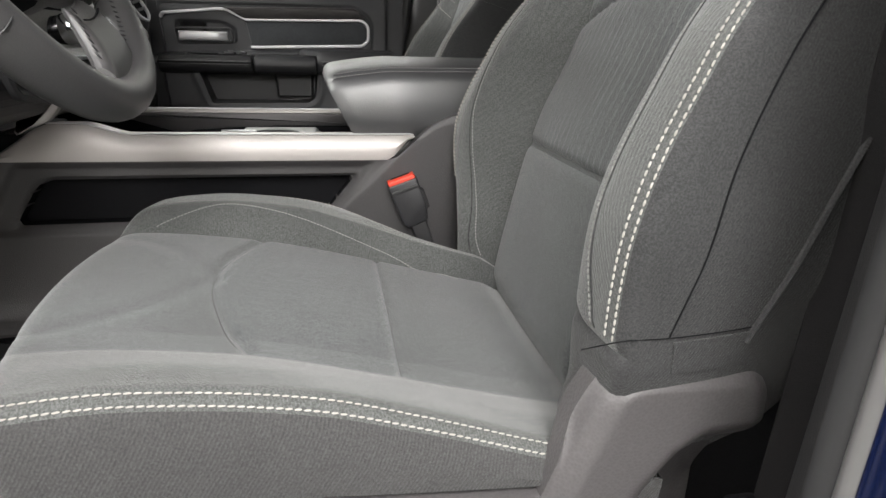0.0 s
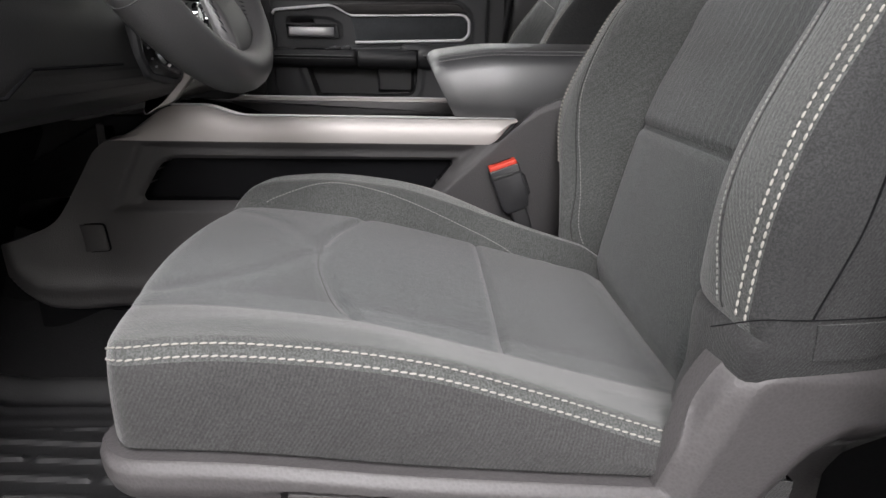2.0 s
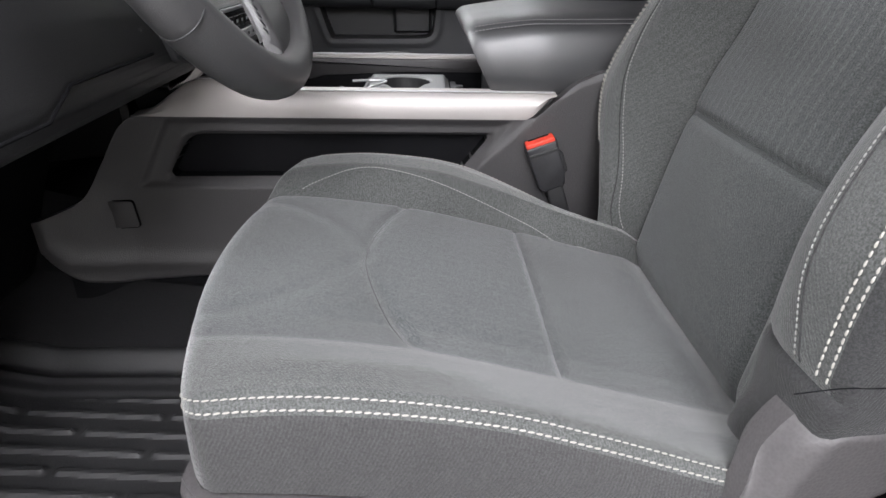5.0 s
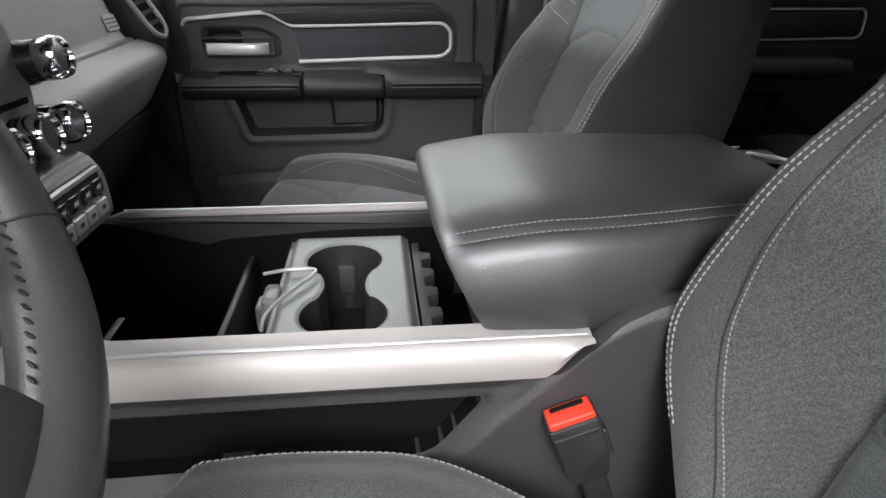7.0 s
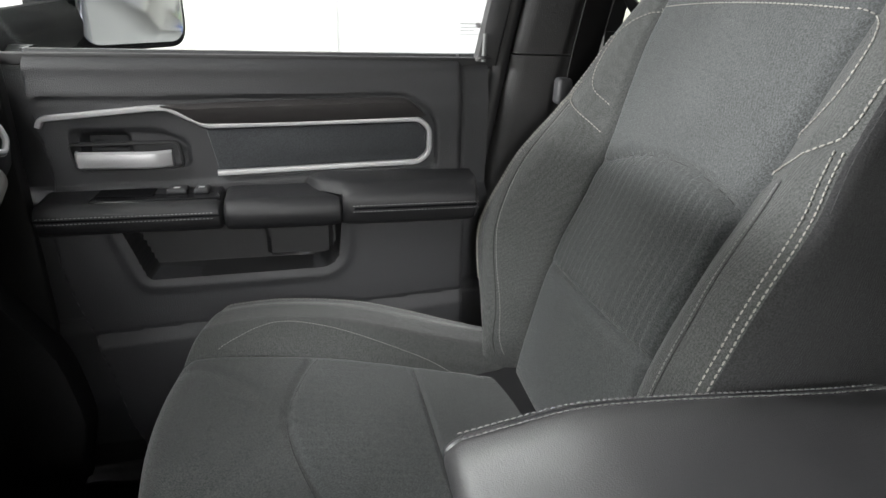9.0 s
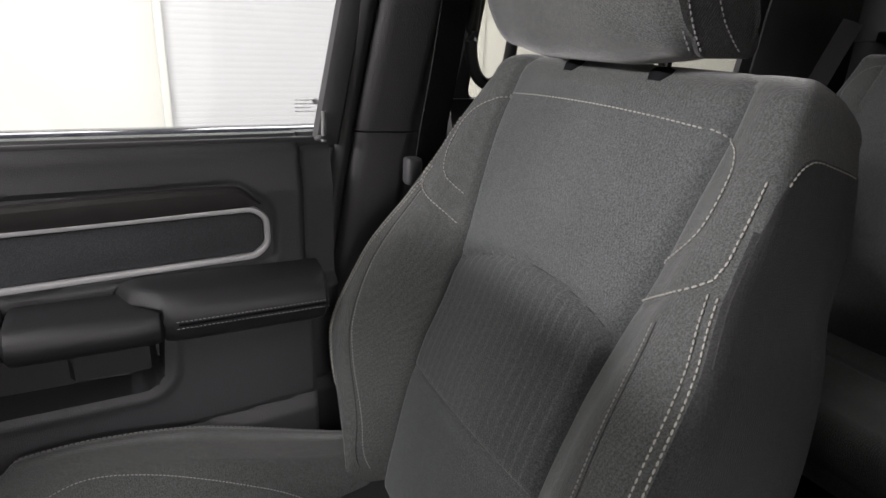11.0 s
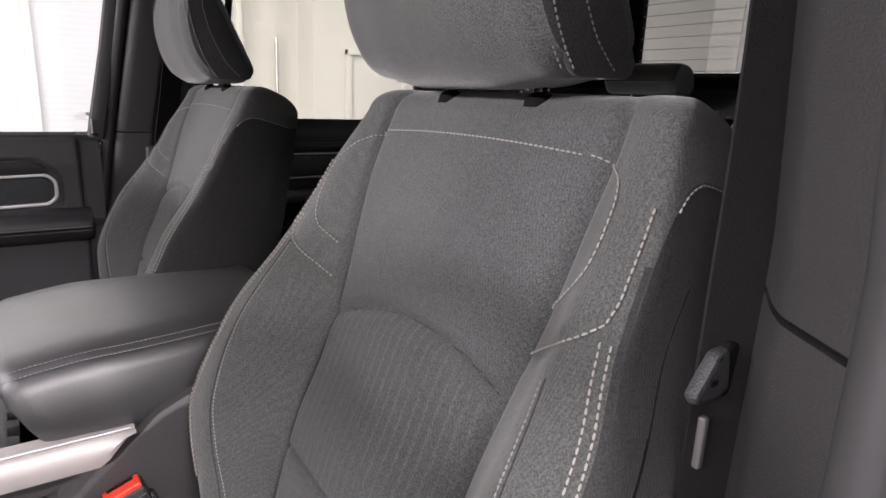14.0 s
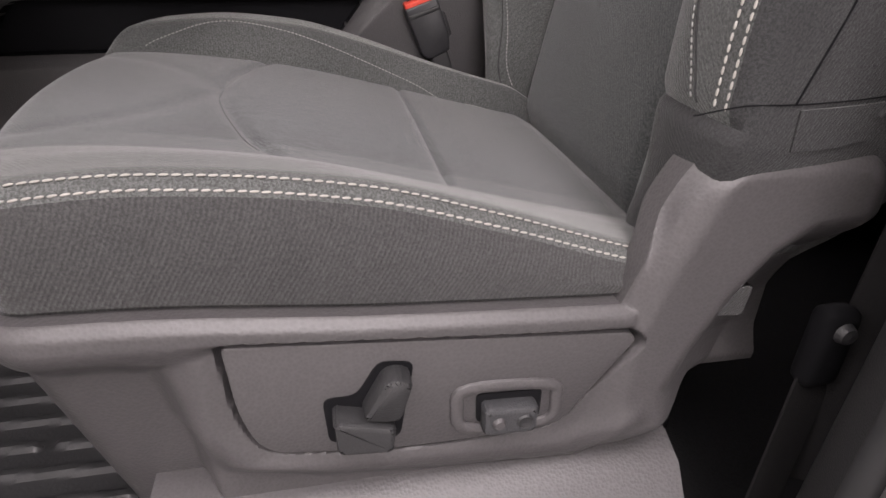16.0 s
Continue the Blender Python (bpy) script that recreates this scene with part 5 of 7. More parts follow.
part("emblem", rbox(-0.02, 0.02, -0.012, 0.012, -0.002, 0.002, 0.001, m=Matrix.Translation(wp(0, 0.01, 0.023)) @ WN.to_track_quat("Z", "Y").to_matrix().to_4x4()), "bezel", hub)
# lacing on the inside of the rim, and the joints of its leather
lace = []
for sg in (-1, 1):
    pts = [wp(TURN + sg * a, 0.1605, 0.005) for a in np.linspace(1.14, 3.1, 60)]
    nor = [(WC - p).normalized() for p in pts]
    lace.append(stitches(pts, nor, 0.0070, 0.0065, 0.0010, lean=0.9))
for sg in (-1, 1):
    pts = [wp(TURN + sg * (0.475 + 0.62 * t), 0.1485 - 0.054 * float(step(t, 0.0, 0.22)), 0.009) for t in np.linspace(0.0, 0.2, 14)]
    lace.append(stitches(pts, [(WN + (WC - p).normalized()).normalized() for p in pts], 0.0070, 0.0065, 0.0010, lean=0.9))
part("lacing", join(lace), "dark", rim)
for a in (1.06, -0.89, 2.3, -2.3):
    ring = [wp(a, 0.178 + 0.0205 * math.cos(w), 0.0185 * math.sin(w)) for w in np.linspace(0, 2 * math.pi, 24)[:-1]]
    part("joint", tube(ring, 0.0007, 0.0007, 6, True), "dark", rim)

column = thing("steering_column", "black plastic column cover with stalk", "steering column", at=(-0.55, YD, 0.7))
part("shroud", loft([[Vector((x, YD + w * math.cos(t), z + h * math.sin(t))) for t in np.linspace(0, 2 * math.pi, 25)[:-1]] for x, z, w, h in ((-0.45, 0.80, 0.05, 0.045), (-0.55, 0.745, 0.065, 0.06), (-0.66, 0.70, 0.075, 0.07))]), "dark", column)
part("stalk", tube([(-0.50, YD + 0.05, 0.79), (-0.50, YD + 0.12, 0.80), (-0.495, YD + 0.15, 0.802)], 0.008, sides=10), "dark", column)

lower_dash = thing("lower_dashboard", "dark plastic dashboard lower panel ahead of the driver", "dashboard", at=(-0.7, 0, 0.5))
prof = [(-0.62, 0.90), (-0.56, 0.82), (-0.505, 0.745), (-0.484, 0.71), (-0.478, 0.645), (-0.492, 0.618), (-0.56, 0.598), (-0.72, 0.565), (-0.90, 0.50), (-0.95, 0.6), (-0.95, 0.92)]
part("knee_panel", prism(rounded(prof, 0.02, 4), "y", -0.38, 0.228, 0.006), "dark", lower_dash)
part("panel_seam", tube([(-0.4775, y, 0.660 - 0.02 * (y < -0.1)) for y in np.linspace(-0.37, 0.06, 12)], 0.0015, 0.0015, 6), "black", lower_dash)
part("under_cover", prism(rounded([(-0.68, 0.575), (-0.74, 0.46), (-0.80, 0.30), (-1.05, 0.2), (-1.25, 0.25), (-1.25, 0.6), (-0.9, 0.56)], 0.02, 3), "y", -0.35, 0.25, 0.006), "black", lower_dash)
sp = part("switch_panel", prism(rounded([(0.088, 0.704), (0.205, 0.706), (0.219, 0.690), (0.213, 0.638), (0.190, 0.630), (0.112, 0.642), (0.092, 0.668)], 0.012, 5), "x", -0.486, -0.4725, 0.002), "plastic", lower_dash, "dark panel with the light switch")
part("panel_field", prism(rounded([(0.096, 0.699), (0.200, 0.700), (0.211, 0.686), (0.206, 0.643), (0.188, 0.637), (0.116, 0.648), (0.099, 0.671)], 0.010, 5), "x", -0.480, -0.4715, 0.0008), "gloss", sp)
SWA = (1, -0.12, 0.12)
lsw = part("light_switch", lathe([(0, 0.024), (0.015, 0.024), (0.0185, 0.020), (0.0195, 0.0), (0.0195, -0.006)], (-0.472, 0.155, 0.679), SWA, 28), "dark", sp, "black rotary switch with a chrome ring")
part("grip_bar", rbox(-0.450, -0.440, 0.1515, 0.1585, 0.664, 0.698, 0.003), "plastic", lsw)
part("ring", lathe([(0.0195, 0.003), (0.0225, 0.006), (0.0255, 0.003), (0.0255, -0.004)], (-0.472, 0.155, 0.679), SWA, 28), "chrome", lsw)
for yy, zz in ((0.114, 0.688), (0.112, 0.676), (0.119, 0.664), (0.128, 0.655)):
    part("mark", rbox(-0.4716, -0.4710, yy - 0.003, yy + 0.003, zz - 0.0012, zz + 0.0012, 0.0), "thread_grey", sp)

# centre stack with its knobs and buttons
stack = thing("centre_stack", "grey dashboard stack with chrome knobs and button rows", "dashboard controls", at=(-0.6, 0.39, 0.58))
sprof = [(-0.57, 0.98), (-0.545, 0.88), (-0.530, 0.80), (-0.522, 0.755), (-0.524, 0.700), (-0.486, 0.690), (-0.474, 0.67), (-0.472, 0.628), (-0.51, 0.605), (-0.66, 0.60), (-0.74, 0.8), (-0.72, 0.98)]
part("body", prism(rounded(sprof, 0.008, 4), "y", 0.262, 0.468, 0.008, 3), "dash", stack, "grey grained stack panel")
part("cheek", prism(rounded([(-0.60, 0.98), (-0.56, 0.86), (-0.535, 0.76), (-0.508, 0.70), (-0.482, 0.672), (-0.482, 0.63), (-0.52, 0.60), (-0.64, 0.575), (-0.72, 0.60), (-0.74, 0.98)], 0.012, 4), "y", 0.238, 0.2625, 0.004), "dark", stack, "dark side panel")
part("silver_edge", prism(rounded([(-0.508, 0.702), (-0.474, 0.674), (-0.470, 0.64), (-0.50, 0.604), (-0.545, 0.588), (-0.515, 0.606), (-0.483, 0.64), (-0.486, 0.670), (-0.516, 0.70)], 0.006, 4), "y", 0.234, 0.25, 0.003), "silver", stack, "satin silver edge")
part("screen", rbox(-0.552, -0.528, 0.285, 0.43, 0.81, 0.93, 0.006, m=None), "screen", stack, "dark touch screen")
part("slot", rbox(-0.526, -0.5205, 0.29, 0.45, 0.742, 0.748, 0.001), "black", stack)


def knob(x, y, z, r):
    q = (1, -0.04, 0.18)
    k = part("control_knob", lathe([(0.0, 0.030), (r * 0.80, 0.030), (r * 0.96, 0.022), (r * 0.97, 0.004), (r * 1.06, 0.0), (r * 1.06, -0.02)], (x, y, z), q, 32), "gloss", stack, "black knob with a chrome rim")
    part("rim", lathe([(r * 0.74, 0.031), (r * 0.80, 0.0345), (r * 0.93, 0.034), (r * 1.02, 0.028), (r * 1.03, 0.016), (r * 0.96, 0.014)], (x, y, z), q, 32), "chrome", k)
    return k


knob(-0.524, 0.474, 0.776, 0.020)
knob(-0.524, 0.477, 0.714, 0.0205)
knob(-0.523, 0.418, 0.714, 0.0205)
knob(-0.523, 0.359, 0.714, 0.0205)
keys = part("button_panel", rbox(-0.478, -0.4715, 0.275, 0.444, 0.633, 0.684, 0.002), "gloss", stack, "gloss black panel of button rows")
part("bright_line", rbox(-0.473, -0.4685, 0.275, 0.440, 0.679, 0.684, 0.001), "bezel", keys, "silver line over the button rows")
for zz, m_ in ((0.664, "gloss"), (0.643, "bezel")):
    for yy in np.linspace(0.286, 0.434, 7):
        bt = part("button", rbox(-0.473, -0.4695 if zz > 0.65 else -0.4688, yy - 0.0108, yy + 0.0108, zz - 0.0075, zz + 0.0075, 0.0012), m_, keys)
        part("mark", rbox(-0.4698 if zz > 0.65 else -0.4691, -0.4693 if zz > 0.65 else -0.4686, yy - 0.004, yy + 0.004, zz - 0.002, zz + 0.002, 0.0), "icon" if zz > 0.65 else "dark", bt)

# passenger side of the dashboard
pdash = thing("passenger_dashboard", "grey padded dashboard with a silver-edged side vent", "dashboard", at=(-0.7, 0.85, 0.6))
DASH = [(-0.115, 0.235), (-0.075, 0.195), (-0.052, 0.150), (-0.046, 0.122), (-0.052, 0.116), (-0.044, 0.108), (-0.012, 0.016), (-0.004, 0.006), (-0.002, -0.001), (0.002, 0.003), (0.024, -0.003), (0.046, -0.016), (0.050, -0.032), (0.040, -0.052), (0.010, -0.102), (-0.006, -0.122), (-0.030, -0.124), (-0.4, -0.124), (-0.4, 0.235)]
DASH_R = [0.02, 0.012, 0.012, 0.005, 0.002, 0.004, 0.01, 0.002, 0.001, 0.003, 0.012, 0.014, 0.014, 0.016, 0.01, 0.003, 0.004, 0.01, 0.01]


def dash_point(y, a, b):
    """A place on the dashboard's section, a towards the seats and b up from the trim line."""
    return Vector((-0.610 - 0.093 * (y - 0.85) + a, y, 0.740 + b))


rings = []
for y in (0.455, 0.5, 0.6, 0.7, 0.8, 0.9, 1.0, 1.03, 1.06, 1.080, 1.090, 1.096):
    end = float(step(y, 1.062, 1.096)) ** 2
    turn = float(step(y, 1.02, 1.06))
    ring = []
    for a, b in rounded(DASH, DASH_R, 4):
        up = 1.0 if b > 0.004 else 0.0
        ring.append(dash_point(y, a - 0.03 * turn * up - 0.012 * end, b * (1 - 0.05 * end)))
    rings.append(ring)
part("padded_panel", loft(rings), "dash", pdash, "padded grained grey dash panel")
part("trim_line", loft([[dash_point(y, a, b) for a, b in ((-0.006, 0.002), (0.002, 0.0005), (0.004, 0.003), (0.002, 0.007), (-0.004, 0.009))] for y in np.linspace(0.47, 1.032, 16)]), "grey_trim", pdash, "satin grey strip")
def badge_point(q, e, c):
    return dash_point(0.985 + q * 0.034, -0.019 - 0.0044 * e + c, 0.036 + e * 0.0125)


badge = part("badge", loft([[badge_point(q, e, c) for q, e in rounded([(-1, -1), (0.9, -1), (1, 1), (-0.9, 1)], 0.3, 3)] for c in (-0.003, 0.0035)]), "bezel", pdash, "plain silver badge")
for k in range(3):
    part("badge_bar", loft([[badge_point(q, e, c) for q, e in ((-0.8, -0.62 + k * 0.5), (0.8, -0.62 + k * 0.5), (0.8, -0.42 + k * 0.5), (-0.8, -0.42 + k * 0.5))] for c in (0.003, 0.0045)]), "grey_trim", badge)
part("panel_seam", tube([dash_point(y, -0.004, -0.1225) for y in np.linspace(0.5, 1.085, 8)], 0.0015, sides=6), "black", pdash)
part("end_cap", prism(rounded([(-0.628, 0.722), (-0.742, 0.945), (-1.0, 0.945), (-1.0, 0.58), (-0.69, 0.60), (-0.640, 0.690)], 0.012, 3), "y", 1.04, 1.168, 0.008), "plastic", pdash, "dark end of the dashboard")
# side vent on the slanting end of the dashboard
VB, VT = Vector((-0.583, 1.082, 0.744)), Vector((-0.69, 1.078, 0.925))
VL = (VT - VB).normalized()
VW = Vector((0.5, 0.86, 0))
VW = (VW - VL * VW.dot(VL)).normalized()
VN = VL.cross(VW)
VN = VN if VN.x > 0 else -VN


def vpt(a, b, c):
    return VB + VL * a + VW * b + VN * c


vlen = (VT - VB).length
vring = [(0.0, 0.0), (0.012, -0.015), (0.03, -0.019), (vlen - 0.03, -0.021), (vlen, -0.015), (vlen, 0.015), (vlen - 0.03, 0.021), (0.03, 0.019), (0.012, 0.015)]
housing = []
for c, g in ((-0.085, 0.040), (-0.05, 0.030), (-0.012, 0.010), (-0.003, 0.0055), (-0.003, 0.003)):
    housing.append([vpt(a + g * (2 * a / vlen - 1), b + g * b / 0.02, c) for a, b in rounded(vring, 0.006, 3)])
part("vent_housing", loft(housing), "plastic", pdash, "dark housing round the vent")
vent = part("side_vent", loft([[vpt(a, b, c) for a, b in rounded(vring, 0.006, 3)] for c in (-0.05, -0.0022)]), "black", pdash, "silver-edged air vent with black slats")
part("vent_rim", tube([vpt(a, b, 0.0) for a, b in rounded(vring, 0.006, 4)], 0.0036, 0.005, 8, True, up=tuple(VN)), "bezel", vent)
for k in range(8):
    c = vpt(0.03 + k * (vlen - 0.05) / 8, 0, -0.001)
    part("slat", loft([[c + VW * s_ + VL * q_ + VN * r_ for q_, r_ in ((-0.003, 0.001), (0.003, 0.004), (0.004, 0.002), (-0.002, -0.001))] for s_ in (-0.018, 0.018)]), "plastic", vent)
part("vent_tab", loft([[vpt(0.11 + a, s_, c) for a, c in ((-0.004, -0.002), (0.004, -0.002), (0.003, 0.007), (-0.003, 0.007))] for s_ in (-0.006, 0.006)]), "bezel", vent)
part("glove_box", prism(rounded([(-0.622, 0.6145), (-0.655, 0.52), (-0.74, 0.40), (-1.1, 0.36), (-1.1, 0.6145)], [0.004, 0.02, 0.02, 0.02, 0.02], 3), "y", 0.56, 1.085, 0.008), "dark", pdash)
tagged(part("kick_panel", prism(rounded([(-0.62, 0.14), (-0.58, 0.30), (-0.60, 0.42), (-0.72, 0.62), (-1.2, 0.62), (-1.2, 0.14)], 0.03, 3), "y", 1.13, 1.2, 0.008), "plastic", None), "dark plastic footwell side panel", "trim", kind="structure")
tagged(part("tunnel", loft([[Vector((x, 0.415 + a * 0.19, 0.10 + b * h)) for a, b in ((-1, 0), (-0.95, 0.6), (-0.7, 0.95), (0, 1), (0.7, 0.95), (0.95, 0.6), (1, 0))] for x, h in ((-1.25, 0.32), (-0.8, 0.20), (-0.3, 0.14), (1.0, 0.12))]), "carpet", None), "dark carpeted floor tunnel", "floor", kind="structure")
tagged(part("floor_hump", rbox(-1.25, -1.0, 0.6, 1.2, 0.1, 0.3, 0.06), "carpet", None), "dark carpet rising to the firewall", "floor", kind="structure")
# ---- passenger door ----
door = thing("passenger_door", "closed dark plastic passenger door with silver trim and padded armrest", "car door", at=(-0.27, 1.19, 0.2))
BEZEL = [(-0.577, 0.757), (-0.572, 0.7685), (-0.43, 0.782), (-0.41, 0.782), (-0.36, 0.757), (-0.05, 0.764), (-0.034, 0.748), (-0.034, 0.712), (-0.05, 0.697), (-0.352, 0.687)]
POCKET = rounded([(-0.486, 0.625), (-0.457, 0.541), (-0.20, 0.545), (-0.182, 0.56), (-0.176, 0.625)], [0.01, 0.008, 0.01, 0.015, 0.01], 4)


def door_depth(x, z):
    """How far the trim stands into the cab from y = 1.20."""
    d = 0.012 + 0 * x
    d = d + 0.012 * step(0.832 - z, 0, 0.05) - 0.026 * step(z, 0.828, 0.858) ** 1.6
    edge = step(x, 0.016, 0.022)
    d = d - 0.008 * edge - 0.005 * np.exp(-(((x - 0.019) / 0.003) ** 2))
    up = sd_poly(x, z, rounded([(-0.585, 0.80), (-0.41, 0.80), (-0.06, 0.805), (-0.018, 0.765), (-0.018, 0.68), (-0.585, 0.665)], 0.02, 4))
    d = d - 0.006 * step(-up, 0, 0.008)
    recess = sd_poly(x, z, rounded([(-0.545, 0.755), (-0.425, 0.755), (-0.385, 0.735), (-0.385, 0.695), (-0.545, 0.69)], 0.014, 4))
    d = d - 0.008 * step(-recess, 0, 0.008)
    dish = sd_poly(x, z, rounded([(-0.535, 0.748), (-0.465, 0.748), (-0.465, 0.70), (-0.535, 0.70)], 0.012, 4))
    d = d - 0.022 * step(-dish, 0, 0.01)
    # armrest shelf and the lower half
    d = d + 0.045 * step(0.66 - z, 0, 0.02) * (1 - edge * 0.6)
    pocket = sd_poly(x, z, POCKET)
    d = d - 0.05 * step(-pocket, 0, 0.0035) + 0.004 * np.exp(-(((pocket - 0.012) / 0.008) ** 2))
    bin2 = sd_poly(x, z, rounded([(-0.294, 0.640), (-0.190, 0.640), (-0.19, 0.556), (-0.290, 0.553)], 0.008, 3))
    d = d + 0.022 * step(-bin2, 0, 0.006)
    low = 0.458 + 0.06 * (x + 0.5)
    d = d - 0.003 * np.exp(-(((z - low) / 0.003) ** 2)) + 0.010 * step(low - z, 0, 0.02)
    front = ramp(z, [0.2, 0.39, 0.58, 0.65, 0.86], [-0.50, -0.528, -0.569, -0.571, -0.588])
    d = d - 0.06 * step(front - x, 0.0, 0.016)
    d = d - 0.03 * step(0.32 - z, 0, 0.12)
    return d


part("trim_panel", field(np.linspace(-0.655, 0.062, 190), np.linspace(0.20, 0.857, 190), lambda u, v, d: (u, 1.20 - d, v), door_depth, lambda u, v: np.where(sd_poly(u, v, POCKET) < -0.003, 1, 0), None, lambda u, v: sd_poly(u, v, POCKET)), ["plastic", "dark"], door, "dark grained plastic door trim")
bz = [(x, 1.20 - float(door_depth(np.array(x), np.array(z))) - 0.004, z) for x, z in rounded(BEZEL, [0, 0.008, 0.006, 0.006, 0.006, 0.012, 0.008, 0.008, 0.012, 0], 4)]
bezel = part("silver_bezel", tube(bz, 0.0042, 0.006, 12, up=(0, 1, 0), power=3.5), "bezel", door, "thin satin silver surround")
part("cloth_insert", prism([(-0.362, 0.752), (-0.055, 0.759), (-0.04, 0.745), (-0.04, 0.714), (-0.053, 0.702), (-0.35, 0.692)], "y", 1.176, 1.19, 0.003), "door_cloth", door, "dark blue-grey padded insert")
rings = []
for x in np.linspace(-0.418, -0.041, 60):
    zt = float(ramp(x, [-0.418, -0.327, -0.103, -0.072, -0.060, -0.041], [0.7865, 0.790, 0.7955, 0.795, 0.789, 0.771]))
    zb = float(ramp(x, [-0.418, -0.405, -0.36, -0.05, -0.041], [0.784, 0.781, 0.760, 0.768, 0.769]))
    t_ = zt - zb
    rings.append([Vector((x, y, z)) for y, z in ((1.188, zt), (1.176, zt - 0.001), (1.1725, zt - min(0.002, 0.1 * t_)), (1.169, zt - min(0.0065, 0.4 * t_)), (1.1705, zb + 0.1 * t_), (1.1725, zb), (1.188, zb))])
part("upper_strip", loft(rings), "wood", door, "dark metallic accent strip")
h = part("door_handle", loft([[Vector((x, 1.168 - b + 0.004 * k, 0.713 + a)) for a, b in ((-0.011, 0.0), (-0.012, 0.006), (-0.009, 0.011), (0.0, 0.013), (0.009, 0.011), (0.012, 0.006), (0.011, 0.0))] for x, k in ((-0.535, 2), (-0.53, 0), (-0.44, -1), (-0.425, 0), (-0.41, 2))]), "bezel", door, "silver inside door handle")
part("handle_frame", tube([(x, 1.180, z) for x, z in rounded([(-0.545, 0.732), (-0.402, 0.734), (-0.398, 0.698), (-0.54, 0.695)], 0.008, 4)], 0.003, 0.004, 6, True, up=(0, 1, 0)), "dark", door)
# armrest in three lengths


def pad(name, x0, x1, zt, zb, yin, mat_, label, rr=0.012):
    prof = rounded([(1.165, zb - 0.004), (yin + 0.012, zb), (yin, (zt + zb) / 2), (yin + 0.010, zt), (1.165, zt + 0.004)], [0.002, rr, rr, rr, 0.002], 5)
    rings = []
    for x, k in ((x0, 0.8), (x0 + 0.004, 0.95), (x0 + 0.012, 1.0), ((x0 + x1) / 2, 1.0), (x1 - 0.012, 1.0), (x1 - 0.004, 0.95), (x1, 0.8)):
        cy, cz0 = 1.165, (zt + zb) / 2
        rings.append([Vector((x, cy + (y - cy) * (0.5 + 0.5 * k), cz0 + (z - cz0) * k)) for y, z in prof])
    return part(name, loft(rings), mat_, door, label)


a1 = pad("front_armrest", -0.580, -0.343, 0.666, 0.623, 1.092, "vinyl", "black padded armrest with two stitched rows")
for zz in (0.653, 0.645):
    part("stitching", stitches([(x, 1.0925, zz) for x in np.linspace(-0.575, -0.35, 12)], [(0, -1, 0.1)] * 12, 0.005, 0.0034, 0.0006), "thread_grey", a1)
part("seam", tube([(x, 1.0928, 0.649) for x in np.linspace(-0.577, -0.346, 8)], 0.0016, sides=6), "black", a1)
pad("pull_handle", -0.340, -0.1765, 0.667, 0.622, 1.088, "vinyl", "black pull handle")
rings = []
for x in (-0.228, -0.226, -0.221, -0.214, -0.205, -0.195, -0.186, -0.178, -0.1755, -0.174, -0.165, -0.14, -0.1, -0.06, -0.02, 0.01, 0.022, 0.028, 0.030):
    yin = float(ramp(x, [-0.228, -0.226, -0.221, -0.214, -0.205, -0.195, -0.185, -0.174, -0.16], [1.164, 1.153, 1.142, 1.131, 1.121, 1.112, 1.103, 1.094, 1.0875])) + 0.02 * float(step(x, 0.016, 0.032)) ** 2
    zt = float(ramp(x, [-0.228, -0.222, -0.21, -0.19, 0.03], [0.670, 0.678, 0.684, 0.686, 0.683]))
    zb = 0.660 if x < -0.176 else 0.622
    zm = zb + 0.42 * (zt - zb)
    prof = rounded([(1.166, zb - 0.002), (yin + 0.012, zb), (yin, zm), (yin + 0.004, zt - 0.016), (yin + 0.022, zt - 0.001), (1.166, zt + 0.003)], [0.0, 0.010, 0.012, 0.012, 0.016, 0.0], 5)
    rings.append([Vector((x, min(y, 1.166), z)) for y, z in prof])
a3 = part("rear_armrest", loft(rings), "vinyl", door, "black padded armrest with two stitched rows")
for zz in (0.656, 0.647):
    part("stitching", stitches([(x, 1.0872, zz) for x in np.linspace(-0.165, 0.03, 12)], [(0, -1, 0.1)] * 12, 0.005, 0.0034, 0.0006), "thread_grey", a3)
part("seam", tube([(x, 1.0880, 0.6515) for x in np.linspace(-0.160, 0.022, 8)], 0.0016, sides=6), "black", a3)
swp = part("switch_panel", rbox(-0.515, -0.345, 1.112, 1.175, 0.655, 0.6685, 0.004), "gloss", door, "gloss black window switch panel")
part("pull_cup", rbox(-0.51, -0.435, 1.13, 1.165, 0.6685, 0.6705, 0.001), "black", swp)
for xx, ww in ((-0.405, 0.014), (-0.372, 0.010)):
    sk = part("window_switch", rbox(xx - ww, xx + ww, 1.135, 1.16, 0.668, 0.676, 0.003), "plastic", swp)
    part("mark", rbox(xx - 0.004, xx + 0.004, 1.140, 1.146, 0.6762, 0.6768, 0.0002), "icon", sk)
part("lock_pin", tube([(0.0515, 1.188, 0.848), (0.0520, 1.188, 0.889)], 0.0034, sides=12), "cup", door, "pale lock pin")
part("pin_collar", lathe([(0.0, 0.004), (0.009, 0.003), (0.013, 0)], (0.0515, 1.188, 0.853), (0, 0, 1), 16), "dark", door)
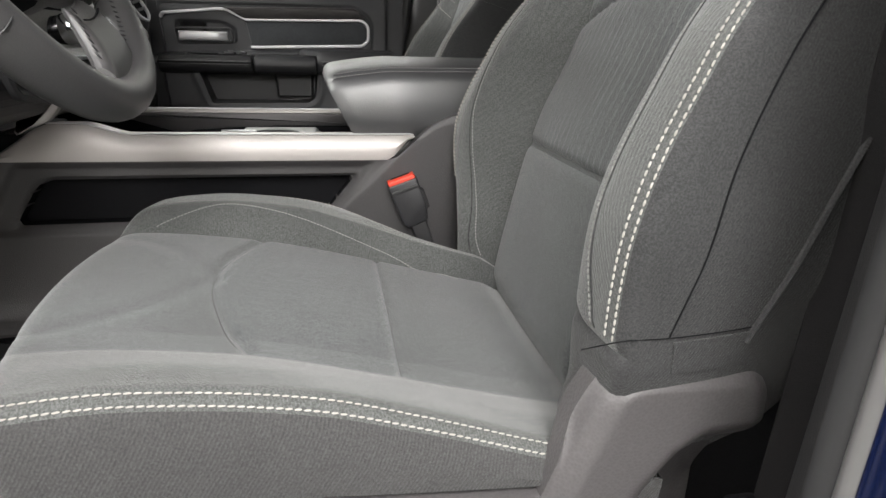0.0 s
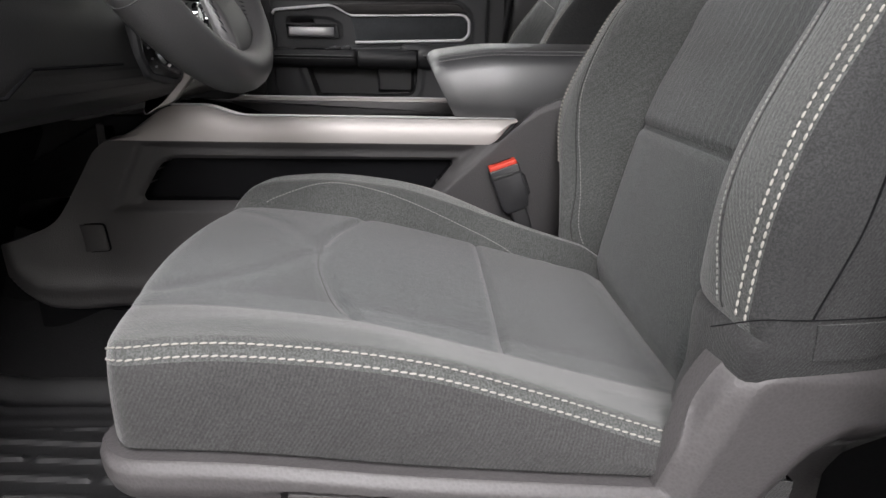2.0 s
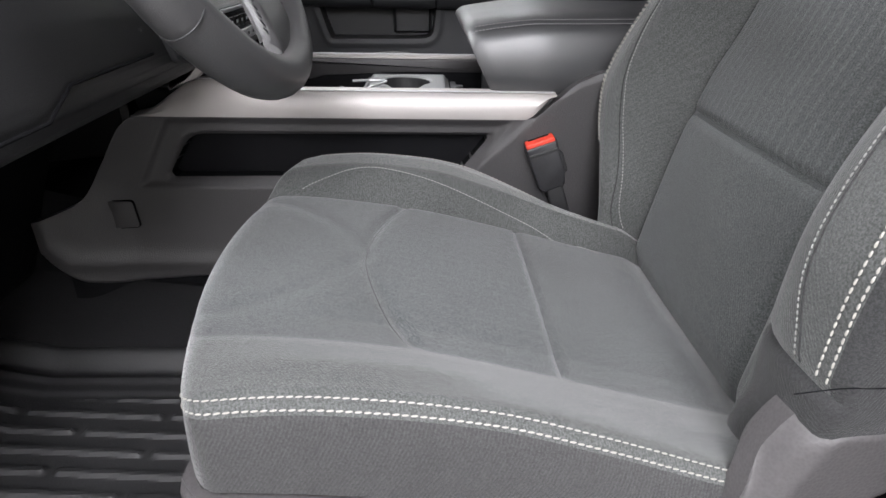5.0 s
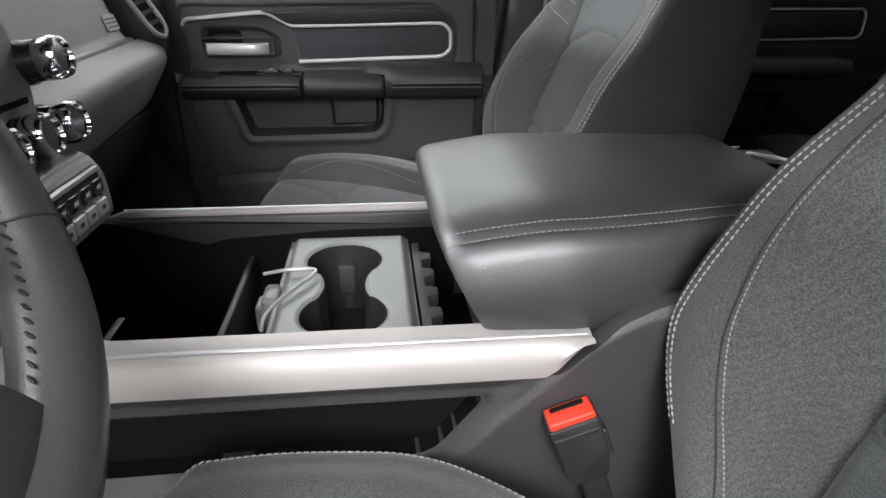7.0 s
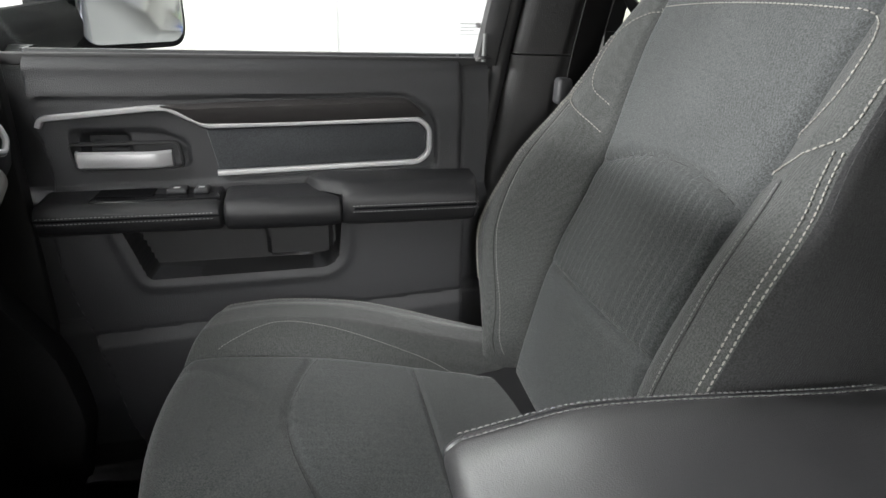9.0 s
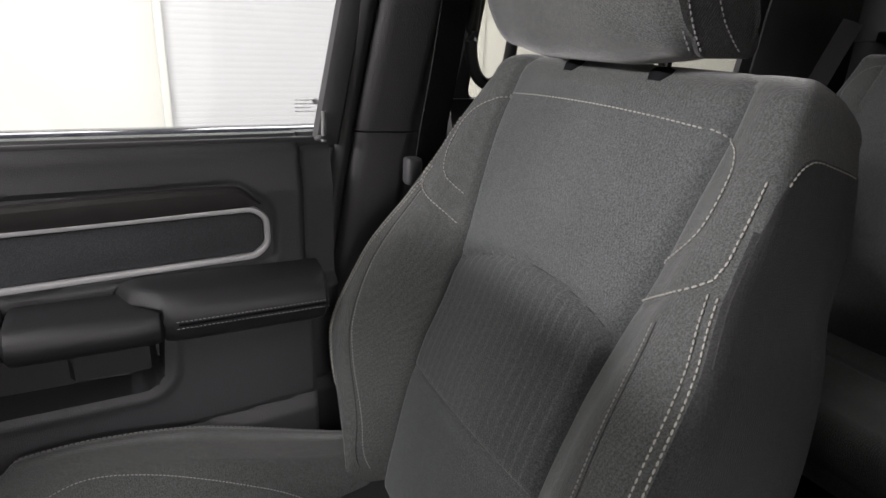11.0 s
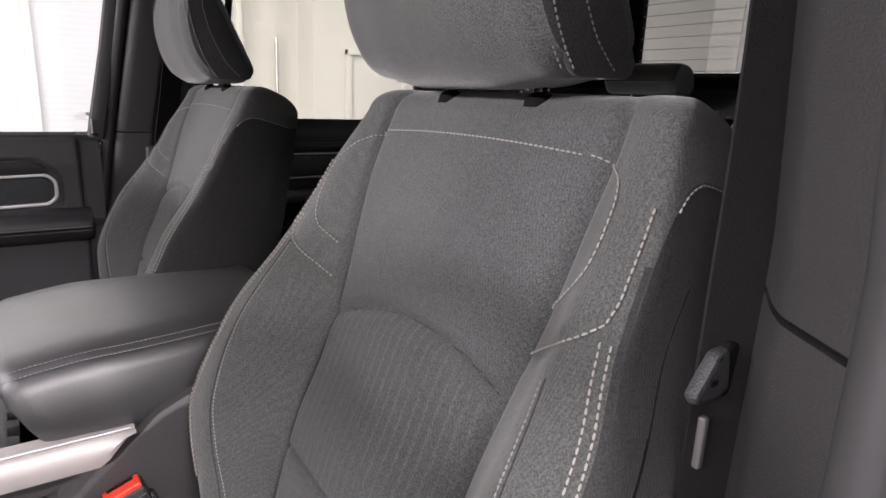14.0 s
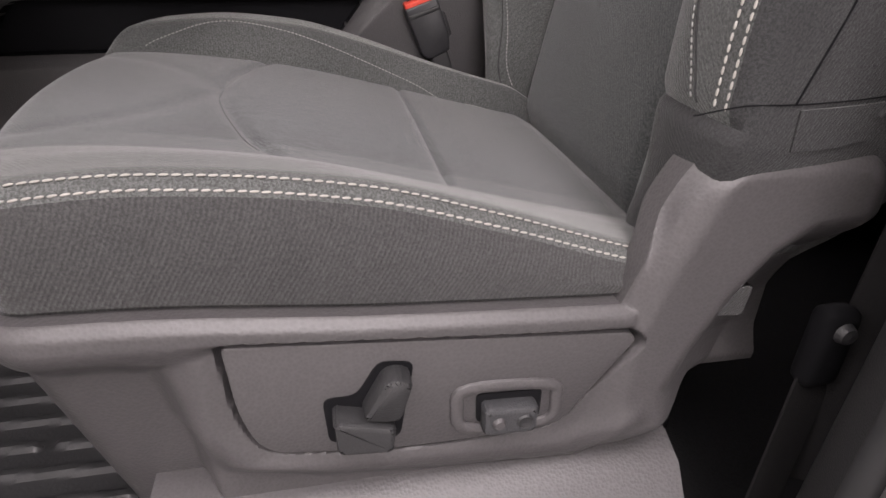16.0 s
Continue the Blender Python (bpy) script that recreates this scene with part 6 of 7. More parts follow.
# glass and its frame
part("window_frame", tube([(0.059, 1.205, 0.845), (0.10, 1.198, 1.05), (0.142, 1.185, 1.30)], 0.014, 0.02, 8), "rubber", door, "dark rubber window frame")
part("belt_strip", rbox(-0.62, 0.075, 1.203, 1.2125, 0.836, 0.853, 0.003), "rubber", door, "dark rubber strip along the window")
part("front_edge", rbox(-1.2, -0.612, 1.176, 1.20, 0.16, 0.854, 0.004), "dark", door)
wnd = part("window_glass", prism([(-1.0, 0.83), (0.08, 0.83), (0.16, 1.31), (-0.62, 1.31)], "y", 1.213, 1.217), "glass", door, "clear side glass", smooth=False)
wnd.visible_shadow = False
for r_, (w_, n_) in enumerate(((0.030, 4), (0.034, 5), (0.024, 3), (0.030, 4))):
    for k in range(n_):
        part("print_bar", rbox(0.018 + k * w_ / n_, 0.018 + (k + 0.7) * w_ / n_, 1.2105, 1.2118, 0.901 - r_ * 0.005, 0.9025 - r_ * 0.005, 0.0), "mark", wnd)
part("print_mark", lathe([(0.002, 0), (0.0042, 0), (0.0042, 0.001), (0.002, 0.001)], (0.047, 1.2115, 0.900), (0, -1, 0), 18), "mark", wnd)

# mirror outside the passenger window
mir = thing("side_mirror", "dark door mirror housing with a pale reflection", "car mirror", at=(-0.55, 1.45, 0.85))
mm = Matrix.Translation((-0.5325, 1.605, 0.975)) @ Vector((0.84, -0.54, 0.0)).to_track_quat("Z", "Y").to_matrix().to_4x4()
for nm, hw, hh, rr, z0, z1, m_ in (("housing", 0.138, 0.145, 0.05, -0.11, 0.0, "black"), ("mirror_glass", 0.127, 0.134, 0.042, 0.0005, 0.004, "chrome")):
    bm = prism(rounded([(-hw, -hh), (hw, -hh), (hw, hh), (-hw, hh)], rr, 8), "z", z0, z1, 0.0015)
    bm.transform(mm)
    part(nm, bm, m_, mir, "mirror glass" if nm == "mirror_glass" else "")
part("arm", tube([(-0.66, 1.26, 0.86), (-0.62, 1.50, 0.88)], 0.03, 0.04), "black", mir)

# pillar between the doors on the passenger side
bpp = thing("b_pillar", "dark plastic door pillar trim beside the passenger seat", "door pillar", kind="structure", at=(0.15, 1.2, 0.14))


def prings(pts, z0, z1, n=12):
    rings = []
    for z in np.linspace(z0, z1, n):
        o = (z - 0.86) * 0.17 if z > 0.5 else -0.061 + (z - 0.5) * 0.05
        t = -max(0.0, z - 0.86) * 0.10
        rings.append([Vector((x + o, y + t, z)) for x, y in pts])
    return rings


pplan = rounded([(0.098, 1.225), (0.101, 1.198), (0.115, 1.186), (0.180, 1.175), (0.195, 1.19), (0.27, 1.235), (0.27, 1.27), (0.1, 1.27)], [0.004, 0.008, 0.01, 0.012, 0.01, 0.02, 0.01, 0.01], 4)
part("lower_trim", loft(prings(pplan, 0.16, 0.858)), "pillar", bpp)
part("upper_trim", loft(prings(pplan, 0.861, 1.32)), "pillar", bpp)
sealp = rounded([(0.073, 1.225), (0.073, 1.203), (0.088, 1.196), (0.100, 1.204), (0.1, 1.225)], 0.006, 4)
part("weatherstrip", loft(prings(sealp, 0.15, 1.32)), "rubber", bpp, "grey rubber door seal")
pbelt = thing("seat_belt", "dark webbing passenger seat belt with height adjuster", "seat belt", "seat belts", at=(0.22, 1.16, 0.2))
part("webbing", strap([(0.238, 1.165, 1.062), (0.222, 1.163, 0.95), (0.203, 1.161, 0.84), (0.19, 1.158, 0.70), (0.18, 1.155, 0.40), (0.18, 1.155, 0.25)], 0.050, along=(1, 0.25, 0)), "belt", pbelt)
part("d_ring", tube([(x, 1.158, z) for x, z in rounded([(0.205, 1.058), (0.268, 1.062), (0.268, 1.078), (0.205, 1.074)], 0.006, 4)], 0.006, 0.005, 8, True, up=(0, 1, 0)), "dark", pbelt, "dark belt ring")
part("adjuster", rbox(0.222, 0.246, 1.155, 1.18, 1.08, 1.16, 0.006), "black", pbelt)
part("belt_guide", rbox(0.155, 0.178, 1.13, 1.155, 0.79, 0.83, 0.006), "plastic", pbelt)
part("lower_loop", tube([(0.10, 1.10, 0.40), (0.085, 1.09, 0.44), (0.10, 1.085, 0.50)], 0.012), "dark", pbelt)
grab = thing("grab_handle", "dark plastic loop handle on the door pillar", "grab handle", at=(0.33, 1.2, 1.0))
part("loop", tube(smooth_path([(0.33, 1.20, 1.27), (0.30, 1.185, 1.20), (0.277, 1.188, 1.02), (0.283, 1.19, 0.952), (0.312, 1.195, 0.926), (0.345, 1.20, 0.945), (0.362, 1.208, 1.0), (0.39, 1.22, 1.2), (0.40, 1.235, 1.27)], 6), 0.010, 0.009, 10), "dark", grab)

# ---- rear door on the passenger side ----
rdoor = thing("rear_door", "closed dark plastic rear door with silver-edged insert", "car door", at=(0.7, 1.28, 0.2))
RWIN = rounded([(0.335, 0.893), (0.998, 0.893), (1.060, 1.288), (0.40, 1.288)], [0.02, 0.012, 0.05, 0.02], 6)


def rdoor_depth(x, z):
    d = 0.012 + 0.01 * step(0.87 - z, 0, 0.03)
    up = sd_poly(x, z, rounded([(0.40, 0.81), (0.99, 0.81), (1.0, 0.79), (1.0, 0.71), (0.40, 0.70)], 0.012, 3))
    d = d - 0.006 * step(-up, 0, 0.008)
    d = d + 0.04 * step(0.66 - z, 0, 0.02)
    pk = sd_poly(x, z, rounded([(0.42, 0.60), (0.80, 0.60), (0.78, 0.50), (0.45, 0.50)], 0.02, 3))
    return d - 0.035 * step(-pk, 0, 0.01)


part("trim_panel", field(np.linspace(0.30, 1.38, 150), np.linspace(0.2, 0.893, 90), lambda u, v, d: (u, 1.30 - d, v), rdoor_depth), "dark", rdoor)
part("cloth_insert", prism([(0.45, 0.782), (0.972, 0.786), (0.985, 0.775), (0.985, 0.738), (0.97, 0.73), (0.45, 0.722)], "y", 1.276, 1.292, 0.003), "side", rdoor)
part("silver_bezel", tube([(x, 1.279, z) for x, z in rounded([(0.40, 0.788), (0.98, 0.792), (0.99, 0.78), (0.99, 0.735), (0.978, 0.725), (0.40, 0.716)], 0.01, 4)], 0.003, 0.005, 8, up=(0, 1, 0)), "bezel", rdoor, "thin satin silver surround")
part("armrest", rbox(0.42, 0.93, 1.19, 1.28, 0.645, 0.685, 0.015), "leather", rdoor)
part("upper_strip", prism(rounded([(0.40, 0.822), (0.95, 0.826), (0.98, 0.806), (0.40, 0.80)], 0.006, 3), "y", 1.274, 1.292, 0.003), "dark", rdoor)
# wall round the rear window: a frame with a real opening


def frame_with_hole(outer, hole, a, b):
    """Ring between two outlines in x and z, from y = a to b."""
    n = len(hole)
    out = []
    cx, cz_ = sum(p[0] for p in hole) / n, sum(p[1] for p in hole) / n
    x0, x1, z0, z1 = outer
    for px, pz in hole:
        dx, dz = px - cx, pz - cz_
        k = min((x1 - cx) / dx if dx > 1e-9 else 1e9, (x0 - cx) / dx if dx < -1e-9 else 1e9, (z1 - cz_) / dz if dz > 1e-9 else 1e9, (z0 - cz_) / dz if dz < -1e-9 else 1e9)
        out.append((cx + dx * k, cz_ + dz * k))
    verts = [(p[0], y, p[1]) for y in (a, b) for ring in (out, hole) for p in ring]
    faces = []
    for i in range(n):
        j = (i + 1) % n
        faces.append((i, j, n + j, n + i))
        faces.append((2 * n + j, 2 * n + i, 3 * n + i, 3 * n + j))
        faces.append((n + i, n + j, 3 * n + j, 3 * n + i))
        faces.append((j, i, 2 * n + i, 2 * n + j))
    bm = from_lists(verts, faces)
    bmesh.ops.recalc_face_normals(bm, faces=bm.faces)
    return bm


part("window_frame", frame_with_hole((0.29, 1.45, 0.885, 1.36), RWIN, 1.299, 1.313), "headliner", rdoor, "dark window surround")
rw = part("window_glass", prism([(0.33, 0.885), (1.03, 0.885), (1.095, 1.30), (0.38, 1.30)], "y", 1.318, 1.322), "tinted", rdoor, "tinted side glass", smooth=False)
rw.visible_shadow = False

# ---- rear wall of the cab and its sliding window ----
rwall = thing("rear_wall", "dark cloth cab rear wall with a sliding window", "rear wall", kind="structure", at=(1.4, 0.42, 0.2))
part("lower_wall", rbox(1.385, 1.42, -0.40, 1.32, 0.1, 1.035, 0.006), "headliner", rwall)
part("upper_wall", rbox(1.385, 1.42, -0.40, 1.32, 1.285, 1.37, 0.006), "headliner", rwall)
for y0, y1 in ((1.215, 1.32), (-0.40, -0.36)):
    part("side_wall", rbox(1.38, 1.42, y0, y1, 1.02, 1.30, 0.006), "headliner", rwall)
for yc in (0.725, 0.13):
    part("slider_post", rbox(1.378, 1.41, yc - 0.024, yc + 0.024, 1.02, 1.30, 0.005), "black", rwall)
part("sill", rbox(1.372, 1.40, -0.36, 1.24, 1.02, 1.045, 0.006), "black", rwall)
part("slider_rail", rbox(1.374, 1.39, 0.13, 0.725, 1.045, 1.06, 0.003), "gloss", rwall)
part("corner_trim", prism([(1.03, 0.88), (1.085, 1.30), (1.40, 1.30), (1.40, 0.88)], "y", 1.292, 1.2985, 0.002), "headliner", rwall)
rg = part("rear_glass", rbox(1.395, 1.399, -0.36, 1.22, 1.04, 1.29, 0.0), "glass", rwall, "clear rear glass with fine heater lines", smooth=False)
rg.visible_shadow = False
for k in range(7):
    zz = 1.065 + k * 0.03
    for ya, yb in ((0.75, 1.215), (0.155, 0.70), (-0.35, 0.105)):
        part("heater_line", rbox(1.3935, 1.3945, ya, yb, zz, zz + 0.0013, 0.0), "mark", rg)

# ---- rear bench ----
RT = radians(21)


def rbx(y, h, d):
    return Vector((1.03 + h * math.sin(RT) - d * math.cos(RT), y, 0.47 + h * math.cos(RT) + d * math.sin(RT)))


def rear_back(y0, y1, name, label, insert=True, top=0.575):
    seat = thing(name, label, "car seat", "rear seats", at=(1.05, (y0 + y1) / 2, 0.2))
    yc, hw = (y0 + y1) / 2, (y1 - y0) / 2
    hs = np.linspace(-0.04, top - 0.03, 90)
    q = np.linspace(-1, 1, 81)
    rings = []

    def prof(a, h):
        e = np.abs(a)
        d = 0.012 * (1 - e**2) - 0.03 * step(e, 0.86, 1.0) ** 2
        if insert:
            I = 0.60 + 0.08 * step(h, 0.3, 0.5)
            d = d + 0.022 * step(e, I, I + 0.2) * (1 - step(h, 0.3, 0.55)) - 0.006 * np.exp(-(((e - I) / 0.025) ** 2))
            ah = 0.37 + 0.03 * (1 - (a / 0.62) ** 2)
            ins_ = step(I - e, 0, 0.05)
            d = d - 0.005 * ins_ * np.exp(-(((h - ah) / 0.006) ** 2)) - 0.004 * ins_ * np.exp(-(((h - 0.2) / 0.006) ** 2))
        return d

    def shape(h):
        return hw * (1 - 0.10 * float(step(h, top - 0.16, top)) ** 1.3)

    for h in hs:
        d = prof(q, h)
        w = shape(h)
        loop = [(w * a, b) for a, b in zip(q, d)]
        loop += [(w, -0.06), (w * 0.97, -0.10), (0, -0.11), (-w * 0.97, -0.10), (-w, -0.06)]
        rings.append([rbx(yc + a, h, b) for a, b in loop])
    for t in np.linspace(0, math.pi / 2, 8)[1:]:
        h, k = top - 0.03 + 0.03 * math.sin(t), max(0.08, math.cos(t))
        d = prof(q, top - 0.03)
        w = shape(top - 0.03) * (1 - 0.06 * (1 - k))
        loop = [(w * a, -0.05 + (b + 0.05) * k) for a, b in zip(q, d)]
        loop += [(w, -0.05 - 0.01 * k), (w * 0.97, -0.05 - 0.05 * k), (0, -0.05 - 0.06 * k), (-w * 0.97, -0.05 - 0.05 * k), (-w, -0.05 - 0.01 * k)]
        rings.append([rbx(yc + a, h, b) for a, b in loop])
    nq = len(q)

    def slot(a, b):
        if insert and b < nq and abs(q[b]) < 0.62 and a < len(hs):
            return 1
        return 0

    bk = part("backrest", loft(rings, (True, True), slot), ["bolster", "insert"], seat)
    if insert:
        rows = []
        for sg in (-1, 1):
            P = smooth_path([(sg * a, h, 0) for a, h in ((0.66, 0.385), (0.80, 0.40), (0.96, 0.415))], 6)
            rows.append(stitches([rbx(yc + shape(p[1]) * p[0], p[1], float(prof(np.array(p[0]), p[1])) + 0.001) for p in P], [(-1, 0, 0.3)] * len(P), 0.006, 0.004, 0.0007))
            P = smooth_path([(sg * a, h, 0) for a, h in ((0.68, 0.42), (0.82, 0.45), (0.86, 0.49), (0.78, 0.53), (0.5, 0.54), (0, 0.541))], 6)
            rows.append(stitches([rbx(yc + shape(p[1]) * p[0], p[1], float(prof(np.array(p[0]), p[1])) + 0.001) for p in P], [(-1, 0, 0.3)] * len(P), 0.006, 0.004, 0.0006))
        part("stitching", join(rows), "thread_grey", bk)
    return seat, bk


def hx(y, h, d, hc=0.575):
    """Headrests stand more upright than the backrest under them."""
    b = rbx(y, hc, 0.0)
    return Vector((b.x - 0.015 + (h - hc) * 0.06 - d, y, b.z + (h - hc)))


def rear_headrest(seat, yc, w, h0, h1, hc=0.575):
    prof = rounded([(0.030, h0), (0.045, h0 + 0.03), (0.050, h1 - 0.05), (0.03, h1), (-0.03, h1 - 0.01), (-0.05, h1 - 0.06), (-0.04, h0)], 0.025, 4)
    rings = []
    for s in np.concatenate([[-1, -0.985, -0.95, -0.88], np.linspace(-0.75, 0.75, 9), [0.88, 0.95, 0.985, 1]]):
        k = 1 - 0.03 * float(step(abs(s), 0.5, 0.95)) - 0.13 * float(step(abs(s), 0.92, 1.0))
        hm = (h0 + h1) / 2
        rings.append([hx(yc + s * w / 2, hm + (h - hm) * k, d * k, hc) for d, h in prof])
    part("headrest", loft(rings), "bolster", seat, "dark cloth headrest")
    for sg in (-1, 1):
        y = yc + sg * w * 0.21
        part("headrest_post", tube([hx(y, hc - 0.03, -0.005, hc), hx(y, h0 + 0.02, -0.005, hc)], 0.006, sides=10), "chrome", seat)
        part("post_collar", lathe([(0, 0.006), (0.016, 0.005), (0.02, 0)], hx(y, hc - 0.003, -0.005, hc), (0, 0, 1), 16), "plastic", seat)


rs, rsb = rear_back(0.735, 1.215, "bench_seat", "dark grey cloth rear seat beside the passenger door")
rear_headrest(rs, 0.955, 0.225, 0.588, 0.806)
rc, rcb = rear_back(0.335, 0.725, "bench_seat", "dark grey cloth centre rear seat with a fold-down armrest", False, 0.55)
part("folded_armrest", loft([[rbx(0.53 + a, h, d) for a, d in ((-w, -0.01), (-w + 0.01, 0.014), (w - 0.01, 0.014), (w, -0.01))] for h, w in ((0.03, 0.118), (0.04, 0.125), (0.40, 0.125), (0.44, 0.118), (0.45, 0.10))]), "insert", rcb)
part("armrest_gap", loft([[rbx(0.53 + a, h, d) for a, d in ((-w, -0.02), (-w, 0.0125), (w, 0.0125), (w, -0.02))] for h, w in ((0.0, 0.1275), (0.4525, 0.1275))]), "black", rcb)
rear_headrest(rc, 0.53, 0.21, 0.565, 0.645, 0.55)
part("belt_bezel", tube(smooth_path([rbx(0.735, 0.553, -0.06), rbx(0.70, 0.556, -0.02), rbx(0.62, 0.556, -0.02), rbx(0.60, 0.554, -0.06), rbx(0.64, 0.553, -0.085), rbx(0.71, 0.552, -0.085)], 5, True), 0.007, 0.005, 8, True), "plastic", rc, "grey belt exit bezel")
rd, rdb = rear_back(-0.33, 0.325, "bench_seat", "dark grey cloth rear seat behind the driver")
rear_headrest(rd, -0.06, 0.225, 0.588, 0.806)
# cushions
for y0, y1, nm in ((0.43, 1.215, "beside the door"), (-0.33, 0.42, "behind the driver")):
    cushion = thing("rear_cushion", "dark grey cloth rear seat cushion " + nm, "car seat", "rear seat cushions", at=(0.85, (y0 + y1) / 2, 0.2))
    yc, hw = (y0 + y1) / 2, (y1 - y0) / 2
    q = np.linspace(-1, 1, 61)
    rings = []
    for t in np.linspace(math.pi / 2, 0, 9)[:-1]:
        rings.append((0.72 - 0.035 * math.sin(t), max(0.1, math.cos(t))))
    rings += [(x, 1.0) for x in np.linspace(0.72, 1.06, 40)]
    out = []
    for x, k in rings:
        xe = max(x, 0.72)
        e = np.abs(q)
        z = ramp(xe, [0.72, 0.78, 0.88, 1.0, 1.06], [0.485, 0.492, 0.487, 0.47, 0.455]) + 0.022 * step(e, 0.62, 0.85) * float(step(1.05 - xe, 0, 0.2)) - 0.012 * step(e, 0.9, 1.0) ** 2
        z = z - 0.006 * np.exp(-(((e - 0.62) / 0.03) ** 2)) - 0.004 * np.exp(-(((xe - 0.90 + 0.02 * (1 - q * q)) / 0.006) ** 2)) * (e < 0.62)
        loop = [(hw * a, b) for a, b in zip(q, z)] + [(hw, 0.44), (hw * 0.98, 0.36), (0, 0.355), (-hw * 0.98, 0.36), (-hw, 0.44)]
        out.append([Vector((x, yc + a, 0.42 + (b - 0.42) * k)) for a, b in loop])
    part("cushion", loft(out), "bolster", cushion)
    part("plinth", rbox(0.76, 1.1, y0 + 0.02, y1 - 0.02, 0.135, 0.365, 0.02), "black", cushion)
    edge = [(0.712, yc + hw * a, 0.463) for a in np.linspace(-0.95, 0.95, 30)]
    part("stitching", stitches(edge, [(-0.8, 0, 0.5)] * 30, 0.006, 0.004, 0.0006), "thread_grey", cushion)
tagged(part("seat_pedestal", rbox(-0.30, 0.12, YD - 0.2, YD + 0.2, 0.135, 0.40, 0.02), "black", None), "dark metal seat pedestal under the driver seat", "seat frame")
tagged(part("seat_pedestal", rbox(-0.36, 0.12, YP - 0.22, YP + 0.22, 0.135, 0.42, 0.02), "dark", None), "dark metal seat pedestal under the passenger seat", "seat frame")
rbelt = thing("seat_belt", "grey webbing centre rear belt with a steel tongue", "seat belt", "seat belts", at=(1.05, 0.68, 0.4))
part("webbing", strap([rbx(0.665, 0.556, -0.02), rbx(0.665, 0.54, 0.016), rbx(0.672, 0.40, 0.02), rbx(0.668, 0.25, 0.02), rbx(0.668, 0.15, 0.02), rbx(0.668, -0.01, 0.02)], 0.048, along=(0, 1, 0)), "belt", rbelt)
part("stopper", lathe([(0, 0), (0.02, 0), (0.026, 0.006), (0.02, 0.014), (0, 0.014)], rbx(0.668, 0.185, 0.018), (-math.cos(RT), 0, math.sin(RT)), 16), "black", rbelt)
part("tongue", loft([[rbx(0.668 + a, h, d) for a, d in ((-w, 0.024), (w, 0.024), (w, 0.028), (-w, 0.028))] for h, w in ((0.17, 0.022), (0.155, 0.02), (0.15, 0.013), (0.125, 0.013))]), "steel", rbelt, "steel tongue")
buckle(0.965, 0.755, 0.522, -55, "black rear belt buckle with red button lying on the cushion", 0.8)
sbelt = thing("seat_belt", "grey webbing rear belt beside the rear door", "seat belt", "seat belts", at=(1.1, 1.24, 0.5))
part("webbing", strap([(1.265, 1.235, 1.06), (1.225, 1.25, 0.95), (1.205, 1.262, 0.85), (1.2, 1.265, 0.5)], 0.042, along=(0.6, -0.8, 0)), "belt", sbelt)

# ---- the bay round the truck ----
tagged(part("ground", rbox(-12, 14, -9, 9, -0.62, -0.55, 0.0), "concrete", None), "grey concrete workshop floor", "ground", kind="structure")
tagged(part("bay_ceiling", rbox(-12, 14, -9, 9, 3.7, 3.8, 0.0), "wall", None), "white workshop ceiling", "ceiling", kind="structure")
tagged(part("wall_far", rbox(-12, 14, 7.0, 7.2, -0.55, 3.7, 0.0), "wall", None), "white painted workshop wall", "wall", kind="structure")
tagged(part("wall_near", rbox(-12, 14, -8.2, -8.0, -0.55, 3.7, 0.0), "wall", None), "white painted workshop wall", "wall", kind="structure")
tagged(part("wall_rear", rbox(11.0, 11.2, -9, 9, -0.55, 3.7, 0.0), "wall", None), "white painted workshop wall", "wall", kind="structure")
tagged(part("wall_front", rbox(-9.2, -9.0, -9, 9, -0.55, 3.7, 0.0), "wall", None), "white painted workshop wall", "wall", kind="structure")
# roller shutter on the far wall
rsh = thing("roller_shutter", "white ribbed roller shutter in the wall", "roller shutter", "roller shutters", at=(1.2, 6.9, -0.55))
k = 0
z = -0.45
while z < 3.2:
    part("slat", prism(rounded([(6.90, z), (6.8986, z + 0.01), (6.8986, z + 0.05), (6.90, z + 0.06)], 0.003, 2), "x", 0.17, 2.15, 0.0), "shutter", rsh)
    z += 0.0602
part("curtain", rbox(0.15, 2.15, 6.8997, 6.93, -0.5, 3.25, 0.0), "shutter", rsh)
part("guide_rail", rbox(2.13, 2.2, 6.85, 6.99, -0.55, 3.3, 0.01), "wall", rsh)
part("guide_rail", rbox(0.10, 0.17, 6.85, 6.99, -0.55, 3.3, 0.01), "wall", rsh)
tagged(part("drain_pipe", tube([(2.62, 6.93, -0.55), (2.62, 6.93, 1.6)], 0.02), "steel", None), "thin grey pipe on the wall", "pipe")
tagged(part("wall_corner", rbox(2.92, 14, 6.55, 7.05, -0.55, 3.7, 0.0), "wall", None), "white painted workshop wall", "wall", kind="structure")
dr = thing("workshop_door", "closed white painted door in the workshop wall", "door", at=(3.8, 6.5, -0.55))
part("leaf", rbox(3.40, 4.14, 6.51, 6.56, -0.55, 1.44, 0.004), "door", dr)
part("frame", rbox(3.34, 3.40, 6.48, 6.56, -0.55, 1.50, 0.004), "door", dr)
part("frame", rbox(4.14, 4.20, 6.48, 6.56, -0.55, 1.50, 0.004), "door", dr)
part("lintel", rbox(3.34, 4.20, 6.46, 6.56, 1.44, 1.50, 0.004), "door", dr)
for zz in (1.15, 0.25, -0.3):
    part("hinge", rbox(4.06, 4.10, 6.50, 6.512, zz, zz + 0.12, 0.002), "steel", dr)
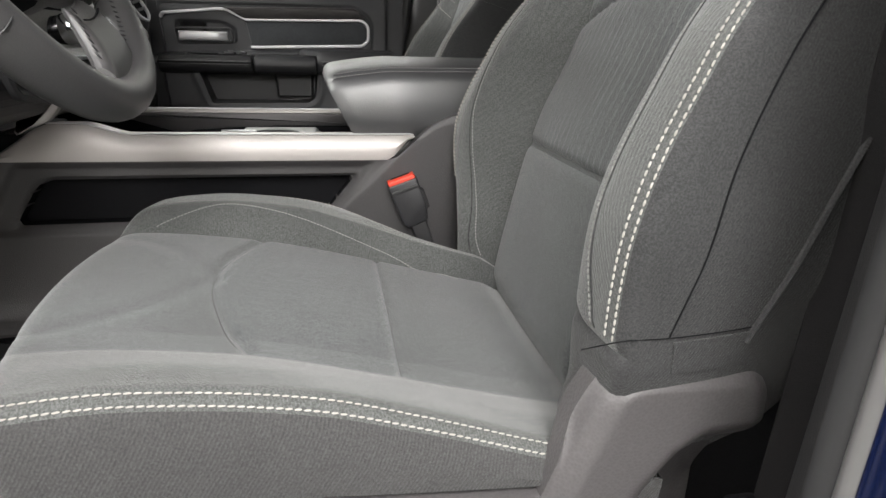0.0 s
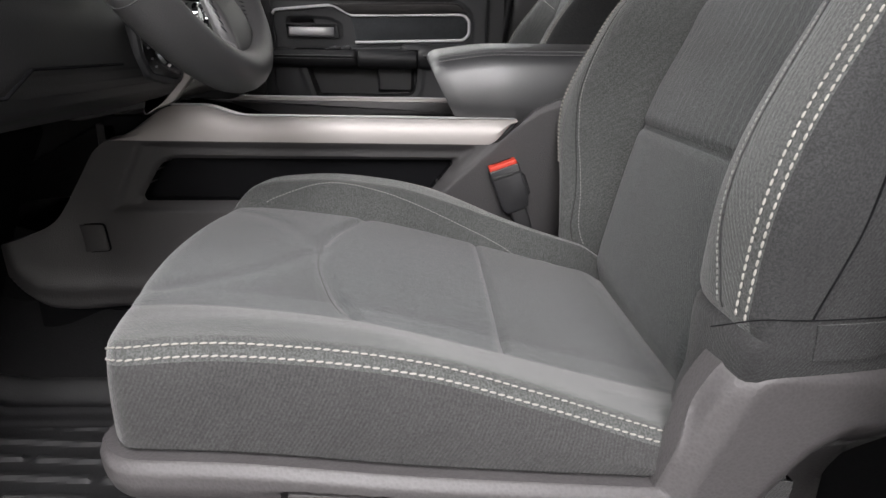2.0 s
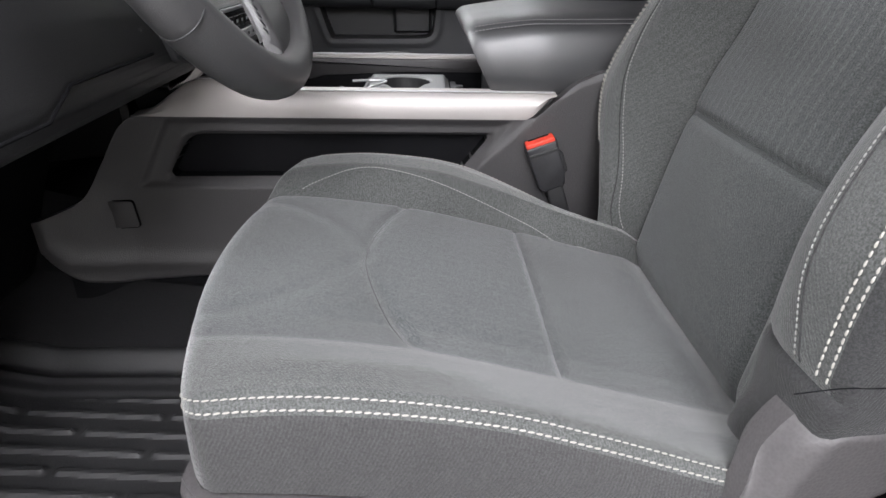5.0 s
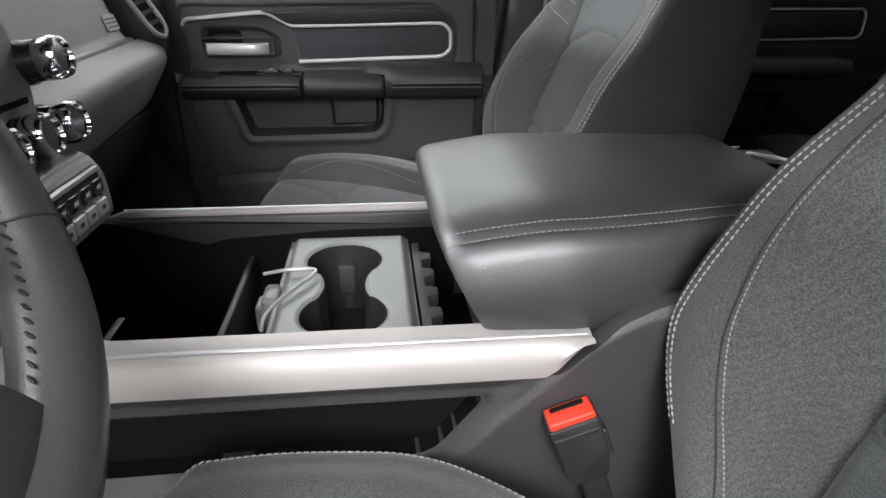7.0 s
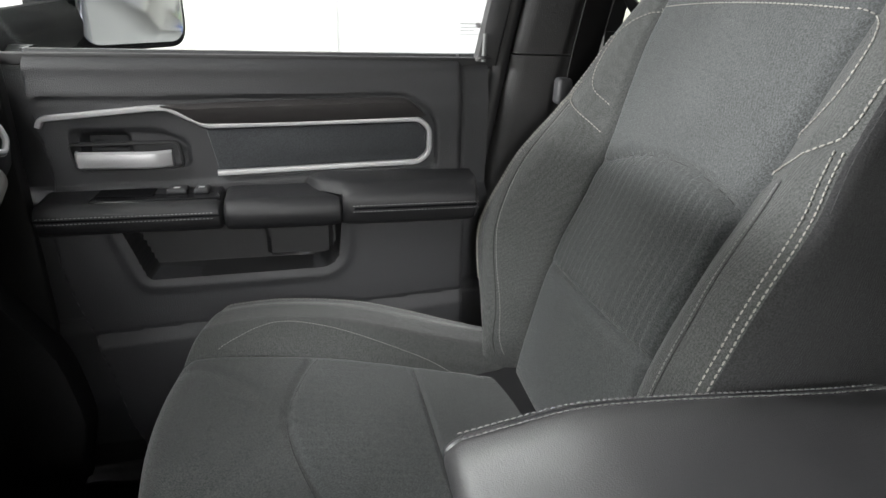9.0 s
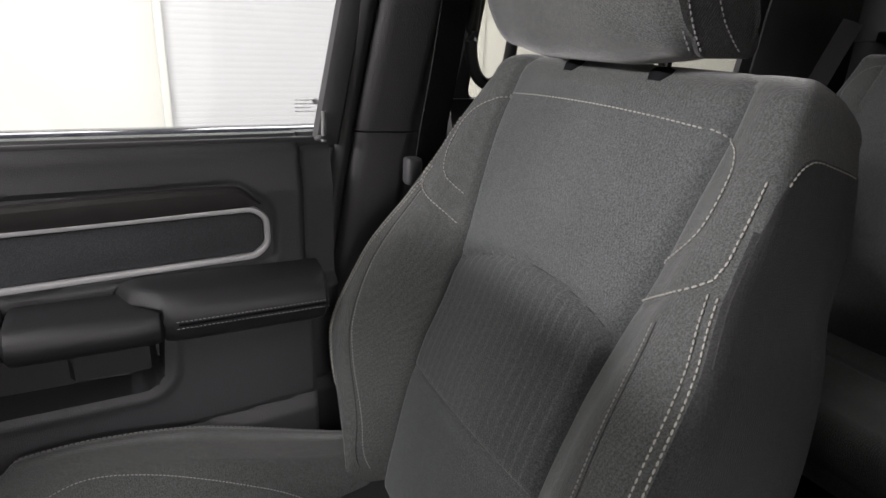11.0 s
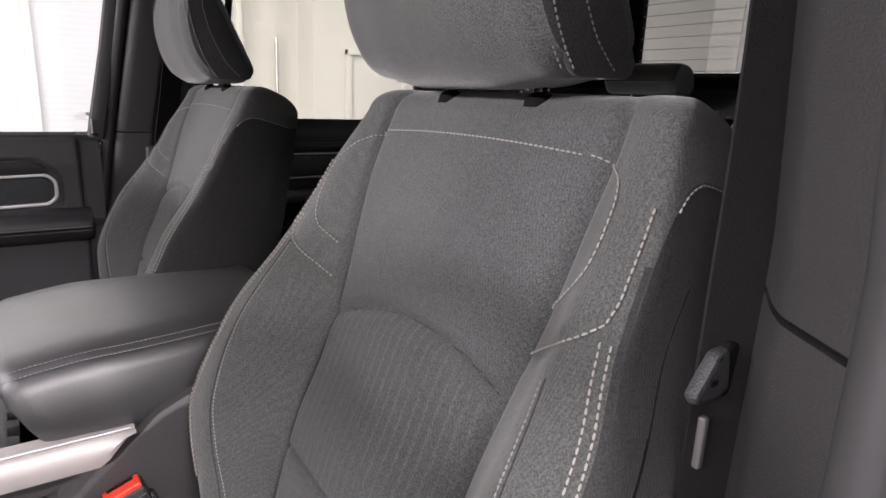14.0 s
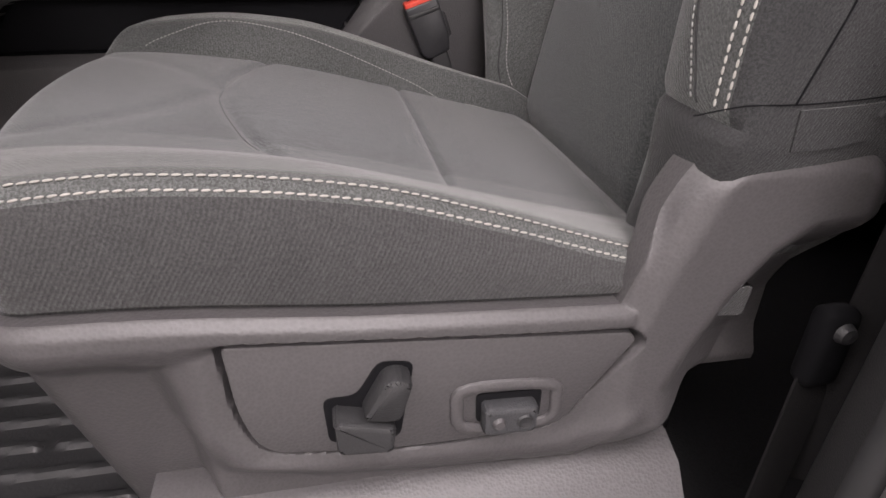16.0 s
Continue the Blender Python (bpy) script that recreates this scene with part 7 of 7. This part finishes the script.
part("lock_panel", rbox(3.14, 3.2, 6.52, 6.551, 0.40, 0.52, 0.003), "black", dr, "small dark keypad")
wb = thing("work_table", "dark folding table with thin black legs", "table", at=(5.4, 6.1, -0.55))
part("tabletop", rbox(4.55, 6.4, 5.75, 6.4, 0.50, 0.53, 0.005), "table", wb)
for xx in (4.75, 6.2):
    part("leg", tube([(xx - 0.18, 6.0, -0.55), (xx + 0.22, 6.0, 0.50)], 0.016), "black", wb)
    part("leg", tube([(xx + 0.22, 6.05, -0.55), (xx - 0.18, 6.05, 0.50)], 0.016), "black", wb)
lap = thing("laptop", "open dark laptop on the work table", "laptop", at=(5.5, 6.0, 0.53))
part("screen", rbox(5.02, 5.66, 6.16, 6.18, 0.56, 1.02, 0.006), "black", lap)
part("display", rbox(5.06, 5.62, 6.155, 6.16, 0.60, 0.98, 0.0), "cup", lap, "pale lit page with plain bars")
for i in range(4):
    part("page_bar", rbox(5.28, 5.58, 6.152, 6.155, 0.90 - i * 0.07, 0.93 - i * 0.07, 0.0), "table", lap)
part("keyboard", rbox(5.0, 5.68, 5.85, 6.15, 0.532, 0.555, 0.004), "black", lap)
for x_, h_, m_, nm, lb in ((4.78, 0.16, "green", "spray_bottle", "green spray bottle on the work table"), (4.98, 0.20, "icon", "spray_bottle", "white spray bottle on the work table"), (5.08, 0.10, "yellow", "tin", "yellow tin on the work table"), (5.16, 0.13, "sky_blue", "bottle", "light blue bottle on the work table")):
    b = thing(nm, lb, "bottle", at=(x_, 5.95, 0.53))
    part("body", lathe([(0, 0), (0.045, 0), (0.045, h_ * 0.6), (0.018, h_ * 0.8), (0.018, h_), (0, h_)], (x_, 5.95, 0.531), (0, 0, 1), 14), m_, b)
    part("cap", rbox(x_ - 0.05, x_ + 0.02, 5.93, 5.97, 0.531 + h_, 0.56 + h_, 0.005), "black", b)
tagged(part("blue_bag", loft([[Vector((4.72 + r * math.cos(a) * (1 + 0.15 * math.sin(3 * a + h)), 6.0 + r * 0.7 * math.sin(a), h)) for a in np.linspace(0, 2 * math.pi, 17)[:-1]] for h, r in ((-0.55, 0.2), (-0.2, 0.24), (0.1, 0.2), (0.28, 0.14), (0.36, 0.05))]), "blue_cloth", None), "blue cloth bag beside the table", "bag")
# second shutter behind the truck
rsh2 = thing("roller_shutter", "white ribbed roller shutter behind the truck", "roller shutter", "roller shutters", at=(10.9, 2.5, -0.55))
z = -0.45
while z < 3.4:
    part("slat", prism(rounded([(10.95, z), (10.9483, z + 0.015), (10.9483, z + 0.085), (10.95, z + 0.10)], 0.003, 2), "y", 0.3, 5.9, 0.0), "shutter", rsh2)
    z += 0.1002
part("curtain", rbox(10.9497, 10.98, 0.3, 5.9, -0.5, 3.4, 0.0), "shutter", rsh2)
part("guide_rail", rbox(10.9, 11.0, 5.9, 6.0, -0.55, 3.5, 0.0), "wall", rsh2)
# load bed behind the cab
bed = thing("load_bed", "black load bed of the truck behind the cab", "truck bed", at=(2.2, 0.42, -0.5))
part("front_wall", rbox(1.50, 1.54, -0.45, 1.35, -0.1, 1.0, 0.01), "black", bed)
part("side_wall", rbox(1.5, 3.4, 1.33, 1.42, -0.1, 0.98, 0.03), "paint", bed)
part("side_wall", rbox(1.5, 3.4, -0.55, -0.46, -0.1, 0.98, 0.03), "paint", bed)
part("bed_floor", rbox(1.5, 3.4, -0.46, 1.33, -0.1, 0.1, 0.01), "black", bed)
part("tailgate", rbox(3.38, 3.46, -0.5, 1.38, -0.1, 0.98, 0.02), "paint", bed)
# body outside the cab
body = thing("truck_body", "dark blue painted truck body round the cab", "truck body", at=(0.2, 0.4, -0.5))
part("side_skin", rbox(-1.3, 1.48, 1.36, 1.44, -0.2, 0.84, 0.03), "paint", body)
part("roof_skin", rbox(-0.72, 1.46, -0.40, 1.25, ROOF + 0.045, ROOF + 0.075, 0.02), "paint", body)
part("underbody", rbox(-1.3, 1.45, -0.45, 1.36, -0.25, 0.08, 0.02), "black", body)
part("bonnet", rbox(-2.6, -1.30, -0.45, 1.35, 0.1, 0.84, 0.08), "paint", body)
ws = part("windscreen", prism([(-1.25, 0.86), (-0.70, 1.33), (-0.695, 1.33), (-1.245, 0.86)], "y", -0.38, 1.22), "glass", body, "clear windscreen", smooth=False)
ws.visible_shadow = False
part("dash_top", rbox(-1.27, -0.66, -0.38, 1.22, 0.86, 0.90, 0.02), "dark", body)
